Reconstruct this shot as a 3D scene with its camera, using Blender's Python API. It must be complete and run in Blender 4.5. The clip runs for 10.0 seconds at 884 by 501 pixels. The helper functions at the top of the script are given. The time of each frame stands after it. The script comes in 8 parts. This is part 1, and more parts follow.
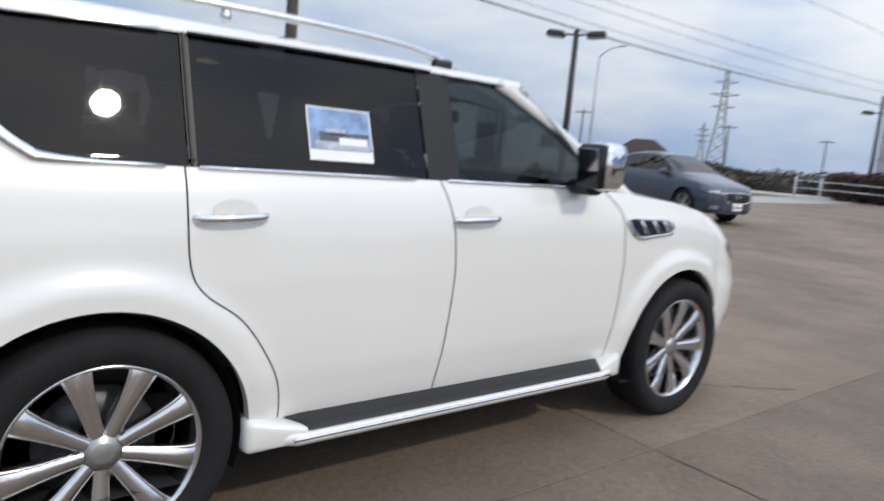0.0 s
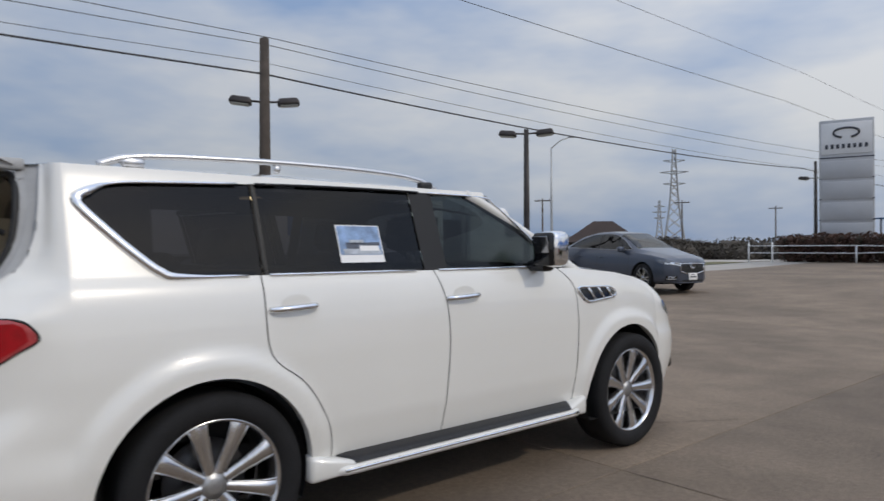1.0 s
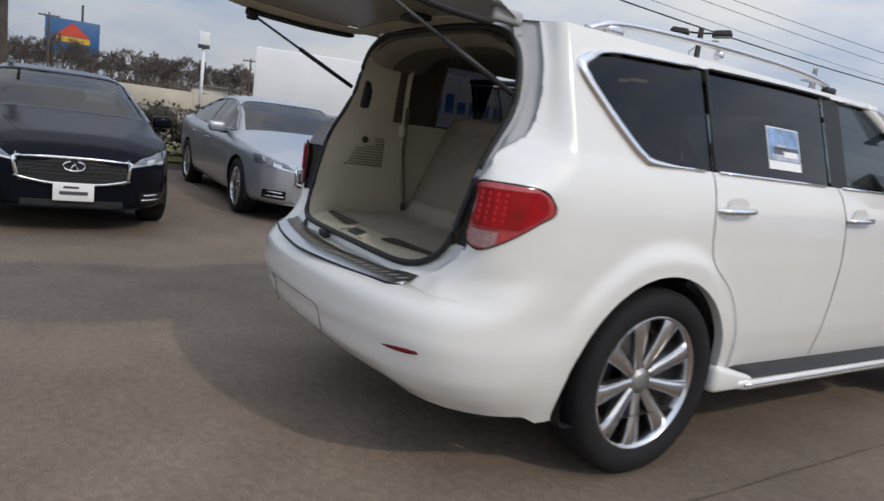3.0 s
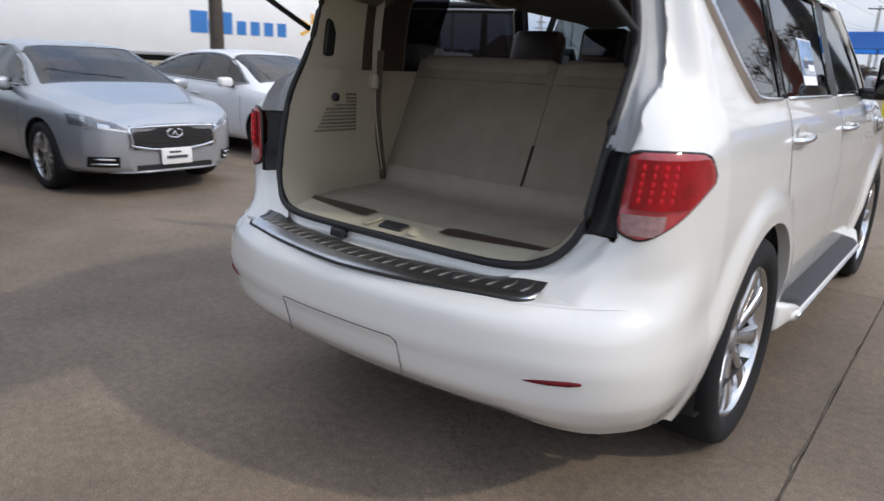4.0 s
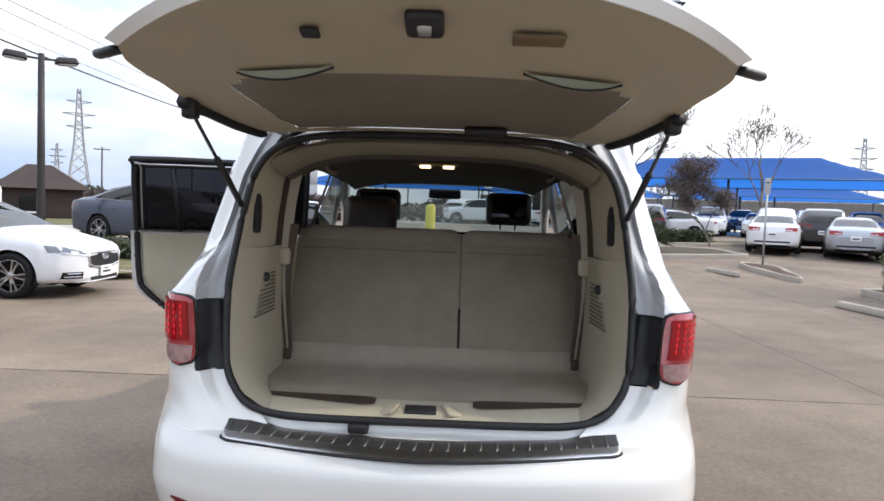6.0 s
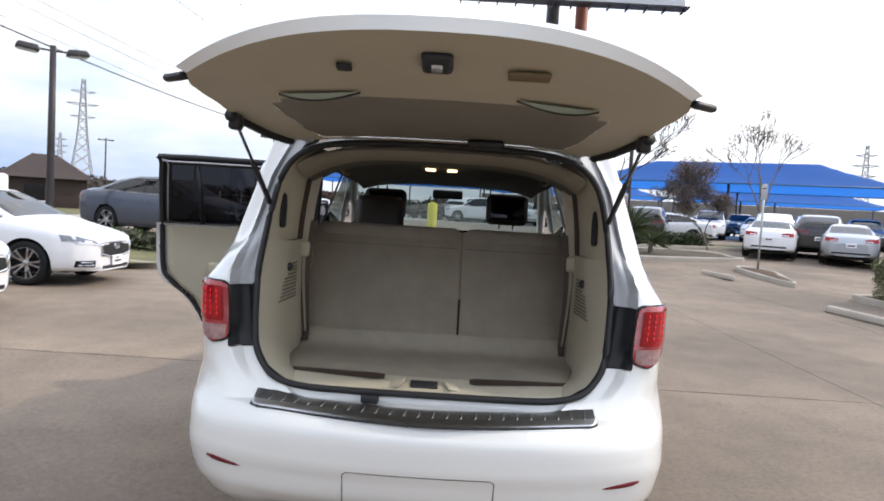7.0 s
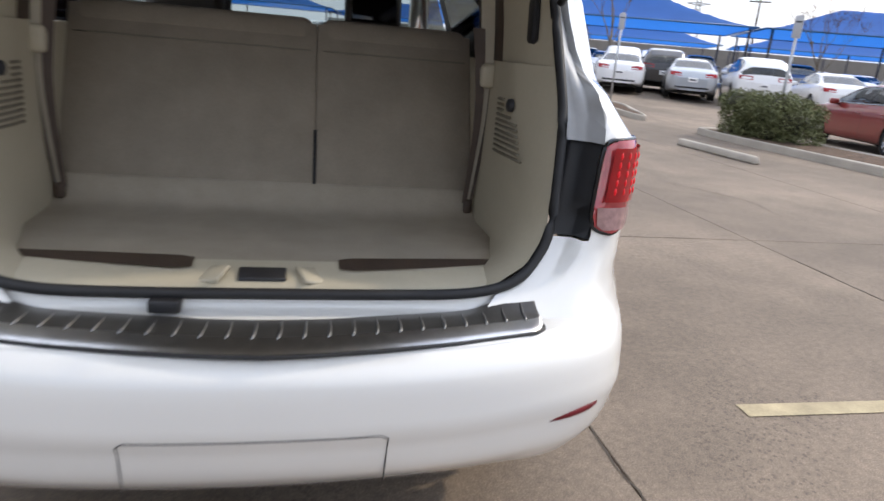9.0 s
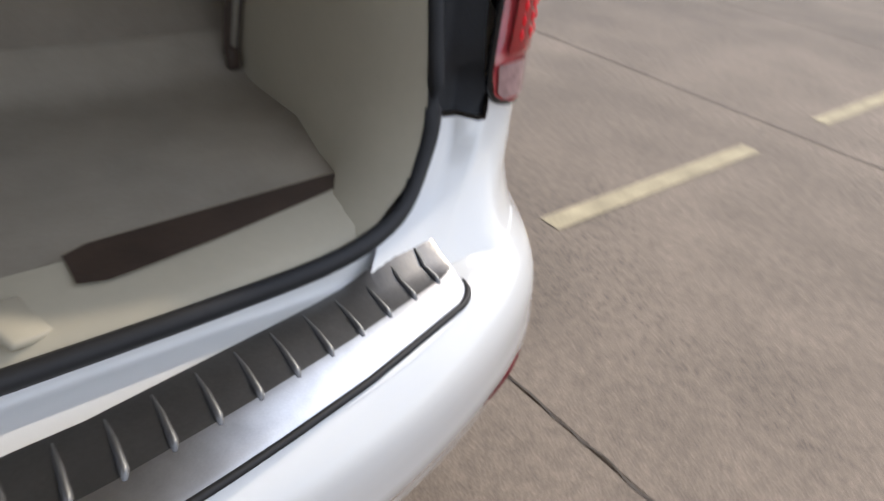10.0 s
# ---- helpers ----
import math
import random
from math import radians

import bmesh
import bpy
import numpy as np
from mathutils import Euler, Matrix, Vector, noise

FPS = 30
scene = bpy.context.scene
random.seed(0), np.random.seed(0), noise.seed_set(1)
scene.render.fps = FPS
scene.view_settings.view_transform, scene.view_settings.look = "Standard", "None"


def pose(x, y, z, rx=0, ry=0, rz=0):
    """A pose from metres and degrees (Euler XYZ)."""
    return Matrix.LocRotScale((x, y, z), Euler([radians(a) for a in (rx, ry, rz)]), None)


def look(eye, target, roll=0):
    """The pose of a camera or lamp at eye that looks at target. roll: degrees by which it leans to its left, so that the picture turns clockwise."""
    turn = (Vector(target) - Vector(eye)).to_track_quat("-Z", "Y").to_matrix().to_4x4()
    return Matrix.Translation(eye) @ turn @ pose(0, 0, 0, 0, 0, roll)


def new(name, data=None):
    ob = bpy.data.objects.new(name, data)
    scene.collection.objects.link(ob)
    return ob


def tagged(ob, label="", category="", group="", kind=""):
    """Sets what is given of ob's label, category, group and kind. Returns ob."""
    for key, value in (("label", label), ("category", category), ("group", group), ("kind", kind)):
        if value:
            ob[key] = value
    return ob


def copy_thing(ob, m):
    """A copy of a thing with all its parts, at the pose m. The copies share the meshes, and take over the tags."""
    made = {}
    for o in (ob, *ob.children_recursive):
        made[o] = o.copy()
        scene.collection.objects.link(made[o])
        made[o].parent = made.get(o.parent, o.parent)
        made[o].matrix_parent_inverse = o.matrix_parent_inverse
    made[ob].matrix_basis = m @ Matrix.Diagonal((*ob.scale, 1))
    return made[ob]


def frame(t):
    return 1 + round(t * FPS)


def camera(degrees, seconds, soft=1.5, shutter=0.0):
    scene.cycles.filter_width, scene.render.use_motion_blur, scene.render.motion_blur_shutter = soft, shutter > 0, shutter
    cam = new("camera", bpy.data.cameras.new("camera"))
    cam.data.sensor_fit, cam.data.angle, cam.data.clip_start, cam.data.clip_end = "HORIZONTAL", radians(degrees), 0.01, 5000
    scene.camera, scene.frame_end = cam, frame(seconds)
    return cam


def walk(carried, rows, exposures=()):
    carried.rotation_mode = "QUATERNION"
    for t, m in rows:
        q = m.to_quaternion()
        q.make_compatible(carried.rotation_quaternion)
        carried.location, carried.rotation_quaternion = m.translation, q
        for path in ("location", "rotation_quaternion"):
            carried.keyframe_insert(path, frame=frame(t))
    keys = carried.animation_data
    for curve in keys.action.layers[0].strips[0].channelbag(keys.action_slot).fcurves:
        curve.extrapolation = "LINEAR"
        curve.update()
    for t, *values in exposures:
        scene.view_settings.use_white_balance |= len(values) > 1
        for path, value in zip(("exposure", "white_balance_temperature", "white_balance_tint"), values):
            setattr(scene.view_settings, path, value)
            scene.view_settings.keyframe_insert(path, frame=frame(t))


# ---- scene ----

# ---------- camera ----------
cam = camera(66.4, 10.0, 1.5, 0.4)
PATH = [
    (0, (3.087, -0.456, 1.437), (1.539, 0.777, 1.146), 5.1),
    (0.5, (3.487, -0.856, 1.429), (2.067, 0.549, 1.34), 3.2),
    (1, (3.773, -1.149, 1.426), (2.254, 0.151, 1.425), -0.3),
    (1.5, (3.824, -1.437, 1.419), (2.2, -0.282, 1.253), -0.9),
    (2, (3.624, -1.829, 1.391), (1.949, -0.773, 1.108), 1.5),
    (2.5, (3.176, -2.062, 1.333), (1.471, -1.079, 0.979), 4.8),
    (3, (2.688, -2.288, 1.338), (1.052, -1.191, 0.99), 7.7),
    (3.2, (2.477, -2.389, 1.336), (0.914, -1.191, 0.986), 4.7),
    (4.3, (1.2, -2.686, 1.427), (0.171, -1.071, 0.851), 2.4),
    (4.5, (1.015, -2.722, 1.443), (0.11, -1.025, 0.892), 1.1),
    (4.8, (0.675, -2.72, 1.432), (-0.001, -0.894, 0.977), 0.4),
    (5, (0.485, -2.723, 1.45), (0.016, -0.818, 1.065), -0.5),
    (5.5, (0.144, -2.891, 1.508), (0.006, -0.906, 1.303), 0.5),
    (6.8, (0.052, -3.461, 1.498), (0.053, -1.463, 1.408), 2.6),
    (7, (0.067, -3.484, 1.517), (0.035, -1.488, 1.393), 3.4),
    (7.5, (0.055, -3.48, 1.511), (-0.051, -1.494, 1.309), 2.3),
    (8, (0.061, -3.332, 1.473), (-0.053, -1.357, 1.178), 2.0),
    (8.5, (-0.003, -2.92, 1.424), (0.169, -0.987, 0.938), 2.9),
    (9, (0.055, -2.433, 1.365), (0.484, -0.565, 0.794), 5.2),
    (9.5, (0.061, -1.972, 1.374), (0.797, -0.251, 0.67), 5.5),
    (10, (0.058, -1.625, 1.342), (1.196, -0.4, 0.244), 7.1),
]
EXPOSURES = [(0.0, 0.16, 7000, 9), (0.4, -0.26, 7250, 10), (1.0, -0.32, 7150, 10), (1.5, -0.44, 7050, 9.5), (2.0, -0.43, 7150, 9.5), (2.5, -0.25, 7300, 10), (3.2, 0.0, 7300, 10.5), (4.3, 0.40, 7200, 11),
             (5.5, 0.84, 7400, 11), (7.5, 0.84, 7450, 11), (9.0, 0.80, 7450, 12), (10.0, 0.66, 7350, 12)]
walk(cam, [(t, look(eye, target, roll)) for t, eye, target, roll in PATH], EXPOSURES)
SUN_AZ_DEG, SUN_EL_DEG = 75.0, 39.0

# ---------- light ----------
SUN_AZ, SUN_EL = radians(SUN_AZ_DEG), radians(SUN_EL_DEG)
world = bpy.data.worlds.new("overcast_sky")
scene.world = world
world.use_nodes = True
wn, wl = world.node_tree.nodes, world.node_tree.links
wn.clear()
w_out = wn.new("ShaderNodeOutputWorld")
w_bg = wn.new("ShaderNodeBackground")
w_sky = wn.new("ShaderNodeTexSky")
w_sky.sky_type = "NISHITA"
w_sky.sun_disc = False
w_sky.sun_elevation, w_sky.sun_rotation = SUN_EL, SUN_AZ
w_sky.air_density, w_sky.dust_density, w_sky.ozone_density = 1.2, 2.0, 1.5
w_co = wn.new("ShaderNodeTexCoord")
w_map = wn.new("ShaderNodeMapping")
w_map.inputs["Scale"].default_value = (1.6, 1.6, 5.0)
w_n1 = wn.new("ShaderNodeTexNoise")
w_n1.inputs["Scale"].default_value, w_n1.inputs["Detail"].default_value = 1.1, 5
w_n1.inputs["Roughness"].default_value = 0.55
w_ramp = wn.new("ShaderNodeValToRGB")
w_ramp.color_ramp.elements[0].position, w_ramp.color_ramp.elements[0].color = 0.36, (2.9, 4.4, 7.5, 1)
w_ramp.color_ramp.elements[1].position, w_ramp.color_ramp.elements[1].color = 0.64, (7.6, 8.2, 9.3, 1)
w_mix = wn.new("ShaderNodeMix")
w_mix.data_type = "RGBA"
w_mix.inputs["Factor"].default_value = 0.86
w_bg.inputs["Strength"].default_value = 0.122
w_sep, w_up, w_dot, w_glow, w_mul, w_scale = (wn.new("ShaderNodeSeparateXYZ"), wn.new("ShaderNodeMapRange"), wn.new("ShaderNodeVectorMath"),
                                              wn.new("ShaderNodeMapRange"), wn.new("ShaderNodeMath"), wn.new("ShaderNodeVectorMath"))
w_up.inputs["To Min"].default_value, w_up.inputs["To Max"].default_value = 0.78, 1.32
w_dot.operation = "DOT_PRODUCT"
w_dot.inputs[1].default_value = (math.sin(SUN_AZ) * math.cos(SUN_EL), math.cos(SUN_AZ) * math.cos(SUN_EL), math.sin(SUN_EL))
w_glow.inputs["From Min"].default_value, w_glow.inputs["From Max"].default_value = -1.0, 1.0
w_glow.inputs["To Min"].default_value, w_glow.inputs["To Max"].default_value = 0.72, 1.28
w_mul.operation, w_scale.operation = "MULTIPLY", "SCALE"
wl.new(w_co.outputs["Generated"], w_sep.inputs["Vector"])
wl.new(w_sep.outputs["Z"], w_up.inputs["Value"])
wl.new(w_co.outputs["Generated"], w_dot.inputs[0])
wl.new(w_dot.outputs["Value"], w_glow.inputs["Value"])
wl.new(w_up.outputs["Result"], w_mul.inputs[0])
wl.new(w_glow.outputs["Result"], w_mul.inputs[1])
wl.new(w_co.outputs["Generated"], w_map.inputs["Vector"])
wl.new(w_map.outputs["Vector"], w_n1.inputs["Vector"])
wl.new(w_n1.outputs["Fac"], w_ramp.inputs["Fac"])
wl.new(w_sky.outputs["Color"], w_mix.inputs["A"])
wl.new(w_ramp.outputs["Color"], w_mix.inputs["B"])
wl.new(w_mix.outputs["Result"], w_scale.inputs[0])
wl.new(w_mul.outputs["Value"], w_scale.inputs["Scale"])
wl.new(w_scale.outputs["Vector"], w_bg.inputs["Color"])
wl.new(w_bg.outputs["Background"], w_out.inputs["Surface"])

sun = new("sun", bpy.data.lights.new("sun", "SUN"))
sun.data.energy, sun.data.angle, sun.data.color = 1.25, radians(1.8), (1.0, 0.955, 0.88)
sun_dir = Vector((math.sin(SUN_AZ) * math.cos(SUN_EL), math.cos(SUN_AZ) * math.cos(SUN_EL), math.sin(SUN_EL)))
sun.matrix_world = look(sun_dir * 60, (0, 0, 0))


# ---------- materials ----------
def mat(name, base, rough=0.5, metal=0.0, vary=0.12, scale=6.0, bump=0.0, bump_scale=60.0, coat=0.0, spec=0.5,
        rand=0.0, emit=None, emit_strength=1.0, fine=True):
    """A principled material with two scales of colour variation and optional relief."""
    m = bpy.data.materials.new(name)
    m.use_nodes = True
    n, l = m.node_tree.nodes, m.node_tree.links
    p = n["Principled BSDF"]
    p.inputs["Roughness"].default_value, p.inputs["Metallic"].default_value = rough, metal
    p.inputs["Coat Weight"].default_value, p.inputs["Coat Roughness"].default_value = coat, 0.04
    p.inputs["Specular IOR Level"].default_value = spec
    co = n.new("ShaderNodeTexCoord")
    col = None
    if vary > 0:
        big, small = n.new("ShaderNodeTexNoise"), n.new("ShaderNodeTexNoise")
        big.inputs["Scale"].default_value, big.inputs["Detail"].default_value = scale, 4
        small.inputs["Scale"].default_value, small.inputs["Detail"].default_value = scale * 14, 3
        l.new(co.outputs["Object"], big.inputs["Vector"])
        l.new(co.outputs["Object"], small.inputs["Vector"])
        add = n.new("ShaderNodeMath")
        add.operation = "MULTIPLY_ADD"
        add.inputs[1].default_value = 0.4 if fine else 0.0
        l.new(small.outputs["Fac"], add.inputs[0])
        l.new(big.outputs["Fac"], add.inputs[2])
        ramp = n.new("ShaderNodeValToRGB")
        lo, hi = 1 - vary, 1 + vary
        ramp.color_ramp.elements[0].position, ramp.color_ramp.elements[1].position = 0.45, 0.95
        ramp.color_ramp.elements[0].color = (*[min(1, c * lo) for c in base], 1)
        ramp.color_ramp.elements[1].color = (*[min(1, c * hi) for c in base], 1)
        l.new(add.outputs["Value"], ramp.inputs["Fac"])
        col = ramp.outputs["Color"]
    else:
        p.inputs["Base Color"].default_value = (*base, 1)
    if rand > 0:
        info, hsv = n.new("ShaderNodeObjectInfo"), n.new("ShaderNodeHueSaturation")
        mr = n.new("ShaderNodeMapRange")
        mr.inputs["To Min"].default_value, mr.inputs["To Max"].default_value = 1 - rand, 1 + rand
        l.new(info.outputs["Random"], mr.inputs["Value"])
        l.new(mr.outputs["Result"], hsv.inputs["Value"])
        if col is None:
            hsv.inputs["Color"].default_value = (*base, 1)
        else:
            l.new(col, hsv.inputs["Color"])
        col = hsv.outputs["Color"]
    if col is not None:
        l.new(col, p.inputs["Base Color"])
    if bump > 0:
        bn, bb = n.new("ShaderNodeTexNoise"), n.new("ShaderNodeBump")
        bn.inputs["Scale"].default_value, bn.inputs["Detail"].default_value = bump_scale, 4
        l.new(co.outputs["Object"], bn.inputs["Vector"])
        bb.inputs["Strength"].default_value, bb.inputs["Distance"].default_value = bump, 0.02
        l.new(bn.outputs["Fac"], bb.inputs["Height"])
        l.new(bb.outputs["Normal"], p.inputs["Normal"])
    if emit:
        p.inputs["Emission Color"].default_value = (*emit, 1)
        p.inputs["Emission Strength"].default_value = emit_strength
    return m


def glass(name, tint, rough=0.0, gloss_ior=1.5):
    """Thin tinted glazing: a see-through tint under a Fresnel mirror."""
    m = bpy.data.materials.new(name)
    m.use_nodes = True
    n, l = m.node_tree.nodes, m.node_tree.links
    n.remove(n["Principled BSDF"])
    t, g, mx, fr, pw = (n.new("ShaderNodeBsdfTransparent"), n.new("ShaderNodeBsdfGlossy"), n.new("ShaderNodeMixShader"), n.new("ShaderNodeLayerWeight"), n.new("ShaderNodeMath"))
    mr = n.new("ShaderNodeMapRange")
    t.inputs["Color"].default_value = (*tint, 1)
    g.inputs["Roughness"].default_value = rough
    fr.inputs["Blend"].default_value = 0.5
    pw.operation, pw.inputs[1].default_value = "POWER", 4.0
    f0 = ((gloss_ior - 1) / (gloss_ior + 1)) ** 2
    mr.inputs["To Min"].default_value, mr.inputs["To Max"].default_value = 1.7 * f0, 1.0
    l.new(fr.outputs["Facing"], pw.inputs[0])
    l.new(pw.outputs["Value"], mr.inputs["Value"])
    l.new(mr.outputs["Result"], mx.inputs["Fac"])
    l.new(t.outputs["BSDF"], mx.inputs[1])
    l.new(g.outputs["BSDF"], mx.inputs[2])
    l.new(mx.outputs["Shader"], n["Material Output"].inputs["Surface"])
    return m


M = {
    "pearl": mat("pearl_white_paint", (0.765, 0.755, 0.72), 0.26, 0, 0.03, 1.2, coat=1.0, fine=False),
    "white": mat("white_car_paint", (0.78, 0.78, 0.79), 0.3, 0, 0.03, 1.5, coat=0.8, fine=False),
    "black_paint": mat("blue_black_paint", (0.006, 0.007, 0.011), 0.14, 0, 0.1, 2, coat=0.0, spec=0.09, fine=False),
    "silver": mat("silver_paint", (0.42, 0.44, 0.47), 0.35, 0.6, 0.05, 2, coat=0.8, fine=False),
    "grey_paint": mat("slate_grey_paint", (0.06, 0.073, 0.105), 0.3, 0.3, 0.06, 2, coat=0.9, fine=False),
    "red_paint": mat("dark_red_paint", (0.22, 0.018, 0.015), 0.3, 0.1, 0.06, 2, coat=0.9, fine=False),
    "chrome": mat("chrome", (0.82, 0.82, 0.83), 0.1, 1.0, 0.03, 8),
    "satin": mat("satin_chrome", (0.70, 0.70, 0.71), 0.3, 1.0, 0.06, 8),
    "steel": mat("brushed_steel", (0.20, 0.195, 0.19), 0.34, 0.9, 0.14, 14, bump=0.03, bump_scale=200),
    "alloy": mat("polished_alloy", (0.50, 0.50, 0.51), 0.22, 0.9, 0.08, 9),
    "alloy_dark": mat("shaded_alloy", (0.08, 0.08, 0.085), 0.45, 0.6, 0.15, 9),
    "rubber": mat("tyre_rubber", (0.011, 0.011, 0.012), 0.8, 0, 0.25, 9, bump=0.15, bump_scale=90, spec=0.3),
    "seal": mat("seal_rubber", (0.012, 0.012, 0.013), 0.6, 0, 0.2, 12),
    "black_plastic": mat("black_plastic", (0.014, 0.014, 0.016), 0.5, 0, 0.2, 10, bump=0.08, bump_scale=240),
    "gloss_black": mat("gloss_black", (0.006, 0.006, 0.007), 0.12, 0, 0.1, 8),
    "under": mat("dark_underbody", (0.012, 0.012, 0.012), 0.8, 0, 0.3, 7),
    "seam": mat("panel_gap", (0.06, 0.06, 0.06), 0.9, 0, 0.1, 7),
    "cap": mat("dull_wheel_cap", (0.40, 0.40, 0.40), 0.4, 0.8, 0.15, 30),
    "jamb": mat("shade_greyed_jamb_paint", (0.38, 0.385, 0.39), 0.5, 0, 0.10, 3, spec=0.3),
    "trim_cloth": mat("shaded_header_cloth", (0.21, 0.183, 0.137), 0.8, 0, 0.08, 9, bump=0.08, bump_scale=400),
    "wheel_chrome": mat("chromed_alloy", (0.70, 0.70, 0.71), 0.20, 1.0, 0.07, 9),
    "pillar_black": mat("satin_black_pillar", (0.010, 0.010, 0.011), 0.4, 0, 0.1, 8, spec=0.3),
    "lamp_border": mat("sun_pinked_lamp_lens", (0.40, 0.048, 0.052), 0.10, 0, 0.25, 30, coat=0.6),
    "webbing": mat("beige_belt_webbing", (0.36, 0.32, 0.25), 0.75, 0, 0.08, 12, bump=0.1, bump_scale=400),
    "tint": glass("privacy_glass", (0.03, 0.03, 0.034), 0.015, 1.33),
    "tint_light": glass("lightly_tinted_glass", (0.16, 0.18, 0.18), 0.02, 1.32),
    "clear": glass("windscreen_glass", (0.40, 0.46, 0.45)),
    "red_lens": mat("red_lamp_lens", (0.33, 0.003, 0.008), 0.10, 0, 0.35, 18, coat=0.5, spec=0.4),
    "red_glint": mat("glinting_red_cell", (0.5, 0.01, 0.02), 0.4, 0, 0.1, 25, coat=0.0, spec=0.2, emit=(1.0, 0.03, 0.04), emit_strength=0.16),
    "clear_lens": mat("clear_lamp_lens", (0.40, 0.24, 0.235), 0.15, 0.2, 0.3, 40, coat=1.0),
    "lamp_glass": mat("headlamp_lens", (0.17, 0.18, 0.20), 0.08, 0.5, 0.35, 30, coat=1.0),
    "beige": mat("beige_trim", (0.43, 0.382, 0.285), 0.6, 0, 0.05, 5, bump=0.05, bump_scale=350),
    "red_dark": mat("dark_red_reflector", (0.12, 0.004, 0.008), 0.4, 0, 0.25, 25, spec=0.2),
    "dark_chrome": mat("dark_chrome", (0.30, 0.30, 0.31), 0.14, 1.0, 0.05, 8),
    "cargo_carpet": mat("daylit_cargo_carpet", (0.355, 0.305, 0.238), 0.95, 0, 0.10, 9, bump=0.35, bump_scale=500),
    "carpet": mat("beige_carpet", (0.288, 0.242, 0.188), 0.95, 0, 0.12, 9, bump=0.35, bump_scale=500),
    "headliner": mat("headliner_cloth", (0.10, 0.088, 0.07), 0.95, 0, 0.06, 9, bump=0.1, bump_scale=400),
    "brown": mat("dark_brown_trim", (0.055, 0.035, 0.024), 0.55, 0, 0.2, 14, bump=0.1, bump_scale=300),
    "leather": mat("dark_brown_leather", (0.05, 0.036, 0.028), 0.45, 0, 0.15, 12, bump=0.12, bump_scale=180),
    "screen": mat("dark_screen", (0.006, 0.006, 0.008), 0.1, 0, 0.1, 9),
    "paper": mat("white_paper", (0.80, 0.80, 0.80), 0.7, 0, 0.04, 9),
    "paper_blue": mat("printed_blue", (0.20, 0.31, 0.50), 0.6, 0, 0.45, 16),
    "pink": mat("pink_paper", (0.75, 0.28, 0.28), 0.7, 0, 0.05, 9),
    "green_glass": mat("greenish_glass", (0.44, 0.54, 0.46), 0.18, 0, 0.12, 9, coat=0.6),
    "dome": mat("dome_lamp", (0.9, 0.8, 0.6), 0.4, 0, 0, emit=(1.0, 0.8, 0.5), emit_strength=1.6),
}


# ---------- mesh helpers ----------
def part(name, bm, material, parent=None, label="", smooth=True):
    """Link a bmesh as one mesh object under a thing or a part."""
    me = bpy.data.meshes.new(name)
    for f in bm.faces:
        f.smooth = smooth
    bm.to_mesh(me)
    bm.free()
    return link(name, me, material, parent, label)


def link(name, me, material, parent=None, label=""):
    for mm in material if isinstance(material, (list, tuple)) else [material]:
        me.materials.append(mm)
    ob = new(name, me)
    ob.parent = parent
    if label:
        ob["label"] = label
    return ob


CUTS = (((0, 1, 2), (0, 2, 3)), ((0, 1, 3), (1, 2, 3)))


def grid_normals(P):
    """Unit normals at the points of a grid."""
    fn = np.cross(P[1:, 1:] - P[:-1, :-1], P[1:, :-1] - P[:-1, 1:])
    vn = np.zeros_like(P)
    for a in (slice(0, -1), slice(1, None)):
        for b in (slice(0, -1), slice(1, None)):
            vn[a, b] += fn
    return vn / np.maximum(np.linalg.norm(vn, axis=-1, keepdims=True), 1e-12)


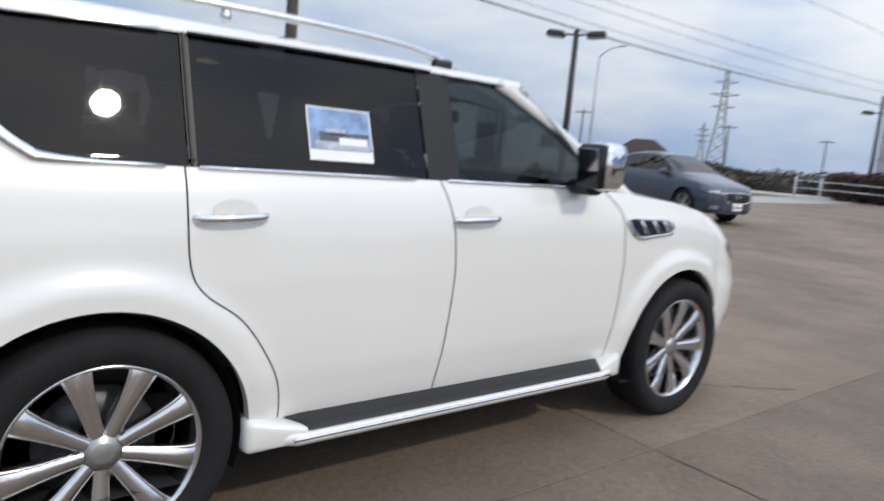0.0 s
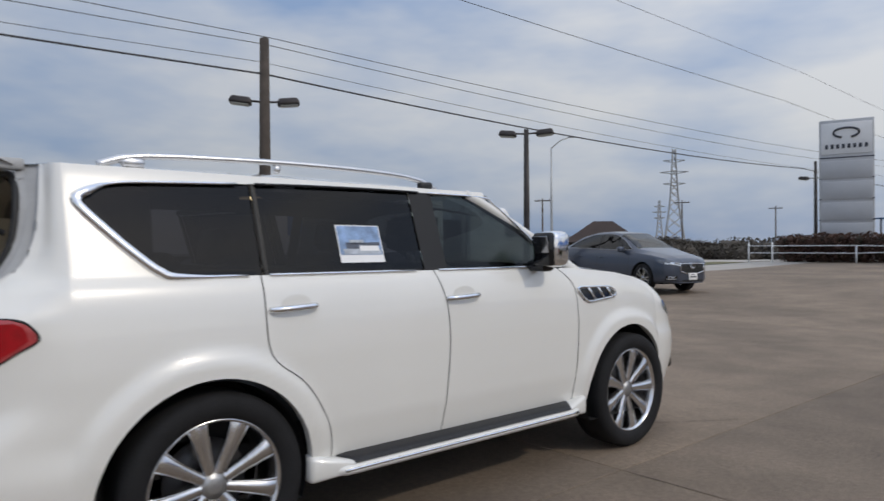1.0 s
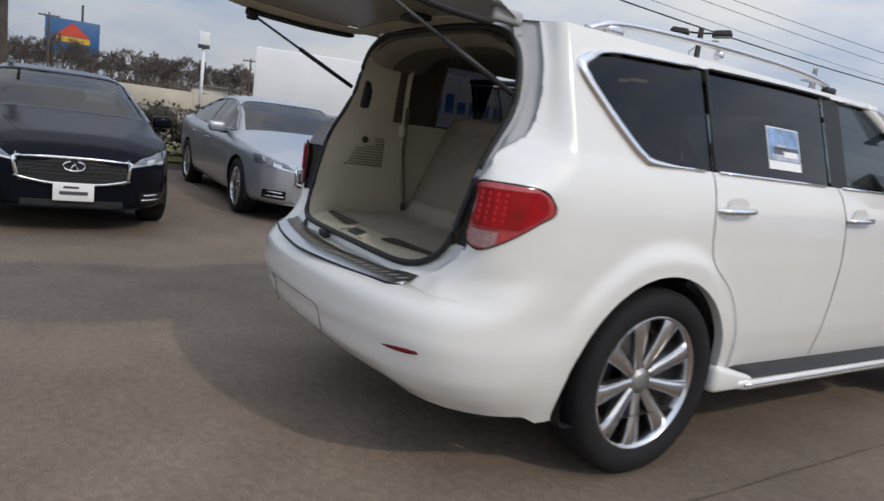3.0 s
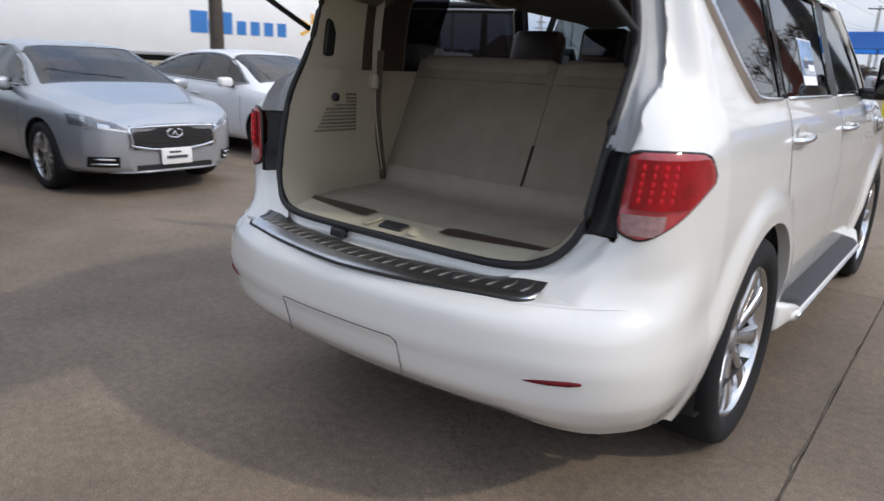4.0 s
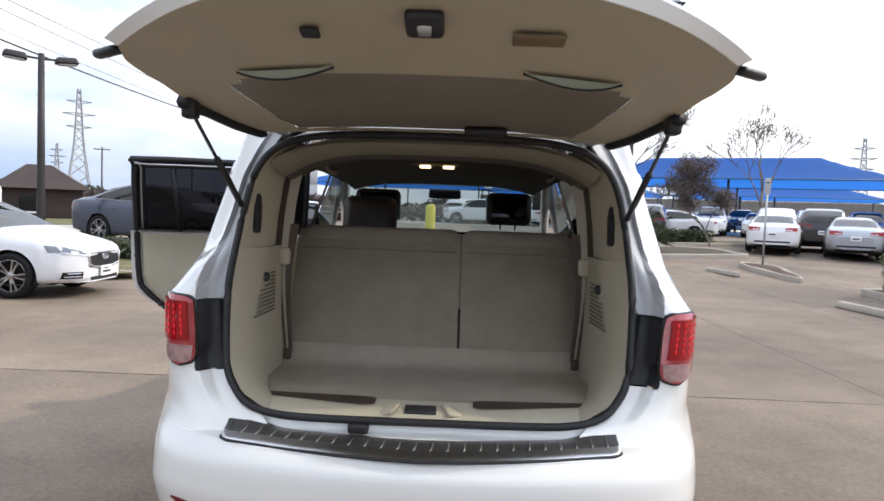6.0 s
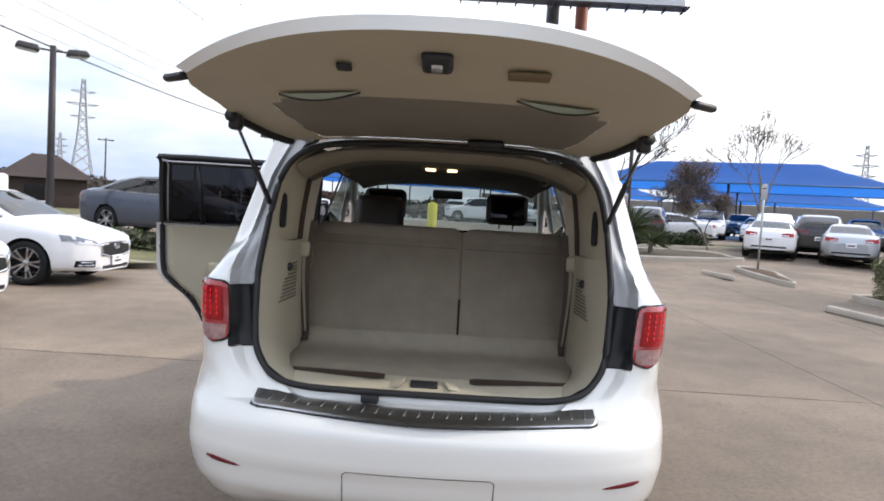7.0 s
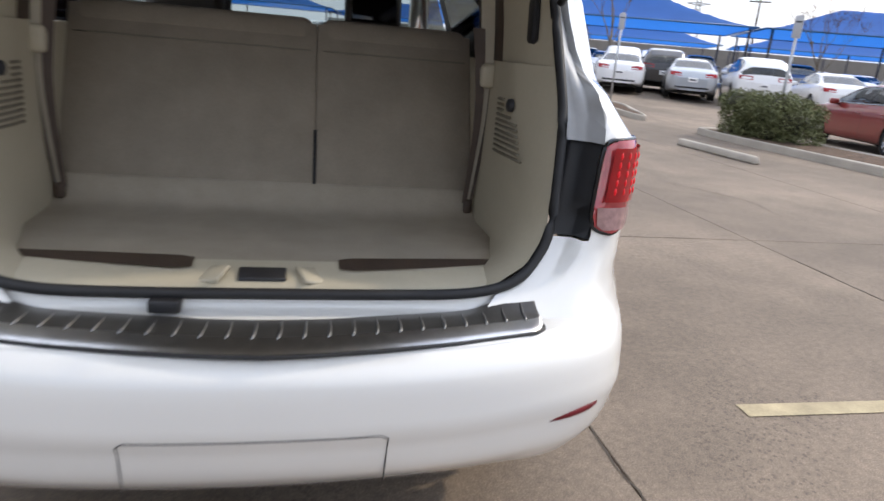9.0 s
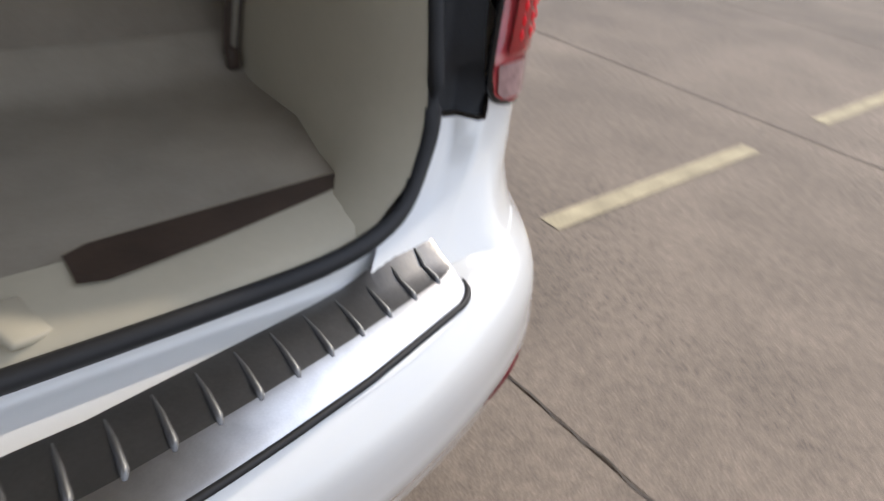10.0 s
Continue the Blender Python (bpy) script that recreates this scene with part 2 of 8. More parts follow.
def sheet(name, P, keep, material, parent=None, label="", thick=0.0, flip=False, cut=None, apart=False, shade=None):
    """A mesh from a grid of points, of which the faces in keep are used; thick adds a folded rim inwards."""
    P = np.asarray(P, float)
    nr, nc = P.shape[:2]
    idx = -np.ones(nr * nc, int)
    keep = np.ones((nr - 1, nc - 1), bool) if keep is None else keep
    halves = keep if keep.ndim == 3 else np.stack([keep, keep], -1)
    rr, cc = np.nonzero(halves.all(-1))
    q = np.stack([rr * nc + cc, rr * nc + cc + 1, (rr + 1) * nc + cc + 1, (rr + 1) * nc + cc], 1)
    faces = q.tolist()
    for h in (0, 1):
        rr, cc = np.nonzero(halves[..., h] & ~halves.all(-1))
        for r, c in zip(rr.tolist(), cc.tolist()):
            k = [r * nc + c, r * nc + c + 1, (r + 1) * nc + c + 1, (r + 1) * nc + c]
            d = 0 if cut is None else int(cut[r, c])
            faces.append([k[i] for i in CUTS[d][h]])
    if apart:
        # one part for each connected piece
        group = {}

        def root(i):
            while group.setdefault(i, i) != i:
                i = group[i]
            return i
        for f in faces:
            for i in f[1:]:
                group[root(i)] = root(f[0])
        lots = {}
        for n, f in enumerate(faces):
            lots.setdefault(root(f[0]), []).append(f)
        for lot in sorted(lots.values(), key=len)[:-1]:
            if len(lot) > 5:
                mask = np.zeros((nr - 1, nc - 1, 2), bool)
                for f in lot:
                    r, c = min(f) // nc, min(i % nc for i in f)
                    if len(f) == 4:
                        mask[r, c] = True
                    else:
                        k = [r * nc + c, r * nc + c + 1, (r + 1) * nc + c + 1, (r + 1) * nc + c]
                        d = 0 if cut is None else int(cut[r, c])
                        for h in (0, 1):
                            if [k[i] for i in CUTS[d][h]] == f:
                                mask[r, c, h] = True
                sheet(name, P, mask, material, parent, label, thick, flip, cut)
        faces = max(lots.values(), key=len) if lots else faces
    if flip:
        faces = [f[::-1] for f in faces]
    used = np.unique(np.concatenate([np.array(f) for f in faces])) if faces else np.array([], int)
    idx[used] = np.arange(len(used))
    me = bpy.data.meshes.new(name)
    me.from_pydata(P.reshape(-1, 3)[used].tolist(), [], [[int(idx[i]) for i in f] for f in faces])
    if thick:
        bm = bmesh.new()
        bm.from_mesh(me)
        bmesh.ops.remove_doubles(bm, verts=bm.verts, dist=1e-5)
        bmesh.ops.recalc_face_normals(bm, faces=bm.faces)
        rim = [e for e in bm.edges if e.is_boundary]
        bm.normal_update()
        out = bmesh.ops.extrude_edge_only(bm, edges=rim)["geom"]
        moved = [v for v in out if isinstance(v, bmesh.types.BMVert)]
        for v in moved:
            v.co.x -= math.copysign(thick, v.co.x)
        bm.to_mesh(me)
        bm.free()
    for p in me.polygons:
        p.use_smooth = True
    if not thick and nr > 2 and nc > 2 and len(faces):
        # shade by the whole grid, so that neighbouring panels meet without a break
        vn = (grid_normals(P) if shade is None else shade).reshape(-1, 3)[used] * (-1 if flip else 1)
        ln = np.linalg.norm(vn, axis=1)
        vn = np.where(ln[:, None] > 1e-12, vn / np.maximum(ln, 1e-12)[:, None], np.array([0, 0, 1.0]))
        me.normals_split_custom_set_from_vertices(vn.tolist())
    return link(name, me, material, parent, label)


def box(bm, size, at=(0, 0, 0), bevel=0.0, turn=(0, 0, 0), seg=2, taper=None):
    """A bevelled block added to bm. taper: x and y factors for its top."""
    made = bmesh.ops.create_cube(bm, size=1.0)["verts"]
    for v in made:
        v.co = Vector((v.co.x * size[0], v.co.y * size[1], v.co.z * size[2]))
        if taper and v.co.z > 0:
            v.co.x, v.co.y = v.co.x * taper[0], v.co.y * taper[1]
    if bevel:
        edges = list({e for v in made for e in v.link_edges})
        made = list({v for f in bmesh.ops.bevel(bm, geom=edges, offset=bevel, segments=seg, profile=0.5, affect="EDGES")["faces"] for v in f.verts}
                    | {v for v in made if v.is_valid})
    bmesh.ops.transform(bm, matrix=pose(*at, *turn), verts=made)
    return bm


def block(name, size, at, material, parent=None, bevel=0.0, turn=(0, 0, 0), label="", seg=2, taper=None):
    return part(name, box(bmesh.new(), size, at, bevel, turn, seg, taper), material, parent, label, smooth=bevel > 0)


def tube_data(points, r, seg=8, closed=False, flat=1.0):
    """Vertices and faces of a round bar along points; r may be a list."""
    pts = np.asarray(points, float)
    n = len(pts)
    rad = np.full(n, r) if np.isscalar(r) else np.asarray(r, float)
    verts, faces = [], []
    for i in range(n):
        a, b = pts[(i - 1) % n if closed or i else 0], pts[(i + 1) % n if closed or i < n - 1 else n - 1]
        t = Vector(b - a).normalized()
        up = Vector((0, 0, 1)) if abs(t.z) < 0.95 else Vector((1, 0, 0))
        s = t.cross(up).normalized()
        u = s.cross(t)
        for k in range(seg):
            an = 2 * math.pi * k / seg
            verts.append(tuple(Vector(pts[i]) + float(rad[i]) * (math.cos(an) * s + float(flat) * math.sin(an) * u)))
    for i in range(n if closed else n - 1):
        j = (i + 1) % n
        for k in range(seg):
            faces.append((i * seg + k, i * seg + (k + 1) % seg, j * seg + (k + 1) % seg, j * seg + k))
    if not closed:
        faces += [tuple(range(seg))[::-1], tuple((n - 1) * seg + k for k in range(seg))]
    return verts, faces


def tube(name, points, r, material, parent=None, seg=8, closed=False, flat=1.0, label=""):
    v, f = tube_data(points, r, seg, closed, flat)
    me = bpy.data.meshes.new(name)
    me.from_pydata(v, [], f)
    for p in me.polygons:
        p.use_smooth = True
    return link(name, me, material, parent, label)


def lathe_data(profile, seg, axis="x"):
    """Vertices and faces of a turned shape: profile rows of (along, radius)."""
    v, f = [], []
    for a, r in profile:
        for k in range(seg):
            an = 2 * math.pi * k / seg
            v.append((a, r * math.cos(an), r * math.sin(an)) if axis == "x" else (r * math.cos(an), r * math.sin(an), a))
    for i in range(len(profile) - 1):
        for k in range(seg):
            k2 = (k + 1) % seg
            f.append((i * seg + k, i * seg + k2, (i + 1) * seg + k2, (i + 1) * seg + k))
    return v, f


def lathe(name, profile, seg, material, parent=None, axis="x", label="", smooth=True):
    v, f = lathe_data(profile, seg, axis)
    me = bpy.data.meshes.new(name)
    me.from_pydata(v, [], f)
    for p in me.polygons:
        p.use_smooth = smooth
    return link(name, me, material, parent, label)


def thing(name, label, category, at=None, group="", kind=""):
    ob = new(name)
    ob.empty_display_size = 0.2
    if at is not None:
        ob.matrix_basis = at
    return tagged(ob, label, category, group, kind)


def smooth_curve(points, per=8, closed=False):
    """Catmull-Rom through the points."""
    p = np.asarray(points, float)
    n = len(p)
    out = []
    for i in range(n if closed else n - 1):
        g = lambda k: p[k % n] if closed else p[min(max(k, 0), n - 1)]  # noqa: E731
        a, b, c, d = g(i - 1), g(i), g(i + 1), g(i + 2)
        for s in np.linspace(0, 1, per, endpoint=False):
            out.append(0.5 * (2 * b + (c - a) * s + (2 * a - 5 * b + 4 * c - d) * s * s + (3 * b - a - 3 * c + d) * s ** 3))
    if not closed:
        out.append(p[-1])
    return np.array(out)


def inside_distance(poly, pts):
    """Signed distance of pts to a closed polygon (negative inside) and the nearest point on it."""
    poly, pts = np.asarray(poly, float), np.asarray(pts, float)
    a, b = poly, np.roll(poly, -1, 0)
    d = b - a
    rel = pts[:, None] - a[None]
    s = np.clip((rel * d).sum(-1) / np.maximum((d * d).sum(-1), 1e-12), 0, 1)
    near = a + s[..., None] * d
    dist = np.linalg.norm(pts[:, None] - near, axis=-1)
    k = dist.argmin(1)
    ar = np.arange(len(pts))
    y = pts[:, 1][:, None]
    with np.errstate(divide="ignore", invalid="ignore"):
        cross = ((a[None, :, 1] > y) != (b[None, :, 1] > y)) & (
            pts[:, 0][:, None] < (b[:, 0] - a[:, 0]) * (y - a[:, 1]) / (b[:, 1] - a[:, 1]) + a[:, 0])
    inn = cross.sum(1) % 2 == 1
    return np.where(inn, -1, 1) * dist[ar, k], near[ar, k]


def snap(Q, poly, reach):
    """Move grid points that lie within reach of a polygon's outline onto it."""
    shape = Q.shape
    flat = Q.reshape(-1, 2)
    poly = np.asarray(poly, float)
    lo, hi = poly.min(0) - 2 * reach, poly.max(0) + 2 * reach
    sel = np.nonzero(((flat > lo) & (flat < hi)).all(1))[0]
    if len(sel):
        d, near = inside_distance(poly, flat[sel])
        hit = np.abs(d) < reach
        flat[sel[hit]] = near[hit]
    return flat.reshape(shape)


def within(Q, poly):
    """For each grid face, whether its middle lies in the polygon."""
    mid = (Q[:-1, :-1] + Q[1:, :-1] + Q[:-1, 1:] + Q[1:, 1:]) / 4
    d, _ = inside_distance(poly, mid.reshape(-1, 2))
    return (d < 0).reshape(mid.shape[:2])


def cuts_of(Q, polys):
    """Which way each grid face is halved, so that outlines run along edges."""
    flat = Q.reshape(-1, 2)
    on = np.zeros(len(flat), bool)
    for poly in polys:
        d, _ = inside_distance(poly, flat)
        on |= np.abs(d) < 1e-4
    on = on.reshape(Q.shape[:2])
    return (on[:-1, 1:] & on[1:, :-1] & ~(on[:-1, :-1] & on[1:, 1:])).astype(int)


def half_middles(Q, cut):
    """Middles of the two halves of every grid face."""
    k = [Q[:-1, :-1], Q[:-1, 1:], Q[1:, 1:], Q[1:, :-1]]
    out = []
    for h in (0, 1):
        a = sum(k[i] for i in CUTS[0][h]) / 3
        b = sum(k[i] for i in CUTS[1][h]) / 3
        out.append(np.where(cut[..., None] == 1, b, a))
    return np.stack(out, 2)


def halves_within(mid, poly):
    d, _ = inside_distance(poly, mid.reshape(-1, 2))
    return (d < 0).reshape(mid.shape[:-1])


def blurred(xs, ys, reach):
    """A table of ys over xs, made smooth over reach; returns a function."""
    t = np.linspace(xs[0], xs[-1], 1500)
    v = np.interp(t, xs, ys)
    k = max(3, int(reach / (t[1] - t[0])) | 1)
    ker = np.hanning(k + 2)[1:-1]
    pad = np.r_[np.full(k, v[0]) + (v[1] - v[0]) * np.arange(-k, 0), v, np.full(k, v[-1]) + (v[-1] - v[-2]) * np.arange(1, k + 1)]
    v = np.convolve(pad, ker / ker.sum(), "same")[k:-k]
    return lambda x: np.interp(x, t, v)


# ---------- the white sport utility vehicle ----------
# Its own axes: x to its right, y ahead, z up; the rear axle stands over y = 0.
REAR_Y = -0.55
_prof = blurred([0.26, 0.38, 0.46, 0.60, 0.74, 0.95, 1.10, 1.18, 1.235, 1.285, 1.315, 1.76, 1.84],
                [0.855, 0.905, 0.928, 0.953, 0.961, 0.964, 0.954, 0.943, 0.930, 0.912, 0.893, 0.737, 0.700], 0.035)
_taper = blurred([-0.6, 2.4, 3.0, 3.4, 3.7], [1, 1, 0.985, 0.955, 0.90], 0.2)
_top = blurred([-1, 2.1, 2.5, 2.95, 3.25, 3.42, 3.58, 3.75, 3.95, 4.1], [1.315, 1.315, 1.30, 1.262, 1.215, 1.165, 1.09, 1.01, 0.95, 0.93], 0.12)
WHEELS_Y = (0.0, 3.075)


def side_x(y, z):
    """Half width of the body beside y at height z."""
    x = _prof(z) * _taper(y)
    for cy, r in ((-0.02, 0.475), (3.035, 0.48)):
        d = np.hypot(y - cy, z - 0.41)
        k = np.clip((r + 0.135 - d) / 0.075, 0, 1)
        x = x + 0.026 * k * k * (3 - 2 * k) * (z < 1.2)
    return x


# Plan of the rear corner at several heights, from the tailgate's seal round to the side.
QUARTER = [(0.765, [(0.50, -1.045), (0.75, -1.014), (0.866, -0.928), (0.934, -0.805)]),
           (0.80, [(0.50, -1.00), (0.735, -0.985), (0.86, -0.912), (0.931, -0.79)]),
           (0.84, [(0.575, -0.955), (0.73, -0.955), (0.85, -0.905), (0.928, -0.77)]),
           (0.90, [(0.64, -0.918), (0.75, -0.925), (0.86, -0.89), (0.926, -0.77)]),
           (0.95, [(0.668, -0.892), (0.765, -0.91), (0.865, -0.885), (0.926, -0.77)]),
           (1.18, [(0.70, -0.865), (0.785, -0.905), (0.875, -0.87), (0.93, -0.76)]),
           (1.215, [(0.705, -0.85), (0.775, -0.885), (0.85, -0.845), (0.908, -0.74)]),
           (1.29, [(0.705, -0.81), (0.750, -0.85), (0.800, -0.815), (0.856, -0.72)]),
           (1.335, [(0.702, -0.785), (0.730, -0.805), (0.757, -0.775), (0.806, -0.69)]),
           (1.39, [(0.699, -0.755), (0.718, -0.765), (0.740, -0.735), (0.788, -0.655)]),
           (1.47, [(0.692, -0.715), (0.705, -0.725), (0.722, -0.695), (0.768, -0.63)]),
           (1.62, [(0.655, -0.69), (0.665, -0.692), (0.682, -0.67), (0.725, -0.615)]),
           (1.72, [(0.59, -0.685), (0.60, -0.682), (0.622, -0.66), (0.675, -0.607)]),
           (1.80, [(0.53, -0.675), (0.54, -0.67), (0.565, -0.65), (0.625, -0.60)])]
BUMPER = [(0.28, [(0.0, -1.06), (0.45, -1.03), (0.71, -0.95), (0.84, -0.78)]),
          (0.36, [(0.0, -1.135), (0.45, -1.105), (0.735, -1.02), (0.885, -0.82)]),
          (0.45, [(0.0, -1.19), (0.45, -1.16), (0.775, -1.045), (0.92, -0.845)]),
          (0.54, [(0.0, -1.215), (0.45, -1.18), (0.80, -1.05), (0.935, -0.85)]),
          (0.57, [(0.0, -1.222), (0.45, -1.188), (0.805, -1.055), (0.94, -0.85)]),
          (0.60, [(0.0, -1.24), (0.45, -1.203), (0.81, -1.06), (0.942, -0.85)]),
          (0.70, [(0.0, -1.245), (0.45, -1.205), (0.80, -1.055), (0.94, -0.84)]),
          (0.745, [(0.0, -1.23), (0.45, -1.19), (0.78, -1.033), (0.937, -0.82)]),
          (0.768, [(0.0, -1.19), (0.45, -1.15), (0.757, -1.012), (0.934, -0.805)])]


def corner_row(table, z, us):
    zs = [t[0] for t in table]
    P = np.array([[np.interp(z, zs, [t[1][k][a] for t in table]) for a in (0, 1)] for k in range(4)])
    P = np.vstack([P, [float(side_x(REAR_Y, z)), REAR_Y], [float(side_x(REAR_Y + 0.2, z)), REAR_Y + 0.2]])
    first = np.array([[-P[1][0], P[1][1]]]) if P[0][0] < 1e-6 else np.array([2 * P[0] - P[1]])
    C = []
    G = np.vstack([first, P])
    for i in range(1, 5):
        a, b, c, d = G[i - 1:i + 3]
        for s in np.linspace(0, 1, 24, endpoint=False):
            C.append(0.5 * (2 * b + (c - a) * s + (2 * a - 5 * b + 4 * c - d) * s * s + (3 * b - a - 3 * c + d) * s ** 3))
    C = np.array(C + [P[4]])[::-1]
    L = np.r_[0, np.cumsum(np.linalg.norm(np.diff(C, axis=0), axis=1))]
    return np.stack([np.interp(us * L[-1], L, C[:, 0]), np.interp(us * L[-1], L, C[:, 1]), np.full(len(us), z)], 1)


def corner_point(table, z, u):
    return corner_row(table, z, np.array([u]))[0]


# Outlines in the side's own plane, as (y, z).
ARC = lambda cy, cz, r, n=60: [(cy + r * math.cos(a), cz + r * math.sin(a)) for a in np.linspace(0, 2 * math.pi, n, endpoint=False)]  # noqa: E731
ARCHES = [ARC(-0.02, 0.41, 0.475), ARC(3.035, 0.41, 0.48)]
DLO = smooth_curve([(-0.505, 1.625), (-0.46, 1.675), (-0.36, 1.712), (-0.14, 1.728), (0.35, 1.747), (0.85, 1.757), (1.34, 1.757), (1.78, 1.75),
                    (1.86, 1.71), (1.97, 1.625), (2.10, 1.51), (2.19, 1.40), (2.215, 1.335), (2.17, 1.318), (1.29, 1.316), (0.27, 1.316),
                    (-0.13, 1.318), (-0.21, 1.338), (-0.29, 1.40), (-0.39, 1.495)], 6, True)
REAR_SEAM = smooth_curve([(0.225, 1.315), (0.225, 1.15), (0.235, 1.0), (0.28, 0.915), (0.41, 0.815), (0.51, 0.67), (0.56, 0.55), (0.575, 0.41)], 6)
MID_SEAM = smooth_curve([(1.25, 1.315), (1.30, 1.15), (1.315, 0.95), (1.30, 0.70), (1.275, 0.41)], 6)
FRONT_SEAM = smooth_curve([(2.30, 1.31), (2.42, 1.20), (2.445, 1.0), (2.44, 0.75), (2.41, 0.41)], 6)


def suv():
    top = thing("sport_utility_vehicle", "white pearl sport utility vehicle with open tailgate and open rear door", "car")
    paint = M["pearl"]
    # side grid: rows of height, columns of length
    ys = np.linspace(REAR_Y, 3.46, 148)
    zs = np.r_[[0.28, 0.315, 0.35], np.linspace(0.38, 0.765, 15), np.linspace(0.765, 1.315, 22)[1:], np.linspace(1.315, 1.785, 20)[1:]]
    i_mid = int(np.abs(zs - 0.765).argmin())
    Q = np.stack(np.meshgrid(ys, zs), -1)
    edge = Q.copy()
    outlines = [*ARCHES, DLO] + [np.vstack([line, line[::-1]]) for line in (REAR_SEAM, MID_SEAM, FRONT_SEAM)]
    for poly in outlines[2:] + outlines[:2]:
        Q = snap(Q, poly, 0.0188)
    Q[:, 0], Q[:, -1], Q[0], Q[-1], Q[3] = edge[:, 0], edge[:, -1], edge[0], edge[-1], edge[3]
    Q[i_mid, :6] = edge[i_mid, :6]
    cut = cuts_of(Q, outlines)
    rear_poly = np.vstack([REAR_SEAM, MID_SEAM[::-1]])
    front_poly = np.vstack([MID_SEAM, FRONT_SEAM[::-1]])

    def on_side(q):
        y, z = q[..., 0], q[..., 1]
        k = (_top(y) - 0.9) / (1.315 - 0.9)
        zz = np.where((z <= 1.315) & (z > 0.9), 0.9 + (z - 0.9) * k, z)
        return np.stack([side_x(y, z), y, zz], -1)

    P = on_side(Q)
    mid = half_middles(Q, cut)
    my, mz = mid[..., 0], mid[..., 1]
    hole = halves_within(mid, ARCHES[0]) | halves_within(mid, ARCHES[1])
    win = halves_within(mid, DLO)
    gone = hole | ((mz > 1.315) & (my > 1.78 + (1.78 - mz) * 0.98)) | ((mz < 0.38) & (my > -0.44))
    body = ~gone & ~win
    low = mz < 1.3155
    rear_door = body & halves_within(mid, rear_poly) & low
    front_door = body & ~rear_door & (halves_within(mid, front_poly) & low)
    fender = body & ~rear_door & ~front_door & (my > 2.2) & low
    quarter = body & ~rear_door & ~front_door & ~fender & (my < 1.0)
    cant = body & ~rear_door & ~front_door & ~fender & ~quarter
    g_q, g_r, g_f = win & (my < 0.245), win & (my >= 0.275) & (my < 1.20), win & (my > 1.36)
    pillar = win & ~g_q & ~g_r & ~g_f
    tail_strip = quarter & (my < -0.2) & (mz < 0.765)
    quarter = quarter & ~tail_strip

    # hinge of the open left rear door
    hinge = Vector((-0.88, 1.31, 0))
    swing = Matrix.Translation(hinge) @ Matrix.Rotation(radians(-DOOR_OPEN), 4, "Z") @ Matrix.Translation(-hinge)

    # rear corner, from the seal (u = 1) round to the flank (u = 0), in the same rows
    us = np.linspace(1, 0, 34)
    zq = zs[i_mid:]
    QQ = np.stack(np.meshgrid(us, zq), -1)
    # tail lamp and its panel in the corner's own plane: (u, z)
    TAIL = smooth_curve([(0.215, 1.105), (0.255, 1.15), (0.335, 1.178), (0.50, 1.187), (0.70, 1.188), (0.80, 1.183), (0.825, 1.15), (0.82, 1.02),
                         (0.80, 0.975), (0.74, 0.958), (0.66, 0.958), (0.50, 1.005), (0.33, 1.065)], 5, True)
    PANEL = np.array([(0.815, 1.175), (1.01, 1.175), (1.01, 0.935), (0.79, 0.935), (0.79, 0.97), (0.815, 1.02)])
    # the jamb inside the pillar's edge, above the lamp; the gutter's shade greys its colour
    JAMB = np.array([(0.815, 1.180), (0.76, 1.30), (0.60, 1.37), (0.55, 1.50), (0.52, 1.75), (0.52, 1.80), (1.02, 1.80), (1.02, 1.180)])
    wide = np.array([0.52, 1.0])
    Qs = snap(snap(snap(QQ * wide, JAMB * wide, 0.0145), PANEL * wide, 0.0145), TAIL * wide, 0.0145) / wide
    Qs[:, 0], Qs[:, -1], Qs[0] = QQ[:, 0], QQ[:, -1], QQ[0]
    cut_c = cuts_of(Qs * wide, [TAIL * wide, PANEL * wide, JAMB * wide])
    QP2 = np.array([[corner_point(QUARTER, z, min(max(u, 0), 1)) for u, z in row] for row in Qs])
    # the quarter's lower edge lies on the bumper's upper edge
    dense = corner_row(BUMPER, 0.765, np.linspace(0, 1, 500))
    for j in range(QP2.shape[1]):
        d = dense[np.linalg.norm(dense - QP2[0, j], axis=1).argmin()] - QP2[0, j]
        w = float(np.clip((QP2[0, j, 0] - 0.70) / 0.06, 0, 1))
        for r in range(5):
            QP2[r, j] += d * w * (1 - r / 5)
    # recessed gutter between the seal and the sharp outer edge of the pillar
    bell = lambda k: np.clip(k, 0, 1) ** 2 * (3 - 2 * np.clip(k, 0, 1))  # noqa: E731
    depth = np.interp(Qs[..., 1], [0.785, 0.86, 0.94, 1.20, 1.31, 1.335, 1.38, 1.60, 1.78], [0, 0.016, 0.034, 0.050, 0.050, 0.038, 0.042, 0.036, 0.02])
    u_edge = np.interp(Qs[..., 1], [1.18, 1.30, 1.37, 1.50, 1.75], [0.815, 0.76, 0.60, 0.55, 0.52])
    QP2[..., 1] += depth * bell((Qs[..., 0] - u_edge) / 0.03) * (1 - bell((Qs[..., 0] - 0.955) / 0.04))
    mc = half_middles(Qs, cut_c)
    t_in, p_in = halves_within(mc, TAIL), halves_within(mc, PANEL)
    p_in &= ~t_in
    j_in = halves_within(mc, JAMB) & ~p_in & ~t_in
    J = int(np.argmax(QP2[0, :, 0] > 0.74))
    along = [np.linalg.norm(dense - q, axis=1).argmin() / 499 for q in QP2[0, J:]]
    ub = np.r_[np.linspace(1, along[0], 40)[:-1], along]
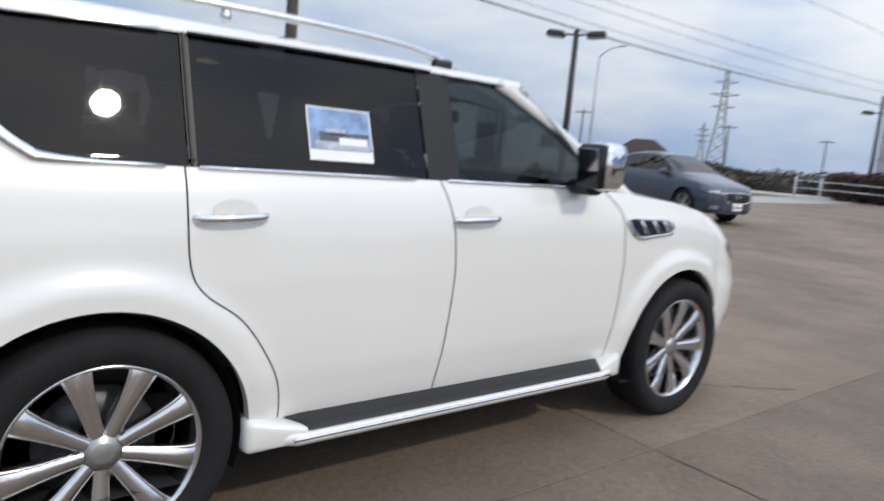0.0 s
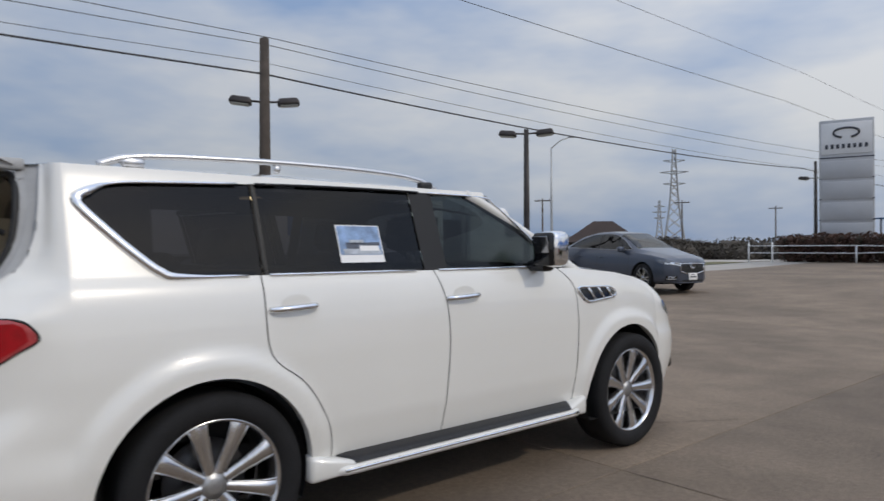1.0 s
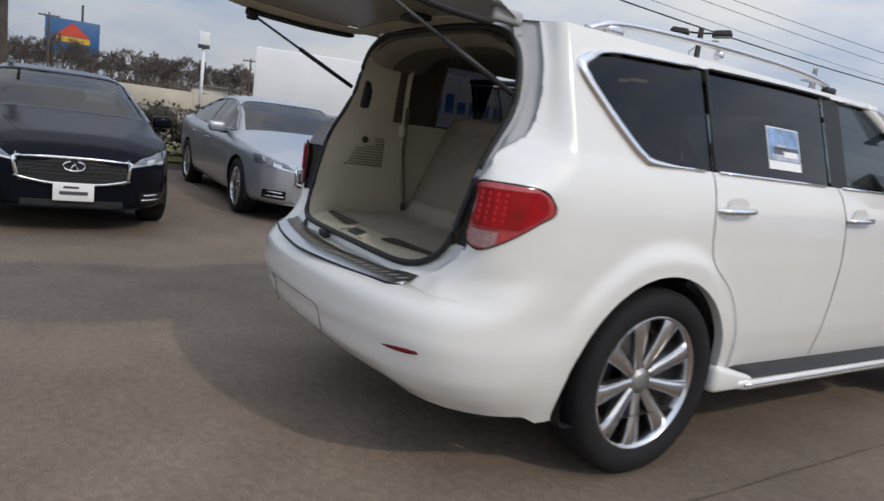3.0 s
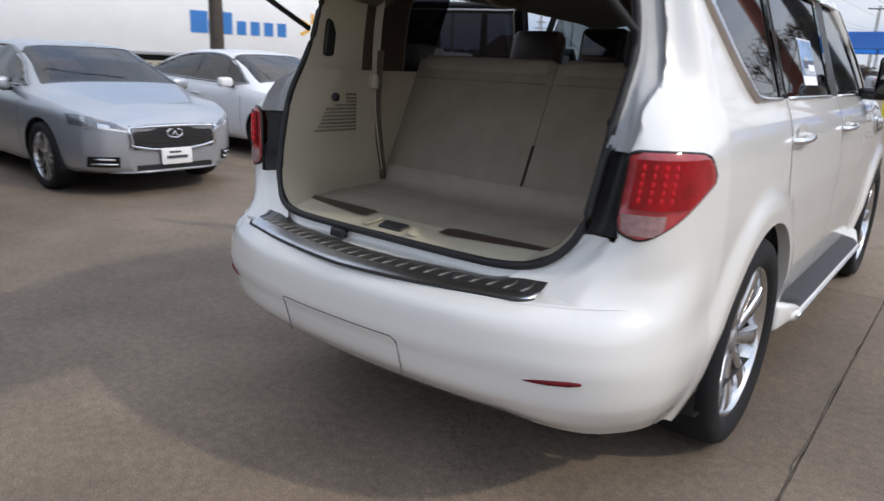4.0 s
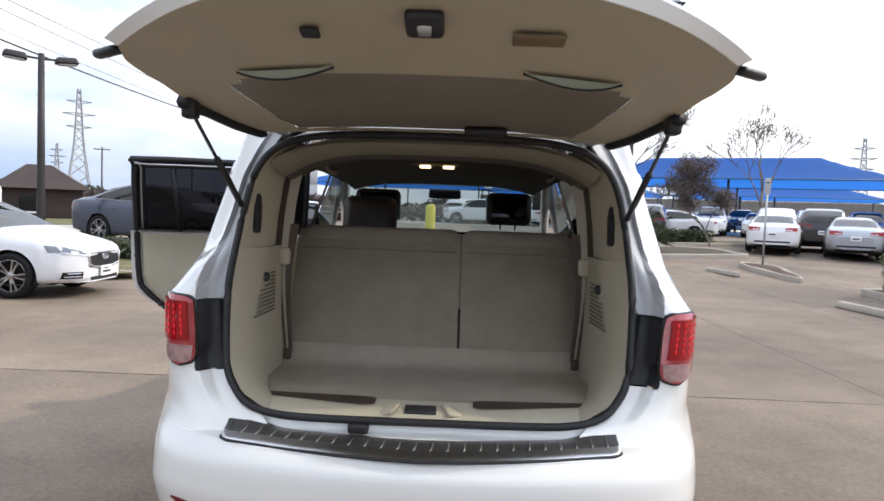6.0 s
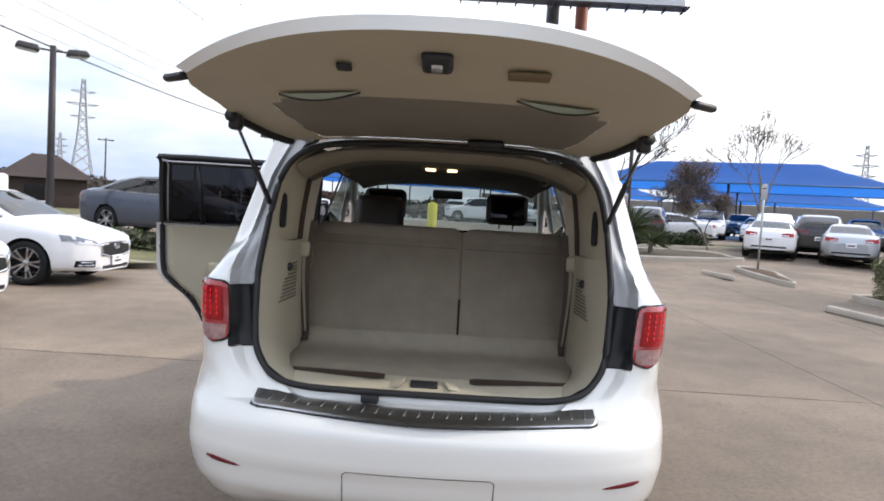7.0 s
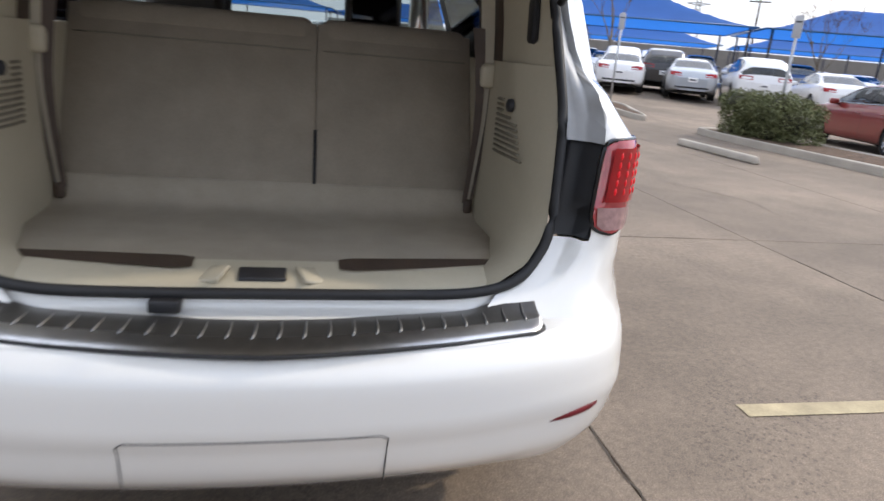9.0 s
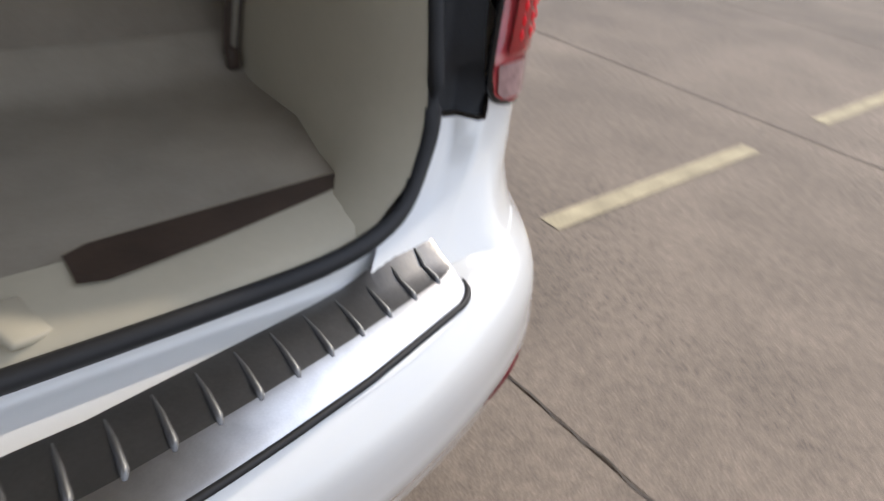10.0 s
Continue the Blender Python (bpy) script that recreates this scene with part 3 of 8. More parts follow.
    BP = np.array([corner_row(BUMPER, z, ub) for z in zs[:i_mid + 1]])
    lift = 0.06 * np.clip((ub - 0.05) / 0.5, 0, 1) ** 1.3 + 0.03 * np.clip(ub / 0.05, 0, 1)
    BP[..., 2] += lift[None] * np.clip((0.52 - BP[..., 2]) / 0.24, 0, 1)
    nq, nb = len(us) - 1, len(ub) - 1
    ALLQ = np.concatenate([QP2[:, :-1], P[i_mid:]], 1)
    keep_q = np.concatenate([~t_in & ~p_in & ~j_in, quarter[i_mid:]], 1)
    cut_q = np.concatenate([cut_c, cut[i_mid:]], 1)
    ALLB = np.concatenate([BP[:, :-1], P[:i_mid + 1]], 1)
    strip = tail_strip[:i_mid].copy()
    # shared normals where bumper and quarter meet, so that the paint runs on without a crease
    shade_b, shade_q = grid_normals(ALLB), grid_normals(ALLQ)
    off = ALLB.shape[1] - ALLQ.shape[1]
    for j in range(J, ALLQ.shape[1]):
        shade_b[-1, j + off] = shade_q[0, j] = shade_b[-1, j + off] + shade_q[0, j]
    keep_b = np.concatenate([np.ones((i_mid, nb, 2), bool), strip], 1)
    cut_b = np.concatenate([np.zeros((i_mid, nb), int), cut[:i_mid]], 1)

    for side in (1, -1):
        m = np.array([side, 1, 1.0])
        fl = side < 0
        S = P * m
        lower_q = quarter.copy()
        lower_q[i_mid:] = False
        sheet("quarter_panel", ALLQ * m, keep_q, paint, top, flip=fl, cut=cut_q, shade=shade_q * m * side)
        if lower_q.any():
            sheet("rear_sill", S, lower_q, paint, top, flip=fl, cut=cut)
        sheet("front_fender", S, fender, paint, top, flip=fl, cut=cut)
        sheet("roof_side_rail", S, cant, paint, top, flip=fl, cut=cut, apart=True)
        fd = sheet("front_door", S, front_door, paint, top, flip=fl, cut=cut)
        rd = sheet("rear_door", S, rear_door, paint, top, "open white rear door with beige trim" if fl else "", flip=fl, cut=cut)
        # folded lip of the rear wheel arch
        a = np.linspace(-0.12, math.pi + 0.12, 50)
        for cy, r in ((-0.02, 0.475), (3.035, 0.48)):
            q = np.stack([cy + r * np.cos(a), 0.41 + r * np.sin(a)], -1)
            lip = on_side(q) * m
            G = np.stack([lip, lip - np.array([0.045 * side, 0, 0])])
            sheet("arch_lip", G, None, paint, top)
        inn = S - np.array([side * 0.012, 0, 0])
        gl = [sheet("quarter_glass", inn, g_q, M["tint"], top, "dark tinted glass", flip=fl, cut=cut),
              sheet("rear_door_glass", inn, g_r, M["tint"], rd, "dark tinted glass", flip=fl, cut=cut),
              sheet("front_door_glass", inn, g_f, M["tint_light"], fd, "tinted glass", flip=fl, cut=cut)]
        pl = [*(sheet("rear_door_pillar", S - np.array([side * 0.004, 0, 0]), pillar & k, M["pillar_black"], rd, "satin black window pillar", flip=fl, cut=cut) for k in (my < 0.7, (my >= 0.7) & (my < 1.285))),
              sheet("centre_pillar", S - np.array([side * 0.004, 0, 0]), pillar & (my >= 1.285), M["pillar_black"], top, "satin black window pillar", flip=fl, cut=cut)]
        # chrome band round the side windows, widest along the slanted rear end
        for nm, sel, own in (("window_trim", lambda y: y <= 0.25, top), ("door_window_trim", lambda y: 0.25 < y <= 1.285, rd), ("front_window_trim", lambda y: y > 1.285, fd)):
            runs, run = [], []
            loop = np.vstack([DLO, DLO[:1]])
            order = np.argmax(loop[:-1, 0])
            loop = np.vstack([np.roll(loop[:-1], -order, 0), loop[order:order + 1]])
            for y, z in loop:
                if sel(y):
                    run.append((y, z))
                elif run:
                    runs.append(run)
                    run = []
            if run:
                runs.append(run)
            for run in runs:
                if len(run) < 3:
                    continue
                run = np.array(run)
                wd = np.where((run[:, 0] < -0.1) & (run[:, 1] < 1.69), 0.027, np.where(run[:, 1] < 1.4, 0.009, 0.008))
                wd = np.convolve(np.r_[wd[:1], wd[:1], wd, wd[-1:], wd[-1:]], np.ones(5) / 5, 'valid')
                pts = np.stack([(side_x(run[:, 0], run[:, 1]) + 0.004 - 0.45 * np.maximum(wd - 0.01, 0)) * side, run[:, 0], run[:, 1]], 1)
                tube(nm, pts, wd, M["chrome"] if run[:, 1].mean() < 1.70 or own is top else M["gloss_black"], own, 6, flat=0.9, label="chrome window trim")
        # the lens border takes the sun's pink as part of its colour
        lamp = sheet("tail_lamp", QP2 * m + (QP2[:, :, :1] * 0 + np.array([side * 0.006, -0.006, 0])), t_in, M["lamp_border"], top, "red tail lamp with sun-pinked border and clear lower section", flip=fl, cut=cut_c)
        rows = []
        for z in np.linspace(0.964, 1.022, 6):
            u0 = max(0.585, float(np.interp(z, [0.958, 1.005, 1.065], [0.66, 0.50, 0.33])))
            u1 = float(np.interp(z, [0.958, 0.975, 1.02], [0.74, 0.795, 0.812]))
            rows.append([corner_point(QUARTER, z, u) for u in np.linspace(u0, u1, 8)])
        sheet("reversing_lens", np.array(rows) * m + np.array([side * 0.009, -0.009, 0]), None, M["clear_lens"], lamp, "clear pinkish lens", flip=fl)
        rows = []
        for z in np.linspace(1.036, 1.170, 9):
            u0 = float(np.interp(z, [1.036, 1.065, 1.105, 1.15, 1.172], [0.45, 0.36, 0.255, 0.285, 0.35]))
            rows.append([corner_point(QUARTER, z, u) for u in np.linspace(u0, 0.785, 14)])
        sheet("red_core", np.array(rows) * m + np.array([side * 0.010, -0.010, 0]), None, M["red_lens"], lamp, "deep red lens", flip=fl)
        rim = np.array([corner_point(QUARTER, z, u) for u, z in TAIL]) * m
        tube("lamp_rim", rim + np.array([side * 0.002, -0.002, 0]), 0.006, M["gloss_black"], lamp, 5, True)
        # lamp cells; a weak glow stands in for the reflections they catch
        for k in range(4):
            for z in np.linspace(1.062, 1.150, 5):
                c = np.array([corner_point(QUARTER, z + d, 0.575 + 0.055 * k) for d in (-0.0085, 0.0, 0.0085)]) * m + np.array([side * 0.009, -0.009, 0])
                tube("light_strip", c, [0.0025, 0.0045, 0.0025], M["red_glint"], lamp, 6, label="small red cell with a glint added")
        sheet("pillar_jamb", QP2 * m, j_in, M["jamb"], top, "jamb paint greyed for shade", flip=fl, cut=cut_c)
        sheet("lamp_panel", QP2 * m + np.array([side * 0.012, 0.02, 0]), p_in, M["black_plastic"], top, "black plastic panel beside the tail lamp", flip=fl, cut=cut_c)
        sheet("bumper_cover", ALLB * m, keep_b, paint, top, flip=fl, cut=cut_b, shade=shade_b * m * side)
        # bumper reflector
        rf = [corner_point(BUMPER, 0.566 - 0.002 * k, u) * m + np.array([0, 0.003, 0]) for k, u in enumerate(np.linspace(0.41, 0.525, 6))]
        tube("bumper_reflector", rf, [0.006, 0.010, 0.010, 0.009, 0.007, 0.003], M["red_dark"], top, 8, label="red bumper reflector")
        # panel gaps
        for line in (REAR_SEAM, MID_SEAM, FRONT_SEAM):
            if fl and line is not FRONT_SEAM:
                continue
            line = np.array(line)
            t2 = np.gradient(line, axis=0)
            t2 /= np.linalg.norm(t2, axis=1)[:, None]
            n2 = np.stack([t2[:, 1], -t2[:, 0]], 1) * 0.003
            sheet("panel_gap", np.stack([on_side(line - n2), on_side(line), on_side(line + n2)]) * m + np.array([side * 0.0014, 0, 0]), None, M["seam"], top)
        if not fl:
            q = np.array([[side_x(0.25, z) + 0.001, 0.25, z] for z in np.linspace(1.32, 1.745, 8)])
            tube("panel_gap", q, 0.004, M["seam"], top, 5)
        # handles
        for own, y in ((rd, 0.36), (fd, 1.42)):
            handle(own, y, side)
        running_board(top, side)
        fender_vent(top, side)
        mirror(top, side)
        # wheel housings
        for cy, r in ((-0.02, 0.455), (3.035, 0.465)):
            v, f = lathe_data([(0.93, r), (0.55, r), (0.55, 0.0)], 40)
            me = bpy.data.meshes.new("wheel_housing")
            me.from_pydata([(a * side, b + cy, max(c + 0.41, 0.26)) for a, b, c in v], [], f)
            link("wheel_housing", me, M["under"], top)
        if fl:
            door_trim(rd)
            rd.matrix_basis = swing
    rear_bumper_step(top)
    roof(top)
    front_end(top)
    interior(top)
    tailgate(top)
    for y in WHEELS_Y:
        for side in (1, -1):
            w = big_wheel(top)
            w.matrix_basis = pose(0.84 * side, y, 0.41, 0, 0, 0 if side > 0 else 180) @ pose(0, 0, 0, 17 * (y + 1) * side)
    block("underbody", (1.5, 4.5, 0.22), (0, 1.45, 0.36), M["under"], top, 0.03)
    sticker(top)
    return top


def seam_ribbon(name, q, side, parent, w=0.0035):
    """A dark, narrow gap that lies on the flank."""
    t = np.gradient(q, axis=0)
    t /= np.linalg.norm(t, axis=1)[:, None]
    nrm = np.array([side, 0, 0.0])
    b = np.cross(t, nrm)
    b /= np.linalg.norm(b, axis=1)[:, None]
    G = np.stack([q + b * w + nrm * 0.0012, q - b * w + nrm * 0.0012])
    return sheet(name, G, None, M["seam"], parent)


def handle(door, y, side):
    """A bright pull handle over its shallow cup."""
    x = float(side_x(y, 1.165))
    cup = lathe_data([(0.0, 0.001), (0.001, 0.05), (0.003, 0.062)], 20)
    me = bpy.data.meshes.new("handle_cup")
    me.from_pydata([((x + 0.0025 - a * 0.3) * side, y + 0.02 + b * 1.25, 1.18 + c * 0.72) for a, b, c in cup[0]], [], cup[1])
    link("handle_cup", me, M["pearl"], door)
    pts = [(x - 0.005, y - 0.115, 1.158), (x + 0.025, y - 0.09, 1.160), (x + 0.036, y - 0.02, 1.163), (x + 0.036, y + 0.05, 1.166), (x + 0.025, y + 0.105, 1.168), (x - 0.005, y + 0.125, 1.168)]
    pts = smooth_curve([(a * side, b, c) for a, b, c in pts], 4)
    tube("door_handle", pts, np.r_[[0.010], np.full(len(pts) - 2, 0.0135), [0.010]], M["chrome"], door, 8, flat=1.1, label="chrome door handle")


def running_board(top, side):
    """A step with a black pad and a bright lower edge between the wheels."""
    n = 40
    y = np.linspace(0.52, 2.46, n)
    rows = []
    for x, z in ((0.85, 0.425), (0.93, 0.418), (0.985, 0.405), (1.015, 0.385), (1.022, 0.365), (1.012, 0.345), (0.97, 0.335), (0.86, 0.335)):
        end = np.clip(np.minimum(y - 0.50, 2.48 - y) / 0.12, 0, 1) ** 0.5
        rows.append(np.stack([(0.86 + (x - 0.86) * (0.35 + 0.65 * end)) * side, y, 0.37 + (z - 0.37) * (0.8 + 0.2 * end)], 1))
    board = sheet("running_board", np.array(rows), None, M["pearl"], top, "white step with black tread pad", flip=side > 0)
    yy = np.linspace(0.60, 2.37, 30)
    e = np.clip(np.minimum(yy - 0.58, 2.39 - yy) / 0.08, 0, 1)
    G = np.array([np.stack([np.full(30, 0.88 * side), yy, np.full(30, 0.434)], 1),
                  np.stack([(0.90 + 0.085 * e) * side, yy, np.full(30, 0.424)], 1),
                  np.stack([(0.90 + 0.112 * e) * side, yy, np.full(30, 0.398)], 1)])
    sheet("tread_pad", G, None, M["black_plastic"], board, "black rubber tread pad", flip=side > 0)
    tube("board_strip", np.stack([np.full(30, 1.018 * side), yy, np.full(30, 0.372)], 1), 0.008, M["chrome"], board, 6, label="bright edge strip")
    # sill end pieces in body colour
    for yc in (0.50, 2.46):
        f = 1 if yc < 1 else -1
        bm = box(bmesh.new(), (0.11, 0.24, 0.14), (0, 0, 0), 0.03, seg=3)
        for v in bm.verts:
            k = min(max((v.co.y * f + 0.12) / 0.24, 0), 1)
            v.co.z = v.co.z * (1 - 0.62 * k) - 0.012 * k
            v.co.x += 0.045 * k * side
        part("sill_end", bm, M["pearl"], board).matrix_basis = pose(0.915 * side, yc + 0.055 * f, 0.39)


def fender_vent(top, side):
    """Chrome-framed side vent with three dark cells."""
    def at(y, z, o):
        zz = z
        return ((float(side_x(y, z)) + o) * side, y, zz)
    G = np.array([[at(y + (0.035 if z < 1.13 else 0), z, 0.004) for y in np.linspace(2.47, 2.83, 10)] for z in (1.085, 1.11, 1.14, 1.165)])
    vent = sheet("fender_vent", G, None, M["gloss_black"], top, "chrome fender vent with three dark cells", flip=side < 0)
    loop = [at(2.46, 1.168, 0.006), at(2.60, 1.172, 0.006), at(2.80, 1.165, 0.006), at(2.87, 1.135, 0.006), at(2.86, 1.10, 0.006), at(2.70, 1.085, 0.006), at(2.55, 1.08, 0.006)]
    tube("vent_frame", smooth_curve(loop, 4, True), 0.009, M["chrome"], vent, 6, True)
    for y in (2.60, 2.71, 2.81):
        tube("vent_slat", [at(y - 0.035, 1.165, 0.008), at(y + 0.035, 1.09, 0.008)], 0.009, M["chrome"], vent, 6)


def mirror(top, side):
    m = new("door_mirror")
    m.parent = top
    m["label"] = "white door mirror with chrome cap on a black foot"
    bm = bmesh.new()
    box(bm, (0.165, 0.14, 0.222), (0, 0, 0), 0.05, seg=4)
    for v in bm.verts:
        v.co.x += 0.02 * v.co.z * side
        v.co.y += 0.05 * (1 - abs(v.co.x) * 6) * (v.co.y > 0)
    part("mirror_cap", bm, M["chrome"], m, "chrome mirror cap").matrix_basis = pose(1.045 * side, 2.07, 1.43)
    block("mirror_rim", (0.152, 0.05, 0.205), (1.04 * side, 2.012, 1.428), M["gloss_black"], m, 0.02)
    block("mirror_glass", (0.120, 0.01, 0.165), (1.04 * side, 1.987, 1.428), M["dark_chrome"], m, 0.004, (14, 0, 0), label="mirror glass")
    block("mirror_foot", (0.16, 0.10, 0.07), (0.96 * side, 2.07, 1.325), M["gloss_black"], m, 0.025)
    return m


def big_wheel(top):
    """Tyre, deep rim and nine flared spokes; the outside faces +x."""
    w = new("wheel")
    w.parent = top
    w["label"] = "chrome nine-spoke alloy wheel with black tyre"
    lathe("tyre", [(-0.13, 0.29), (-0.138, 0.33), (-0.137, 0.375), (-0.118, 0.402), (-0.05, 0.409), (0.05, 0.409), (0.095, 0.405), (0.116, 0.392), (0.126, 0.372),
                   (0.129, 0.345), (0.124, 0.32), (0.114, 0.302), (0.104, 0.293), (0.095, 0.285)], 72, M["rubber"], w)
    lathe("rim", [(0.100, 0.298), (0.108, 0.294), (0.106, 0.287), (0.085, 0.278), (0.02, 0.265), (-0.12, 0.262), (-0.125, 0.20)], 72, M["wheel_chrome"], w)
    lathe("brake_disc", [(-0.035, 0.07), (-0.035, 0.185), (-0.055, 0.185)], 48, M["alloy_dark"], w, label="dark brake disc")
    lathe("wheel_back", [(-0.09, 0.001), (-0.09, 0.262)], 48, M["under"], w)
    for k in range(9):
        bm = bmesh.new()
        rows = []
        for r, wd, xo, th in ((0.055, 0.024, 0.070, 0.05), (0.11, 0.027, 0.075, 0.045), (0.17, 0.031, 0.085, 0.04), (0.23, 0.038, 0.093, 0.036), (0.268, 0.045, 0.095, 0.034), (0.288, 0.054, 0.090, 0.03)):
            rows.append([bm.verts.new((xo - d, e * wd, r)) for d, e in ((th, -0.92), (0.012, -1.0), (0.003, -0.93), (0.001, -0.84), (0.007, -0.76), (0.001, -0.66), (0.0, 0.0),
                                                                          (0.001, 0.66), (0.007, 0.76), (0.001, 0.84), (0.003, 0.93), (0.012, 1.0), (th, 0.92))])
        for a, b in zip(rows, rows[1:]):
            for i in range(len(a) - 1):
                bm.faces.new((a[i], a[i + 1], b[i + 1], b[i]))
        bmesh.ops.transform(bm, matrix=pose(0, 0, 0, 40 * k), verts=bm.verts)
        bmesh.ops.recalc_face_normals(bm, faces=bm.faces)
        part("spoke", bm, M["wheel_chrome"], w)
    lathe("hub", [(0.04, 0.075), (0.066, 0.066), (0.068, 0.040), (0.072, 0.037), (0.074, 0.033), (0.074, 0.001)], 32, M["cap"], w, label="dull centre cap")
    for k in range(6):
        a = math.pi * (k + 0.5) / 3
        lathe_nut = lathe("lug_nut", [(0.04, 0.011), (0.066, 0.011), (0.070, 0.008), (0.070, 0.001)], 8, M["alloy_dark"], w)
        lathe_nut.matrix_basis = pose(0, 0.078 * math.cos(a), 0.078 * math.sin(a))
    return w


def rear_bumper_step(top):
    """Shelf over the bumper with a ribbed steel scuff plate, seal and tow cover."""
    xs = np.linspace(-0.85, 0.85, 81)
    prof = lambda x, z: np.interp(np.abs(x), [corner_point(BUMPER, z, u)[0] for u in np.linspace(1, 0.2, 60)], [corner_point(BUMPER, z, u)[1] for u in np.linspace(1, 0.2, 60)])  # noqa: E731
    edge = prof(xs, 0.765) - 0.004
    row = corner_row(QUARTER, 0.785, np.linspace(0.1, 1, 60))[::-1]
    k56 = np.clip((np.abs(xs) - 0.47) / 0.06, 0, 1)
    inner = -0.985 * (1 - k56) + (np.interp(np.abs(xs), row[:, 0], row[:, 1]) + 0.045) * k56
    inner = np.maximum(inner, edge + 0.004)
    G = np.array([np.stack([xs, edge + (inner - edge) * k, 0.767 + (z - 0.767) * np.clip((0.76 - np.abs(xs)) / 0.08, 0.08, 1) - (k == 0) * 0.003], 1) for k, z in ((0.0, 0.767), (0.03, 0.7675), (0.1, 0.770), (0.5, 0.772), (0.8, 0.774), (0.92, 0.777), (0.965, 0.787), (1.0, 0.812))])
    sheet("bumper_shelf", G, None, M["pearl"], top)
    # scuff plate
    xp = np.r_[np.linspace(-0.636, -0.59, 12), np.linspace(-0.58, 0.57, 70), np.linspace(0.58, 0.626, 12)]
    reach = np.clip((np.abs(xp + 0.005) - 0.586) / 0.045, 0, 1)
    turn = 1 - np.sqrt(np.maximum(1 - reach ** 2, 0))
    i0 = np.interp(np.abs(xp), [0, 0.12, 0.21, 0.40, 0.52, 0.64], [-1.062, -1.056, -1.042, -1.013, -0.993, -0.972]) - 0.014 * turn
    o = np.interp(np.abs(xp), [0, 0.11, 0.215, 0.28, 0.40, 0.52, 0.63], [-1.208, -1.199, -1.184, -1.173, -1.149, -1.116, -1.085]) - 0.009 + 0.034 * turn
    def ride(x, y, z):
        """The plate's ends climb onto the foot of the corner panels."""
        return z + np.clip((np.abs(x) - 0.40) / 0.10, 0, 1) ** 2 * np.maximum(0.003 + 0.66 * (y + 1.015), 0)

    def across(k, z):
        y = i0 + (o - i0) * k
        return np.stack([xp, y, ride(xp, y, np.full(len(xp), z))], 1)

    plate = sheet("scuff_plate", np.array([across(k, z) for k, z in ((0.0, 0.775), (0.03, 0.7835), (0.30, 0.7845), (0.62, 0.7835))]), None, M["steel"], top, "ribbed steel scuff plate with bright rounded edge")
    sheet("plate_edge", np.array([across(k, z) for k, z in ((0.62, 0.7835), (0.74, 0.7815), (0.86, 0.7775), (0.95, 0.7745), (1.0, 0.7695))]), None, M["lip_steel"], plate, "bright folded edge")
    tube("plate_gasket", across(1.0, 0.7700) + np.array([0, -0.003, 0]), 0.0055, M["seal"], plate, 5)
    for x in 0.585 - 0.0503 * np.arange(25):
        a, b = np.interp(x, xp, i0 + (o - i0) * 0.10), np.interp(x - 0.004, xp, i0 + (o - i0) * 0.66)
        tube("plate_rib", [(px, py, float(ride(px, py, pz))) for px, py, pz in ((x + 0.003, a, 0.7830), (x + 0.002, a * 0.6 + b * 0.4, 0.7845), (x - 0.001, a * 0.15 + b * 0.85, 0.7850), (x - 0.004, b, 0.7815))], [0.002, 0.004, 0.005, 0.003], M["rib"], plate, 6, flat=0.8)
    # seal round the opening
    half = [(0, -1.0, 0.817), (0.30, -0.997, 0.817), (0.47, -0.988, 0.821), (0.575, -0.965, 0.842), (0.638, -0.93, 0.89), (0.675, -0.905, 0.965), (0.692, -0.865, 1.12), (0.697, -0.825, 1.25),
            (0.695, -0.76, 1.37), (0.688, -0.715, 1.47), (0.66, -0.695, 1.60), (0.61, -0.69, 1.685), (0.53, -0.688, 1.735), (0.40, -0.688, 1.762), (0.2, -0.688, 1.772), (0, -0.688, 1.775)]
    loop = half + [(-x, y, z) for x, y, z in half[-2:0:-1]]
    tube("tailgate_seal", smooth_curve(loop, 4, True), 0.0135, M["seal"], top, 8, True, label="black rubber tailgate seal")
    block("striker", (0.066, 0.03, 0.030), (-0.208, -1.018, 0.796), M["black_plastic"], top, 0.006, label="black striker cover")
    # tow cover outline
    def on(x, z):
        return (x, float(prof(np.array([x]), z)[0]) - 0.001, z)
    pts = [on(-0.268, z) for z in np.linspace(0.46, 0.585, 7)] + [on(x, 0.598) for x in np.linspace(-0.254, 0.24, 14)] + [on(0.256, z) for z in np.linspace(0.585, 0.46, 7)]
    tube("tow_cover_gap", pts, 0.0016, M["seam"], top, 5)


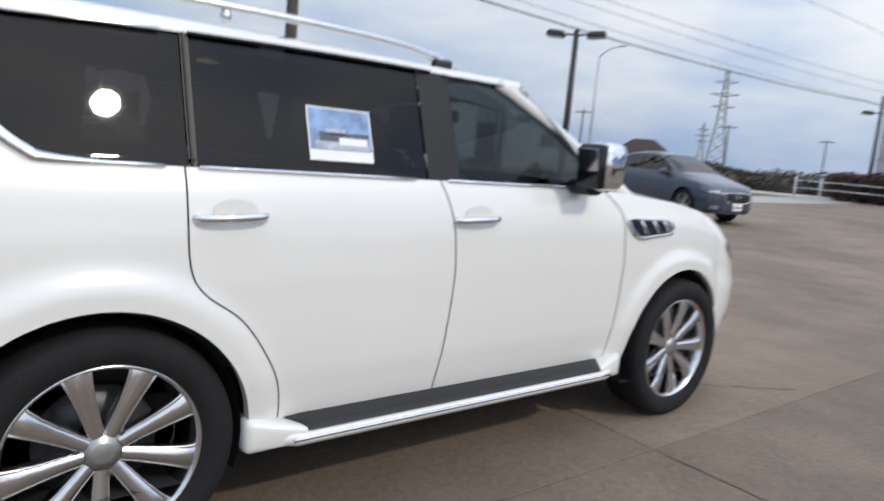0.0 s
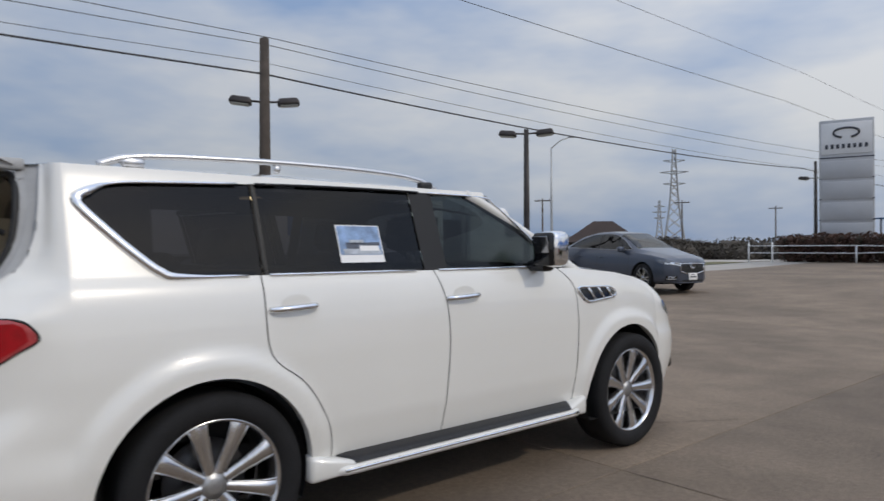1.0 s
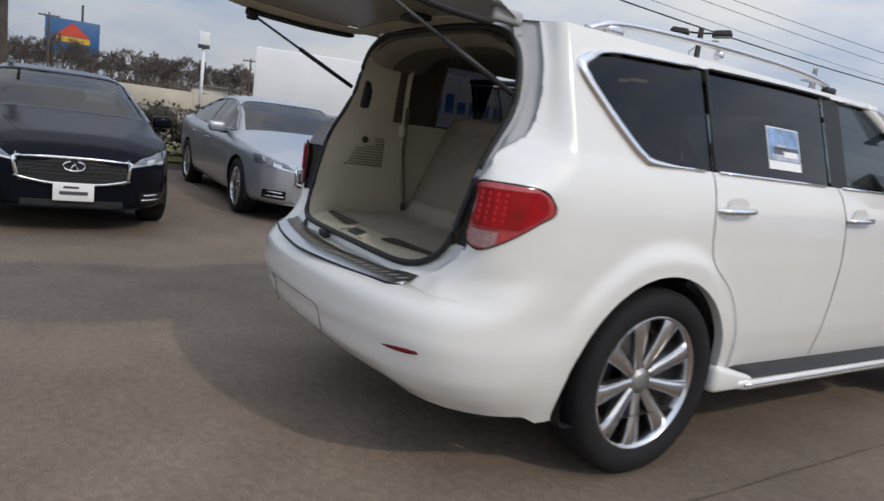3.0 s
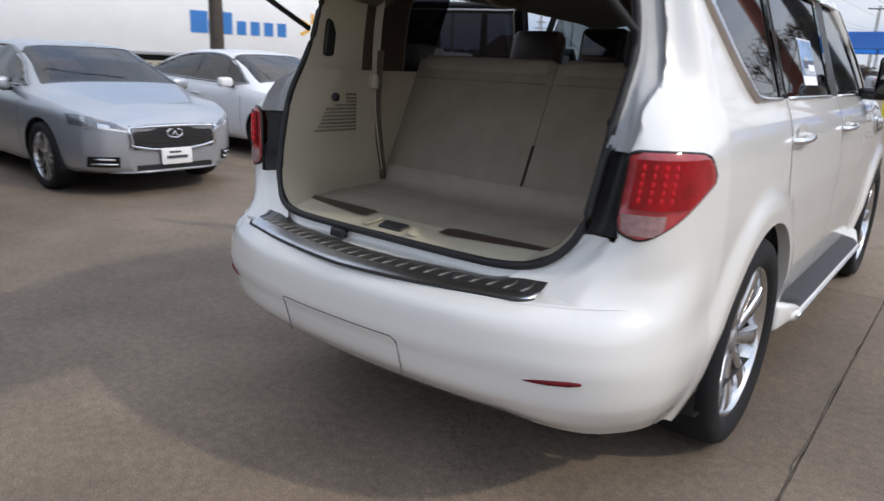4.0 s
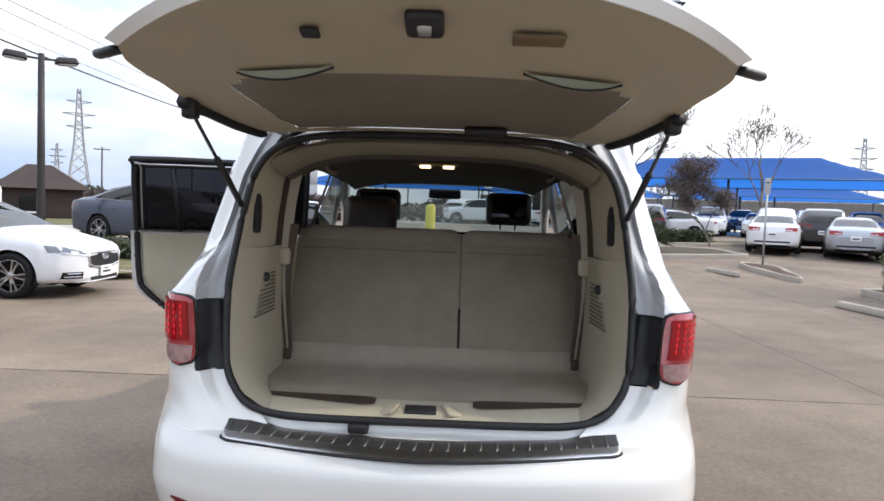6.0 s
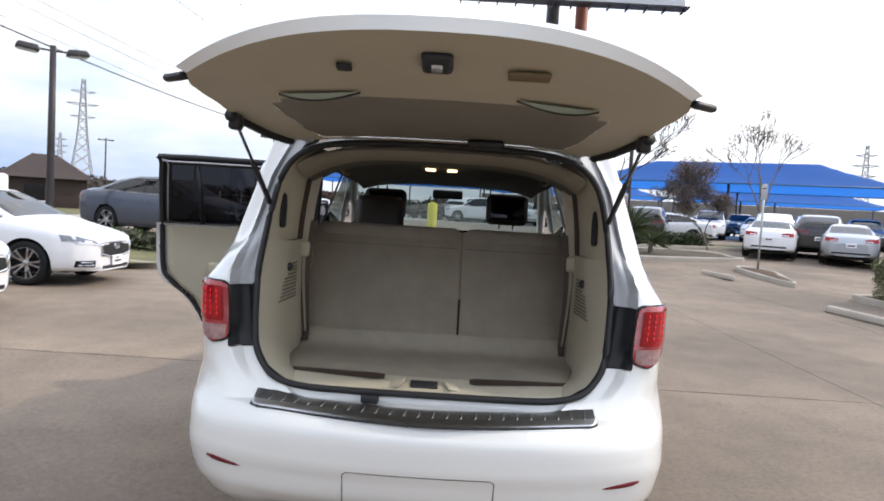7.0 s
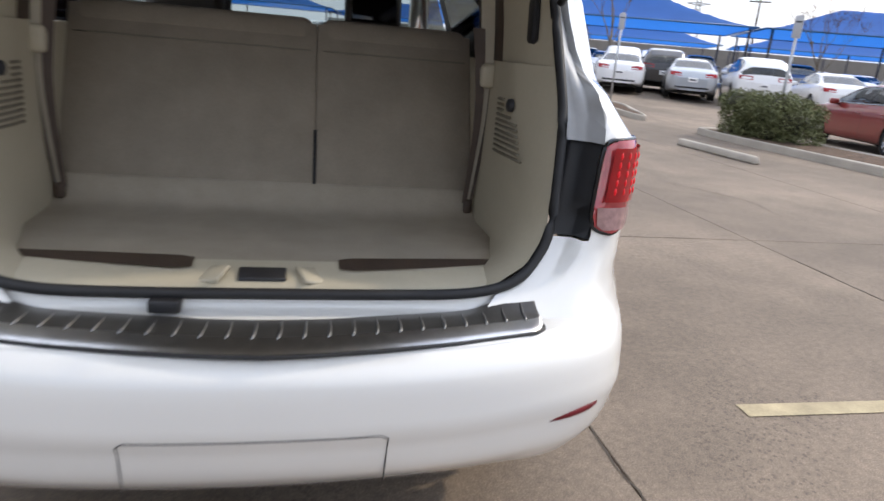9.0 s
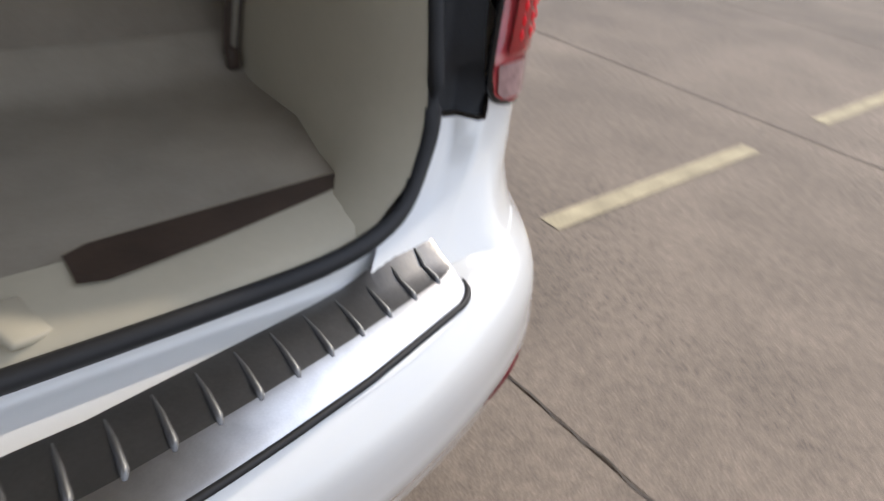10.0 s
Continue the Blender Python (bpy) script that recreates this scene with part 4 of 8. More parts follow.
def roof(top):
    ny, nx = 50, 31
    y = np.linspace(-0.66, 1.84, ny)
    t = np.linspace(-1, 1, nx)
    zc = blurred([-0.8, -0.2, 0.6, 1.3, 1.84], [1.805, 1.838, 1.852, 1.84, 1.79], 0.4)(y)
    cr = corner_row(QUARTER, 1.785, np.linspace(0.9, 0, 30))
    hw = np.where(y < REAR_Y, np.interp(y, cr[:, 1], cr[:, 0]), side_x(y, 1.785))
    ze = np.interp(y, [-0.66, 1.72, 1.84], [1.785, 1.785, 1.76])
    P = np.zeros((ny, nx, 3))
    P[..., 0] = hw[:, None] * t[None]
    P[..., 1] = y[:, None]
    P[..., 2] = ze[:, None] + (zc - ze)[:, None] * (1 - np.abs(t[None]) ** 2.6)
    sheet("roof_panel", P, None, M["pearl"], top)
    for s in (1, -1):
        pts = smooth_curve([(0.665 * s, -0.40, 1.795), (0.665 * s, -0.26, 1.838), (0.665 * s, 0.0, 1.856), (0.668 * s, 0.5, 1.868), (0.665 * s, 1.0, 1.864), (0.66 * s, 1.30, 1.842), (0.655 * s, 1.46, 1.79)], 6)
        rail = tube("roof_rail", pts, np.r_[np.full(6, 0.02), np.full(len(pts) - 12, 0.017), np.full(6, 0.02)], M["satin"], top, 10, flat=0.9, label="silver roof rail")
        for yy, z in ((-0.26, 1.825), (0.42, 1.845), (1.38, 1.82)):
            block("rail_foot", (0.04, 0.10 if yy != 0.42 else 0.04, 0.045), (0.665 * s, yy, z - 0.012), M["black_plastic"] if yy > 1 else M["satin"], rail, 0.015)
    # rear header over the opening
    xs = np.linspace(-0.60, 0.60, 25)
    G = np.array([np.stack([xs, np.full(25, yy), zz - 0.09 * np.abs(xs / 0.62) ** 4], 1) for yy, zz in ((-0.655, 1.805), (-0.675, 1.80), (-0.692, 1.778))])
    # header greyed too: shade under the raised tailgate is put into the colour
    sheet("roof_header", G, None, M["jamb"], top, "jamb paint greyed for shade")
    # windscreen
    n = 16
    G = np.zeros((n, 21, 3))
    for i, k in enumerate(np.linspace(0, 1, n)):
        hwk = 0.70 + 0.13 * k
        x = np.linspace(-hwk, hwk, 21)
        G[i] = np.stack([x, 1.83 + 0.93 * k - 0.16 * (x / hwk) ** 2, 1.785 - 0.50 * k ** 1.1 - 0.02 * (x / hwk) ** 2], 1)
    sheet("windscreen", G, None, M["clear"], top, "clear windscreen")
    for s in (1, -1):
        tube("front_pillar", np.stack([G[:, 0 if s < 0 else -1, 0] + 0.012 * s, G[:, 0, 1] - 0.01, G[:, 0, 2]], 1), 0.035, M["pearl"], top, 8)


def front_end(top):
    """Bonnet, nose, grille and lamps."""
    n = 34
    a = np.linspace(0, 1, n) ** 1.15 * math.pi / 2
    rows = []
    for z in np.linspace(0.32, 1.315, 24):
        w0 = float(side_x(3.45, max(0.38, z)))
        deep = np.interp(z, [0.3, 0.6, 0.85, 1.0, 1.2, 1.315], [0.50, 0.63, 0.60, 0.56, 0.51, 0.48])
        x = w0 * np.cos(a) ** 0.62
        y = 3.45 + deep * np.sin(a) ** 0.95
        zz = np.where(z > 0.9, 0.9 + (z - 0.9) * (_top(y) - 0.9) / 0.415, z)
        rows.append(np.stack([x, y, zz], 1))
    G = G0 = np.array(rows)
    for s in (1, -1):
        sheet("front_bumper", G * np.array([s, 1, 1.0]), None, M["pearl"], top, flip=s > 0)
    # bonnet
    yb = np.r_[np.linspace(2.42, 3.42, 12), np.linspace(3.45, 3.93, 12)]
    t = np.linspace(-1, 1, 25)
    zt = _top(yb) + 0.0
    wt = np.array([float(side_x(min(v, 3.45), 1.315)) for v in yb]) * np.cos(np.arcsin(np.clip((yb - 3.45) / 0.48, 0, 0.995) ** (1 / 0.95))) ** 0.62
    B = np.zeros((24, 25, 3))
    B[..., 0], B[..., 1] = wt[:, None] * t[None], yb[:, None]
    B[..., 2] = zt[:, None] + 0.035 * (1 - t[None] ** 2) + 0.012 * np.exp(-((np.abs(t[None]) - 0.72) / 0.12) ** 2)
    sheet("bonnet", B, None, M["pearl"], top)
    xs = np.linspace(-0.84, 0.84, 15)
    G = np.array([np.stack([xs, y0 - 0.16 * (xs / 0.84) ** 2, np.full(15, z)], 1) for y0, z in ((2.40, 1.30), (2.60, 1.275), (2.78, 1.285))])
    sheet("cowl", G, None, M["black_plastic"], top)
    block("front_grille", (0.85, 0.05, 0.32), (0, 4.03, 0.78), M["gloss_black"], top, 0.02, label="dark grille")
    for s in (1, -1):
        sel = np.zeros(G0.shape[:2], bool)[:-1, :-1]
        for r, (c0, c1) in zip(range(13, 20), ((12, 18), (9, 20), (7, 20), (6, 20), (5, 19), (5, 17), (6, 13))):
            sel[r, c0:c1] = True
        sheet("headlamp", (G0 + np.array([0.004, 0.004, 0.004])) * np.array([s, 1, 1.0]), sel, M["lamp_glass"], top, "clear headlamp", flip=s > 0)
        block("fog_lamp", (0.12, 0.06, 0.09), (0.70 * s, 3.90, 0.50), M["gloss_black"], top, 0.02)


def interior(top):
    """Cargo bay, rear seat back, front head restraints and dashboard."""
    # cargo floor, its carpet lightened for daylight from the opening, and sill
    xs = np.linspace(-0.64, 0.64, 17)
    sheet("cargo_floor", np.array([np.stack([xs, np.full(17, y), np.full(17, z)], 1) for y, z in ((-0.875, 0.849), (-0.6, 0.849), (-0.46, 0.850), (-0.42, 0.853), (-0.393, 0.861), (-0.374, 0.876), (-0.362, 0.898), (-0.350, 0.925), (-0.338, 0.932))]), None, M["cargo_carpet"], top, "beige carpeted cargo floor")
    G = np.array([np.stack([xs, y + 0.05 * (np.abs(xs) / 0.64) ** 4, np.full(17, z)], 1) for y, z in ((-1.0, 0.812), (-0.99, 0.826), (-0.97, 0.836), (-0.93, 0.845), (-0.87, 0.852))])
    sill = sheet("cargo_sill", G, None, M["beige"], top, "beige plastic load sill")
    for s in (1, -1):
        a, b = (0.162, 0.570) if s > 0 else (-0.168, -0.585)
        up = np.linspace(0, 1, 14)
        x = a + (b - a) * up
        back = np.full(14, -0.850) + 0.024 * up - 0.012 * np.clip((0.06 - up) / 0.06, 0, 1) - 0.008 * np.clip((up - 0.94) / 0.06, 0, 1)
        front = -0.932 + 0.076 * up ** 1.3 + 0.012 * np.clip((0.06 - up) / 0.06, 0, 1)
        G = np.array([np.stack([x, back, np.full(14, 0.8545)], 1), np.stack([x, front, np.full(14, 0.851)], 1)])
        sheet("sill_grille", G, None, M["brown"], sill, "dark brown sill insert")
    block("sill_latch", (0.105, 0.05, 0.03), (-0.012, -0.945, 0.835), M["black_plastic"], sill, 0.005, (14, 0, 0), "black latch recess")
    for s in (1, -1):
        part("sill_scoop", box(bmesh.new(), (0.05, 0.07, 0.012), (-0.012 + 0.105 * s, -0.945, 0.842), 0.005, (12, 12 * s, 22 * s)), M["beige"], sill)
    for s in (1, -1):
        m = np.array([s, 1, 1.0])
        # side trim from the seal inwards
        zz = np.linspace(0.83, 1.345, 12)
        seal_w = lambda z: np.interp(z, [0.815, 0.842, 0.89, 0.965, 1.12, 1.25, 1.37, 1.47, 1.60, 1.685, 1.735], [0.46, 0.575, 0.638, 0.677, 0.692, 0.697, 0.695, 0.688, 0.66, 0.61, 0.53])  # noqa: E731
        seal_y = lambda z: np.interp(z, [0.815, 0.842, 0.89, 0.965, 1.12, 1.25, 1.37, 1.47, 1.60, 1.685], [-0.99, -0.965, -0.93, -0.90, -0.865, -0.825, -0.76, -0.715, -0.695, -0.69])  # noqa: E731
        G = []
        for z in zz:
            y0 = float(seal_y(z))
            row = [(float(seal_w(z)) - 0.010, y0, z), (float(seal_w(z)) - 0.035, y0 + 0.05, z), (min(max(float(seal_w(z)) - 0.045, 0.55), 0.625), y0 + 0.14, z)]
            for y in (-0.60, -0.45, -0.30, 0.1):
                row.append((0.615 + 0.02 * (z > 1.2) * 0, y, z))
            G.append(row)
        trim = sheet("side_trim", np.array(G) * m, None, M["beige"], top, "beige cargo side trim")
        # vent slots in the trim, solid bars that carry the recess shade as colour
        for k in range(11):
            z = 1.100 + 0.0145 * k
            back = float(np.interp(z, [1.10, 1.115, 1.19, 1.215, 1.245], [-0.765, -0.745, -0.705, -0.60, -0.60]))
            pts = np.array([(0.6135 if y > -0.61 else 0.6135 + 0.010 * (-0.61 - y) / 0.15, y, z) for y in np.linspace(back, -0.545, 5)]) * m
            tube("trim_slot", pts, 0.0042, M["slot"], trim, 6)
        lathe("trim_hook", [(0.0, 0.018), (0.012, 0.017), (0.016, 0.010), (0.016, 0.001)], 16, M["black_plastic"], trim, label="black round hook").matrix_basis = pose(0.619 * s, -0.66, 1.235, 0, 0, 0 if s < 0 else 180)
        # upper pillar trim from the seal forward to the quarter window
        zz = np.linspace(1.345, 1.735, 12)
        G = []
        for z in zz:
            y0 = float(seal_y(z))
            w0 = float(seal_w(z))
            x2 = float(np.interp(z, [1.345, 1.45, 1.60, 1.70, 1.735], [0.614, 0.606, 0.585, 0.548, 0.50]))
            G.append([(w0 - 0.010, y0, z), (w0 - 0.03, y0 + 0.05, z), (min(w0 - 0.04, x2 + 0.02), y0 + 0.13, z), (x2 + 0.012, -0.50, z), (x2 + 0.002, -0.47, z), (x2 + 0.002, -0.26, z), (x2 + 0.03, -0.21, z), (x2 + 0.10, -0.19, z)])
        G = np.array(G)
        sheet("pillar_trim", G[:, :4] * m, None, M["beige"], top, "beige rear pillar trim")
        sheet("pillar_side", G[:, 3:] * m, None, M["brown"], top, "dark brown inner pillar side")
        block("assist_grip", (0.02, 0.06, 0.15), (0.652 * s, -0.655, 1.47), M["black_plastic"], top, 0.012, (-8, 0, 0), "black hook recess")
        # window sill ledge and belt line inside
        block("window_ledge", (0.22, 1.1, 0.05), (0.74 * s, 0.0, 1.315), M["beige"], top, 0.015)
        # seat belt
        v = smooth_curve(np.array([(0.545, -0.462, 1.685), (0.580, -0.455, 1.50), (0.598, -0.445, 1.31), (0.603, -0.44, 1.26)]) * m, 5)
        belt = sheet("seat_belt", np.array([v + np.array([-0.020 * s, 0.004, 0]), v + np.array([0.018 * s, -0.004, 0])]), None, M["webbing"], top, "beige and brown seat belt webbing")
        v = smooth_curve(np.array([(0.590, -0.450, 1.43), (0.602, -0.440, 1.30), (0.604, -0.43, 1.15), (0.592, -0.392, 0.90)]) * m, 5)
        close = np.linspace(1, 0.35, len(v))[:, None] * np.array([[s, 0, 0.0]])
        for nm, c0, c1, mt in (("lower_webbing", 0.010, 0.034, "brown"), ("inner_webbing", -0.046, -0.012, "brown"), ("belt_return", -0.012, 0.010, "webbing")):
            sheet(nm, np.array([v + close * c0 + np.array([0, 0.004, 0]), v + close * c1 - np.array([0, 0.004, 0])]), None, M[mt], belt, "dark brown webbing" if mt == "brown" else "")
        block("belt_guide", (0.05, 0.03, 0.07), (0.603 * s, -0.452, 1.30), M["beige"], belt, 0.012)
        block("belt_anchor", (0.026, 0.022, 0.045), (0.592 * s, -0.394, 0.892), M["brown"], belt, 0.007)
    # rear seat back in two parts
    for x0, x1 in ((-0.616, 0.1115), (0.1125, 0.614)):
        bm = bmesh.new()
        box(bm, (x1 - x0, 0.10, 0.61), (0, 0, 0.015), 0.004, seg=2)
        for v in bm.verts:
            if v.co.z > 0.2:
                v.co.z -= 0.025 * (abs(v.co.x) / ((x1 - x0) / 2)) ** 4
        seat = part("rear_seat_back", bm, M["carpet"], top, "beige carpeted seat back")
        seat.matrix_basis = pose((x0 + x1) / 2, -0.20, 1.115, -24)
        # fold line across the seat: its shade drawn as a thin darker bar
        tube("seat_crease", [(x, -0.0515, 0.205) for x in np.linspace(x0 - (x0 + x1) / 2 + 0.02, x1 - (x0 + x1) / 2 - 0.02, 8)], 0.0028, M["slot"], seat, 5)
        block("seat_top_roll", (x1 - x0 - 0.02, 0.11, 0.10), (0, 0.002, 0.275), M["carpet"], seat, 0.035, seg=3)
    block("seat_gap", (0.010, 0.012, 0.22), (0.112, -0.3105, 0.985), M["under"], top, 0.0, (-24, 0, 0))
    # beige header lining behind the seal, roof shade mixed into its colour
    xh = np.linspace(-0.62, 0.62, 25)
    H = np.array([np.stack([xh * f, np.full(25, y), z - 0.10 * np.abs(xh / 0.62) ** 4], 1) for y, z, f in ((-0.684, 1.764, 0.97), (-0.66, 1.735, 0.95), (-0.62, 1.718, 0.935), (-0.57, 1.712, 0.93), (-0.42, 1.704, 0.92), (-0.36, 1.735, 0.92))])
    sheet("header_lining", H[:4], None, M["trim_cloth"], top, "beige header lining, darkened for shade", flip=True)
    # front strip of the same header; deeper shade painted with the headliner colour
    sheet("header_cover", H[3:], None, M["headliner"], top, "front of the header, darkened for shade", flip=True)
    # headliner
    xs = np.linspace(-0.66, 0.66, 13)
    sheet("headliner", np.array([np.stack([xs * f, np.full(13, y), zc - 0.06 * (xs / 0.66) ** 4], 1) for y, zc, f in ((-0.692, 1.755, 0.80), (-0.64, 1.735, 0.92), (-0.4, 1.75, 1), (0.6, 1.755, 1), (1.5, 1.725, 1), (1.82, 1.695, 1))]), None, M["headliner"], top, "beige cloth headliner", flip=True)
    for s in (-1, 1):
        block("dome_lamp", (0.06, 0.09, 0.012), (-0.03 + 0.065 * s, 0.62, 1.745), M["dome"], top, 0.004, label="small lit dome lamp")
        tube("roof_grip", smooth_curve([(0.60 * s, 0.35, 1.72), (0.585 * s, 0.42, 1.69), (0.585 * s, 0.58, 1.69), (0.60 * s, 0.65, 1.72)], 5), 0.010, M["beige"], top, 6)
    # second-row and front seats
    for s, yy, zt in ((-1, 0.62, 1.38), (1, 0.62, 1.38)):
        block("second_row_seat", (0.54, 0.16, 0.62), (0.34 * s, yy, 1.02), M["leather"], top, 0.05, (-14, 0, 0), "dark brown leather seat")
    for s in (-1, 1):
        seat = block("front_seat", (0.52, 0.17, 0.66), (0.42 * s, 1.50, 1.02), M["leather"], top, 0.06, (-12, 0, 0), "dark brown leather front seat")
        hr = block("head_restraint", (0.30, 0.13, 0.21), (0.44 * s, 1.42, 1.53), M["leather"], top, 0.04, (-10, 0, 0), "leather head restraint with screen", seg=3)
        block("restraint_screen", (0.24, 0.02, 0.15), (0.44 * s, 1.352, 1.54), M["screen"], hr, 0.008, (-10, 0, 0), "dark screen")
        for d in (-0.05, 0.05):
            tube("restraint_post", [(0.44 * s + d, 1.43, 1.44), (0.44 * s + d, 1.47, 1.28)], 0.007, M["chrome"], hr, 6)
    block("second_restraint", (0.29, 0.12, 0.22), (-0.38, 0.52, 1.46), M["leather"], top, 0.05, (-12, 0, 0), "dark brown leather head restraint", seg=3)
    block("dashboard", (1.50, 0.45, 0.32), (0, 2.40, 1.09), M["leather"], top, 0.08, label="dark dashboard", seg=3)
    block("inside_mirror", (0.24, 0.04, 0.07), (0, 1.93, 1.63), M["black_plastic"], top, 0.015)
    # cabin floor and dark lower cabin
    block("cabin_floor", (1.5, 2.9, 0.06), (0, 1.15, 0.55), M["under"], top)
    block("cabin_rear_wall", (1.3, 0.05, 0.34), (0, -0.12, 0.70), M["under"], top)
    block("firewall", (1.5, 0.05, 0.75), (0, 2.62, 0.9), M["under"], top)


def door_trim(rd):
    """Inside of the open rear door: beige panel, armrest, dark seal and window frame."""
    z0 = [(0.58, 0.50), (0.56, 0.62), (0.46, 0.80), (0.32, 0.93), (0.275, 1.02), (0.265, 1.30)]
    seam = np.array(z0)
    zz = np.linspace(0.50, 1.30, 17)
    rear = np.interp(zz, seam[:, 1], seam[:, 0]) + 0.02
    G = []
    for z, y0 in zip(zz, rear):
        G.append([(-(float(side_x(0.8, z)) - d), y, z) for y, d in ((y0, 0.03), (y0 + 0.015, 0.07), (y0 + 0.06, 0.085), (0.75, 0.09), (1.0, 0.09), (1.22, 0.085), (1.26, 0.05))])
    panel = sheet("door_panel", np.array(G), None, M["beige"], rd, "beige inner door panel", flip=True)
    block("armrest", (0.06, 0.52, 0.09), (-0.845, 0.82, 1.02), M["beige"], panel, 0.025, seg=3)
    block("door_pull", (0.03, 0.14, 0.03), (-0.86, 0.98, 1.17), M["chrome"], panel, 0.01, label="chrome inner handle")
    for z, y in ((0.86, 0.40), (0.84, 0.43), (0.82, 0.46)):
        block("door_catch", (0.03, 0.025, 0.03), (-0.90, y, z), M["black_plastic"], panel, 0.006)
    rim = [(-(float(side_x(y, z)) - 0.03), y, z) for y, z in z0] + [(-(1.353 - 0.35 * z) + 0.03, y, z) for y, z in ((0.262, 1.36), (0.262, 1.70), (0.30, 1.745), (1.0, 1.752), (1.24, 1.752), (1.27, 1.70), (1.275, 1.33))]
    tube("door_seal", smooth_curve(rim, 4), 0.018, M["seal"], rd, 6, label="black rubber door seal")
    inner = [(-(1.353 - 0.35 * z) + 0.022, y, z) for y, z in ((0.30, 1.33), (0.30, 1.69), (0.33, 1.715), (1.16, 1.722), (1.20, 1.70), (1.20, 1.33))]
    tube("window_frame", smooth_curve(inner, 4), 0.022, M["black_plastic"], rd, 6)
    tube("frame_strip", smooth_curve([(x + 0.023, y, z) for x, y, z in inner], 4), 0.006, M["satin"], rd, 5, label="bright strip on the window frame")
    tube("window_divider", [(-(1.353 - 0.35 * z) + 0.02, 0.47 + 0.05 * (1.72 - z) / 0.4, z) for z in (1.32, 1.72)], 0.018, M["black_plastic"], rd, 6)
    return panel


def tailgate(top):
    """The raised tailgate: painted skin, dark window, beige inner trim, latch and struts."""
    gate = new("tailgate")
    gate.parent = top
    gate["label"] = "raised white tailgate with dark glass and beige lining"
    nv, nx = 40, 37
    v = np.linspace(0, 1, nv)
    t = np.linspace(-1, 1, nx)
    hw = blurred([0, 0.15, 0.45, 0.75, 0.9, 1.0], [0.595, 0.63, 0.675, 0.715, 0.725, 0.70], 0.12)(v)
    yo = blurred([0, 0.1, 0.3, 0.6, 1.0], [-0.69, -0.80, -1.06, -1.44, -1.905], 0.1)(v)
    zo = blurred([0, 0.1, 0.25, 0.5, 0.75, 0.93, 1.0], [1.81, 1.875, 1.94, 1.985, 2.003, 1.992, 1.956], 0.08)(v)
    zi = blurred([0, 0.12, 0.3, 0.5, 0.62, 0.8, 1.0], [1.785, 1.778, 1.79, 1.812, 1.828, 1.868, 1.922], 0.1)(v)

    def skin(z, edge_drop, shrink):
        P = np.zeros((nv, nx, 3))
        P[..., 0] = (hw - shrink)[:, None] * t[None]
        bow = 0.23 * np.abs(t[None]) ** 2.2 * (v[:, None] ** 1.6)
        P[..., 1] = yo[:, None] + bow + (shrink > 0) * 0.003 * (v[:, None] > 0.9)
        P[..., 2] = z[:, None] - edge_drop[:, None] * np.abs(t[None]) ** 3
        return P

    O = skin(zo, np.interp(v, [0, 0.3, 0.7, 1], [0.03, 0.10, 0.13, 0.105]), 0.0)
    I = skin(zi, np.interp(v, [0, 0.3, 0.7, 1], [0.02, 0.035, 0.045, 0.085]), 0.03)
    mv, mt = np.meshgrid((v[:-1] + v[1:]) / 2, (t[:-1] + t[1:]) / 2, indexing="ij")
    o_win = (mv > 0.13) & (mv < 0.60)
    sheet("tailgate_skin", O, ~o_win, M["pearl"], gate)
    sheet("tailgate_glass", O - np.array([0, 0, 0.004]), o_win, M["gate_glass"], gate, "dark tailgate glass")
    i_win = (mv > 0.14) & (mv < 0.64) & (np.abs(mt) < 0.80 - 0.9 * np.clip(mv - 0.56, 0, 1))
    sheet("tailgate_lining", I, ~i_win, M["beige"], gate, "beige tailgate lining", flip=True)
    # opaque sheet: the sky showing through tinted glass is put into its grey
    sheet("inner_glass", I + np.array([0, 0, 0.003]), i_win, M["glass_in"], gate, "opaque window from below, sky light in its grey", flip=True)
    # rim between the skins
    def rim(a, b, fl):
        sheet("tailgate_edge", np.stack([a, b]), None, M["pearl"], gate, flip=fl)
    rim(O[-1], I[-1], False)
    for k in (0, -1):
        cut = nv // 8
        a, b = O[:, k], I[:, k]
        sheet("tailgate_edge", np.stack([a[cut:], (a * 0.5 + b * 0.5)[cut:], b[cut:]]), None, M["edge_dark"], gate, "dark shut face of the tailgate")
        s = -1 if k == 0 else 1
        sealp = I[4:24, k] + np.array([0.0, 0, -0.008])
        tube("edge_seal", sealp, np.r_[0.008, np.full(18, 0.014), 0.022], M["seal"], gate, 8, label="black edge seal")
        tip = O[-4, k]
        block("corner_stop", (0.10, 0.03, 0.022), (tip[0] + 0.005 * s, tip[1] - 0.0, tip[2] - 0.045), M["black_plastic"], gate, 0.01, (0, 0, 38 * s))
        bm = box(bmesh.new(), (0.16, 0.13, 0.035), (tip[0] - 0.12 * s, tip[1] + 0.05, tip[2] + 0.030), 0.014, (0, 10 * s, 20 * s))
        part("tailgate_lamp", bm, M["red_lens"], gate, "red tailgate lamp")
    # crease lines with the greenish glass corners, opaque, glass light in their pale colour
    for s in (1, -1):
        pts = [(s * x, y, z) for x, y, z in ((0.225, -1.535, 1.838), (0.30, -1.482, 1.827), (0.37, -1.455, 1.821), (0.43, -1.465, 1.822), (0.465, -1.50, 1.826))]
        edge = smooth_curve(pts, 5)
        tube("lining_crease", edge - np.array([0, 0, 0.005]), 0.0035, M["seal"], gate, 5)
        chord = edge[0] + (edge[-1] - edge[0]) * np.linspace(0, 1, len(edge))[:, None]
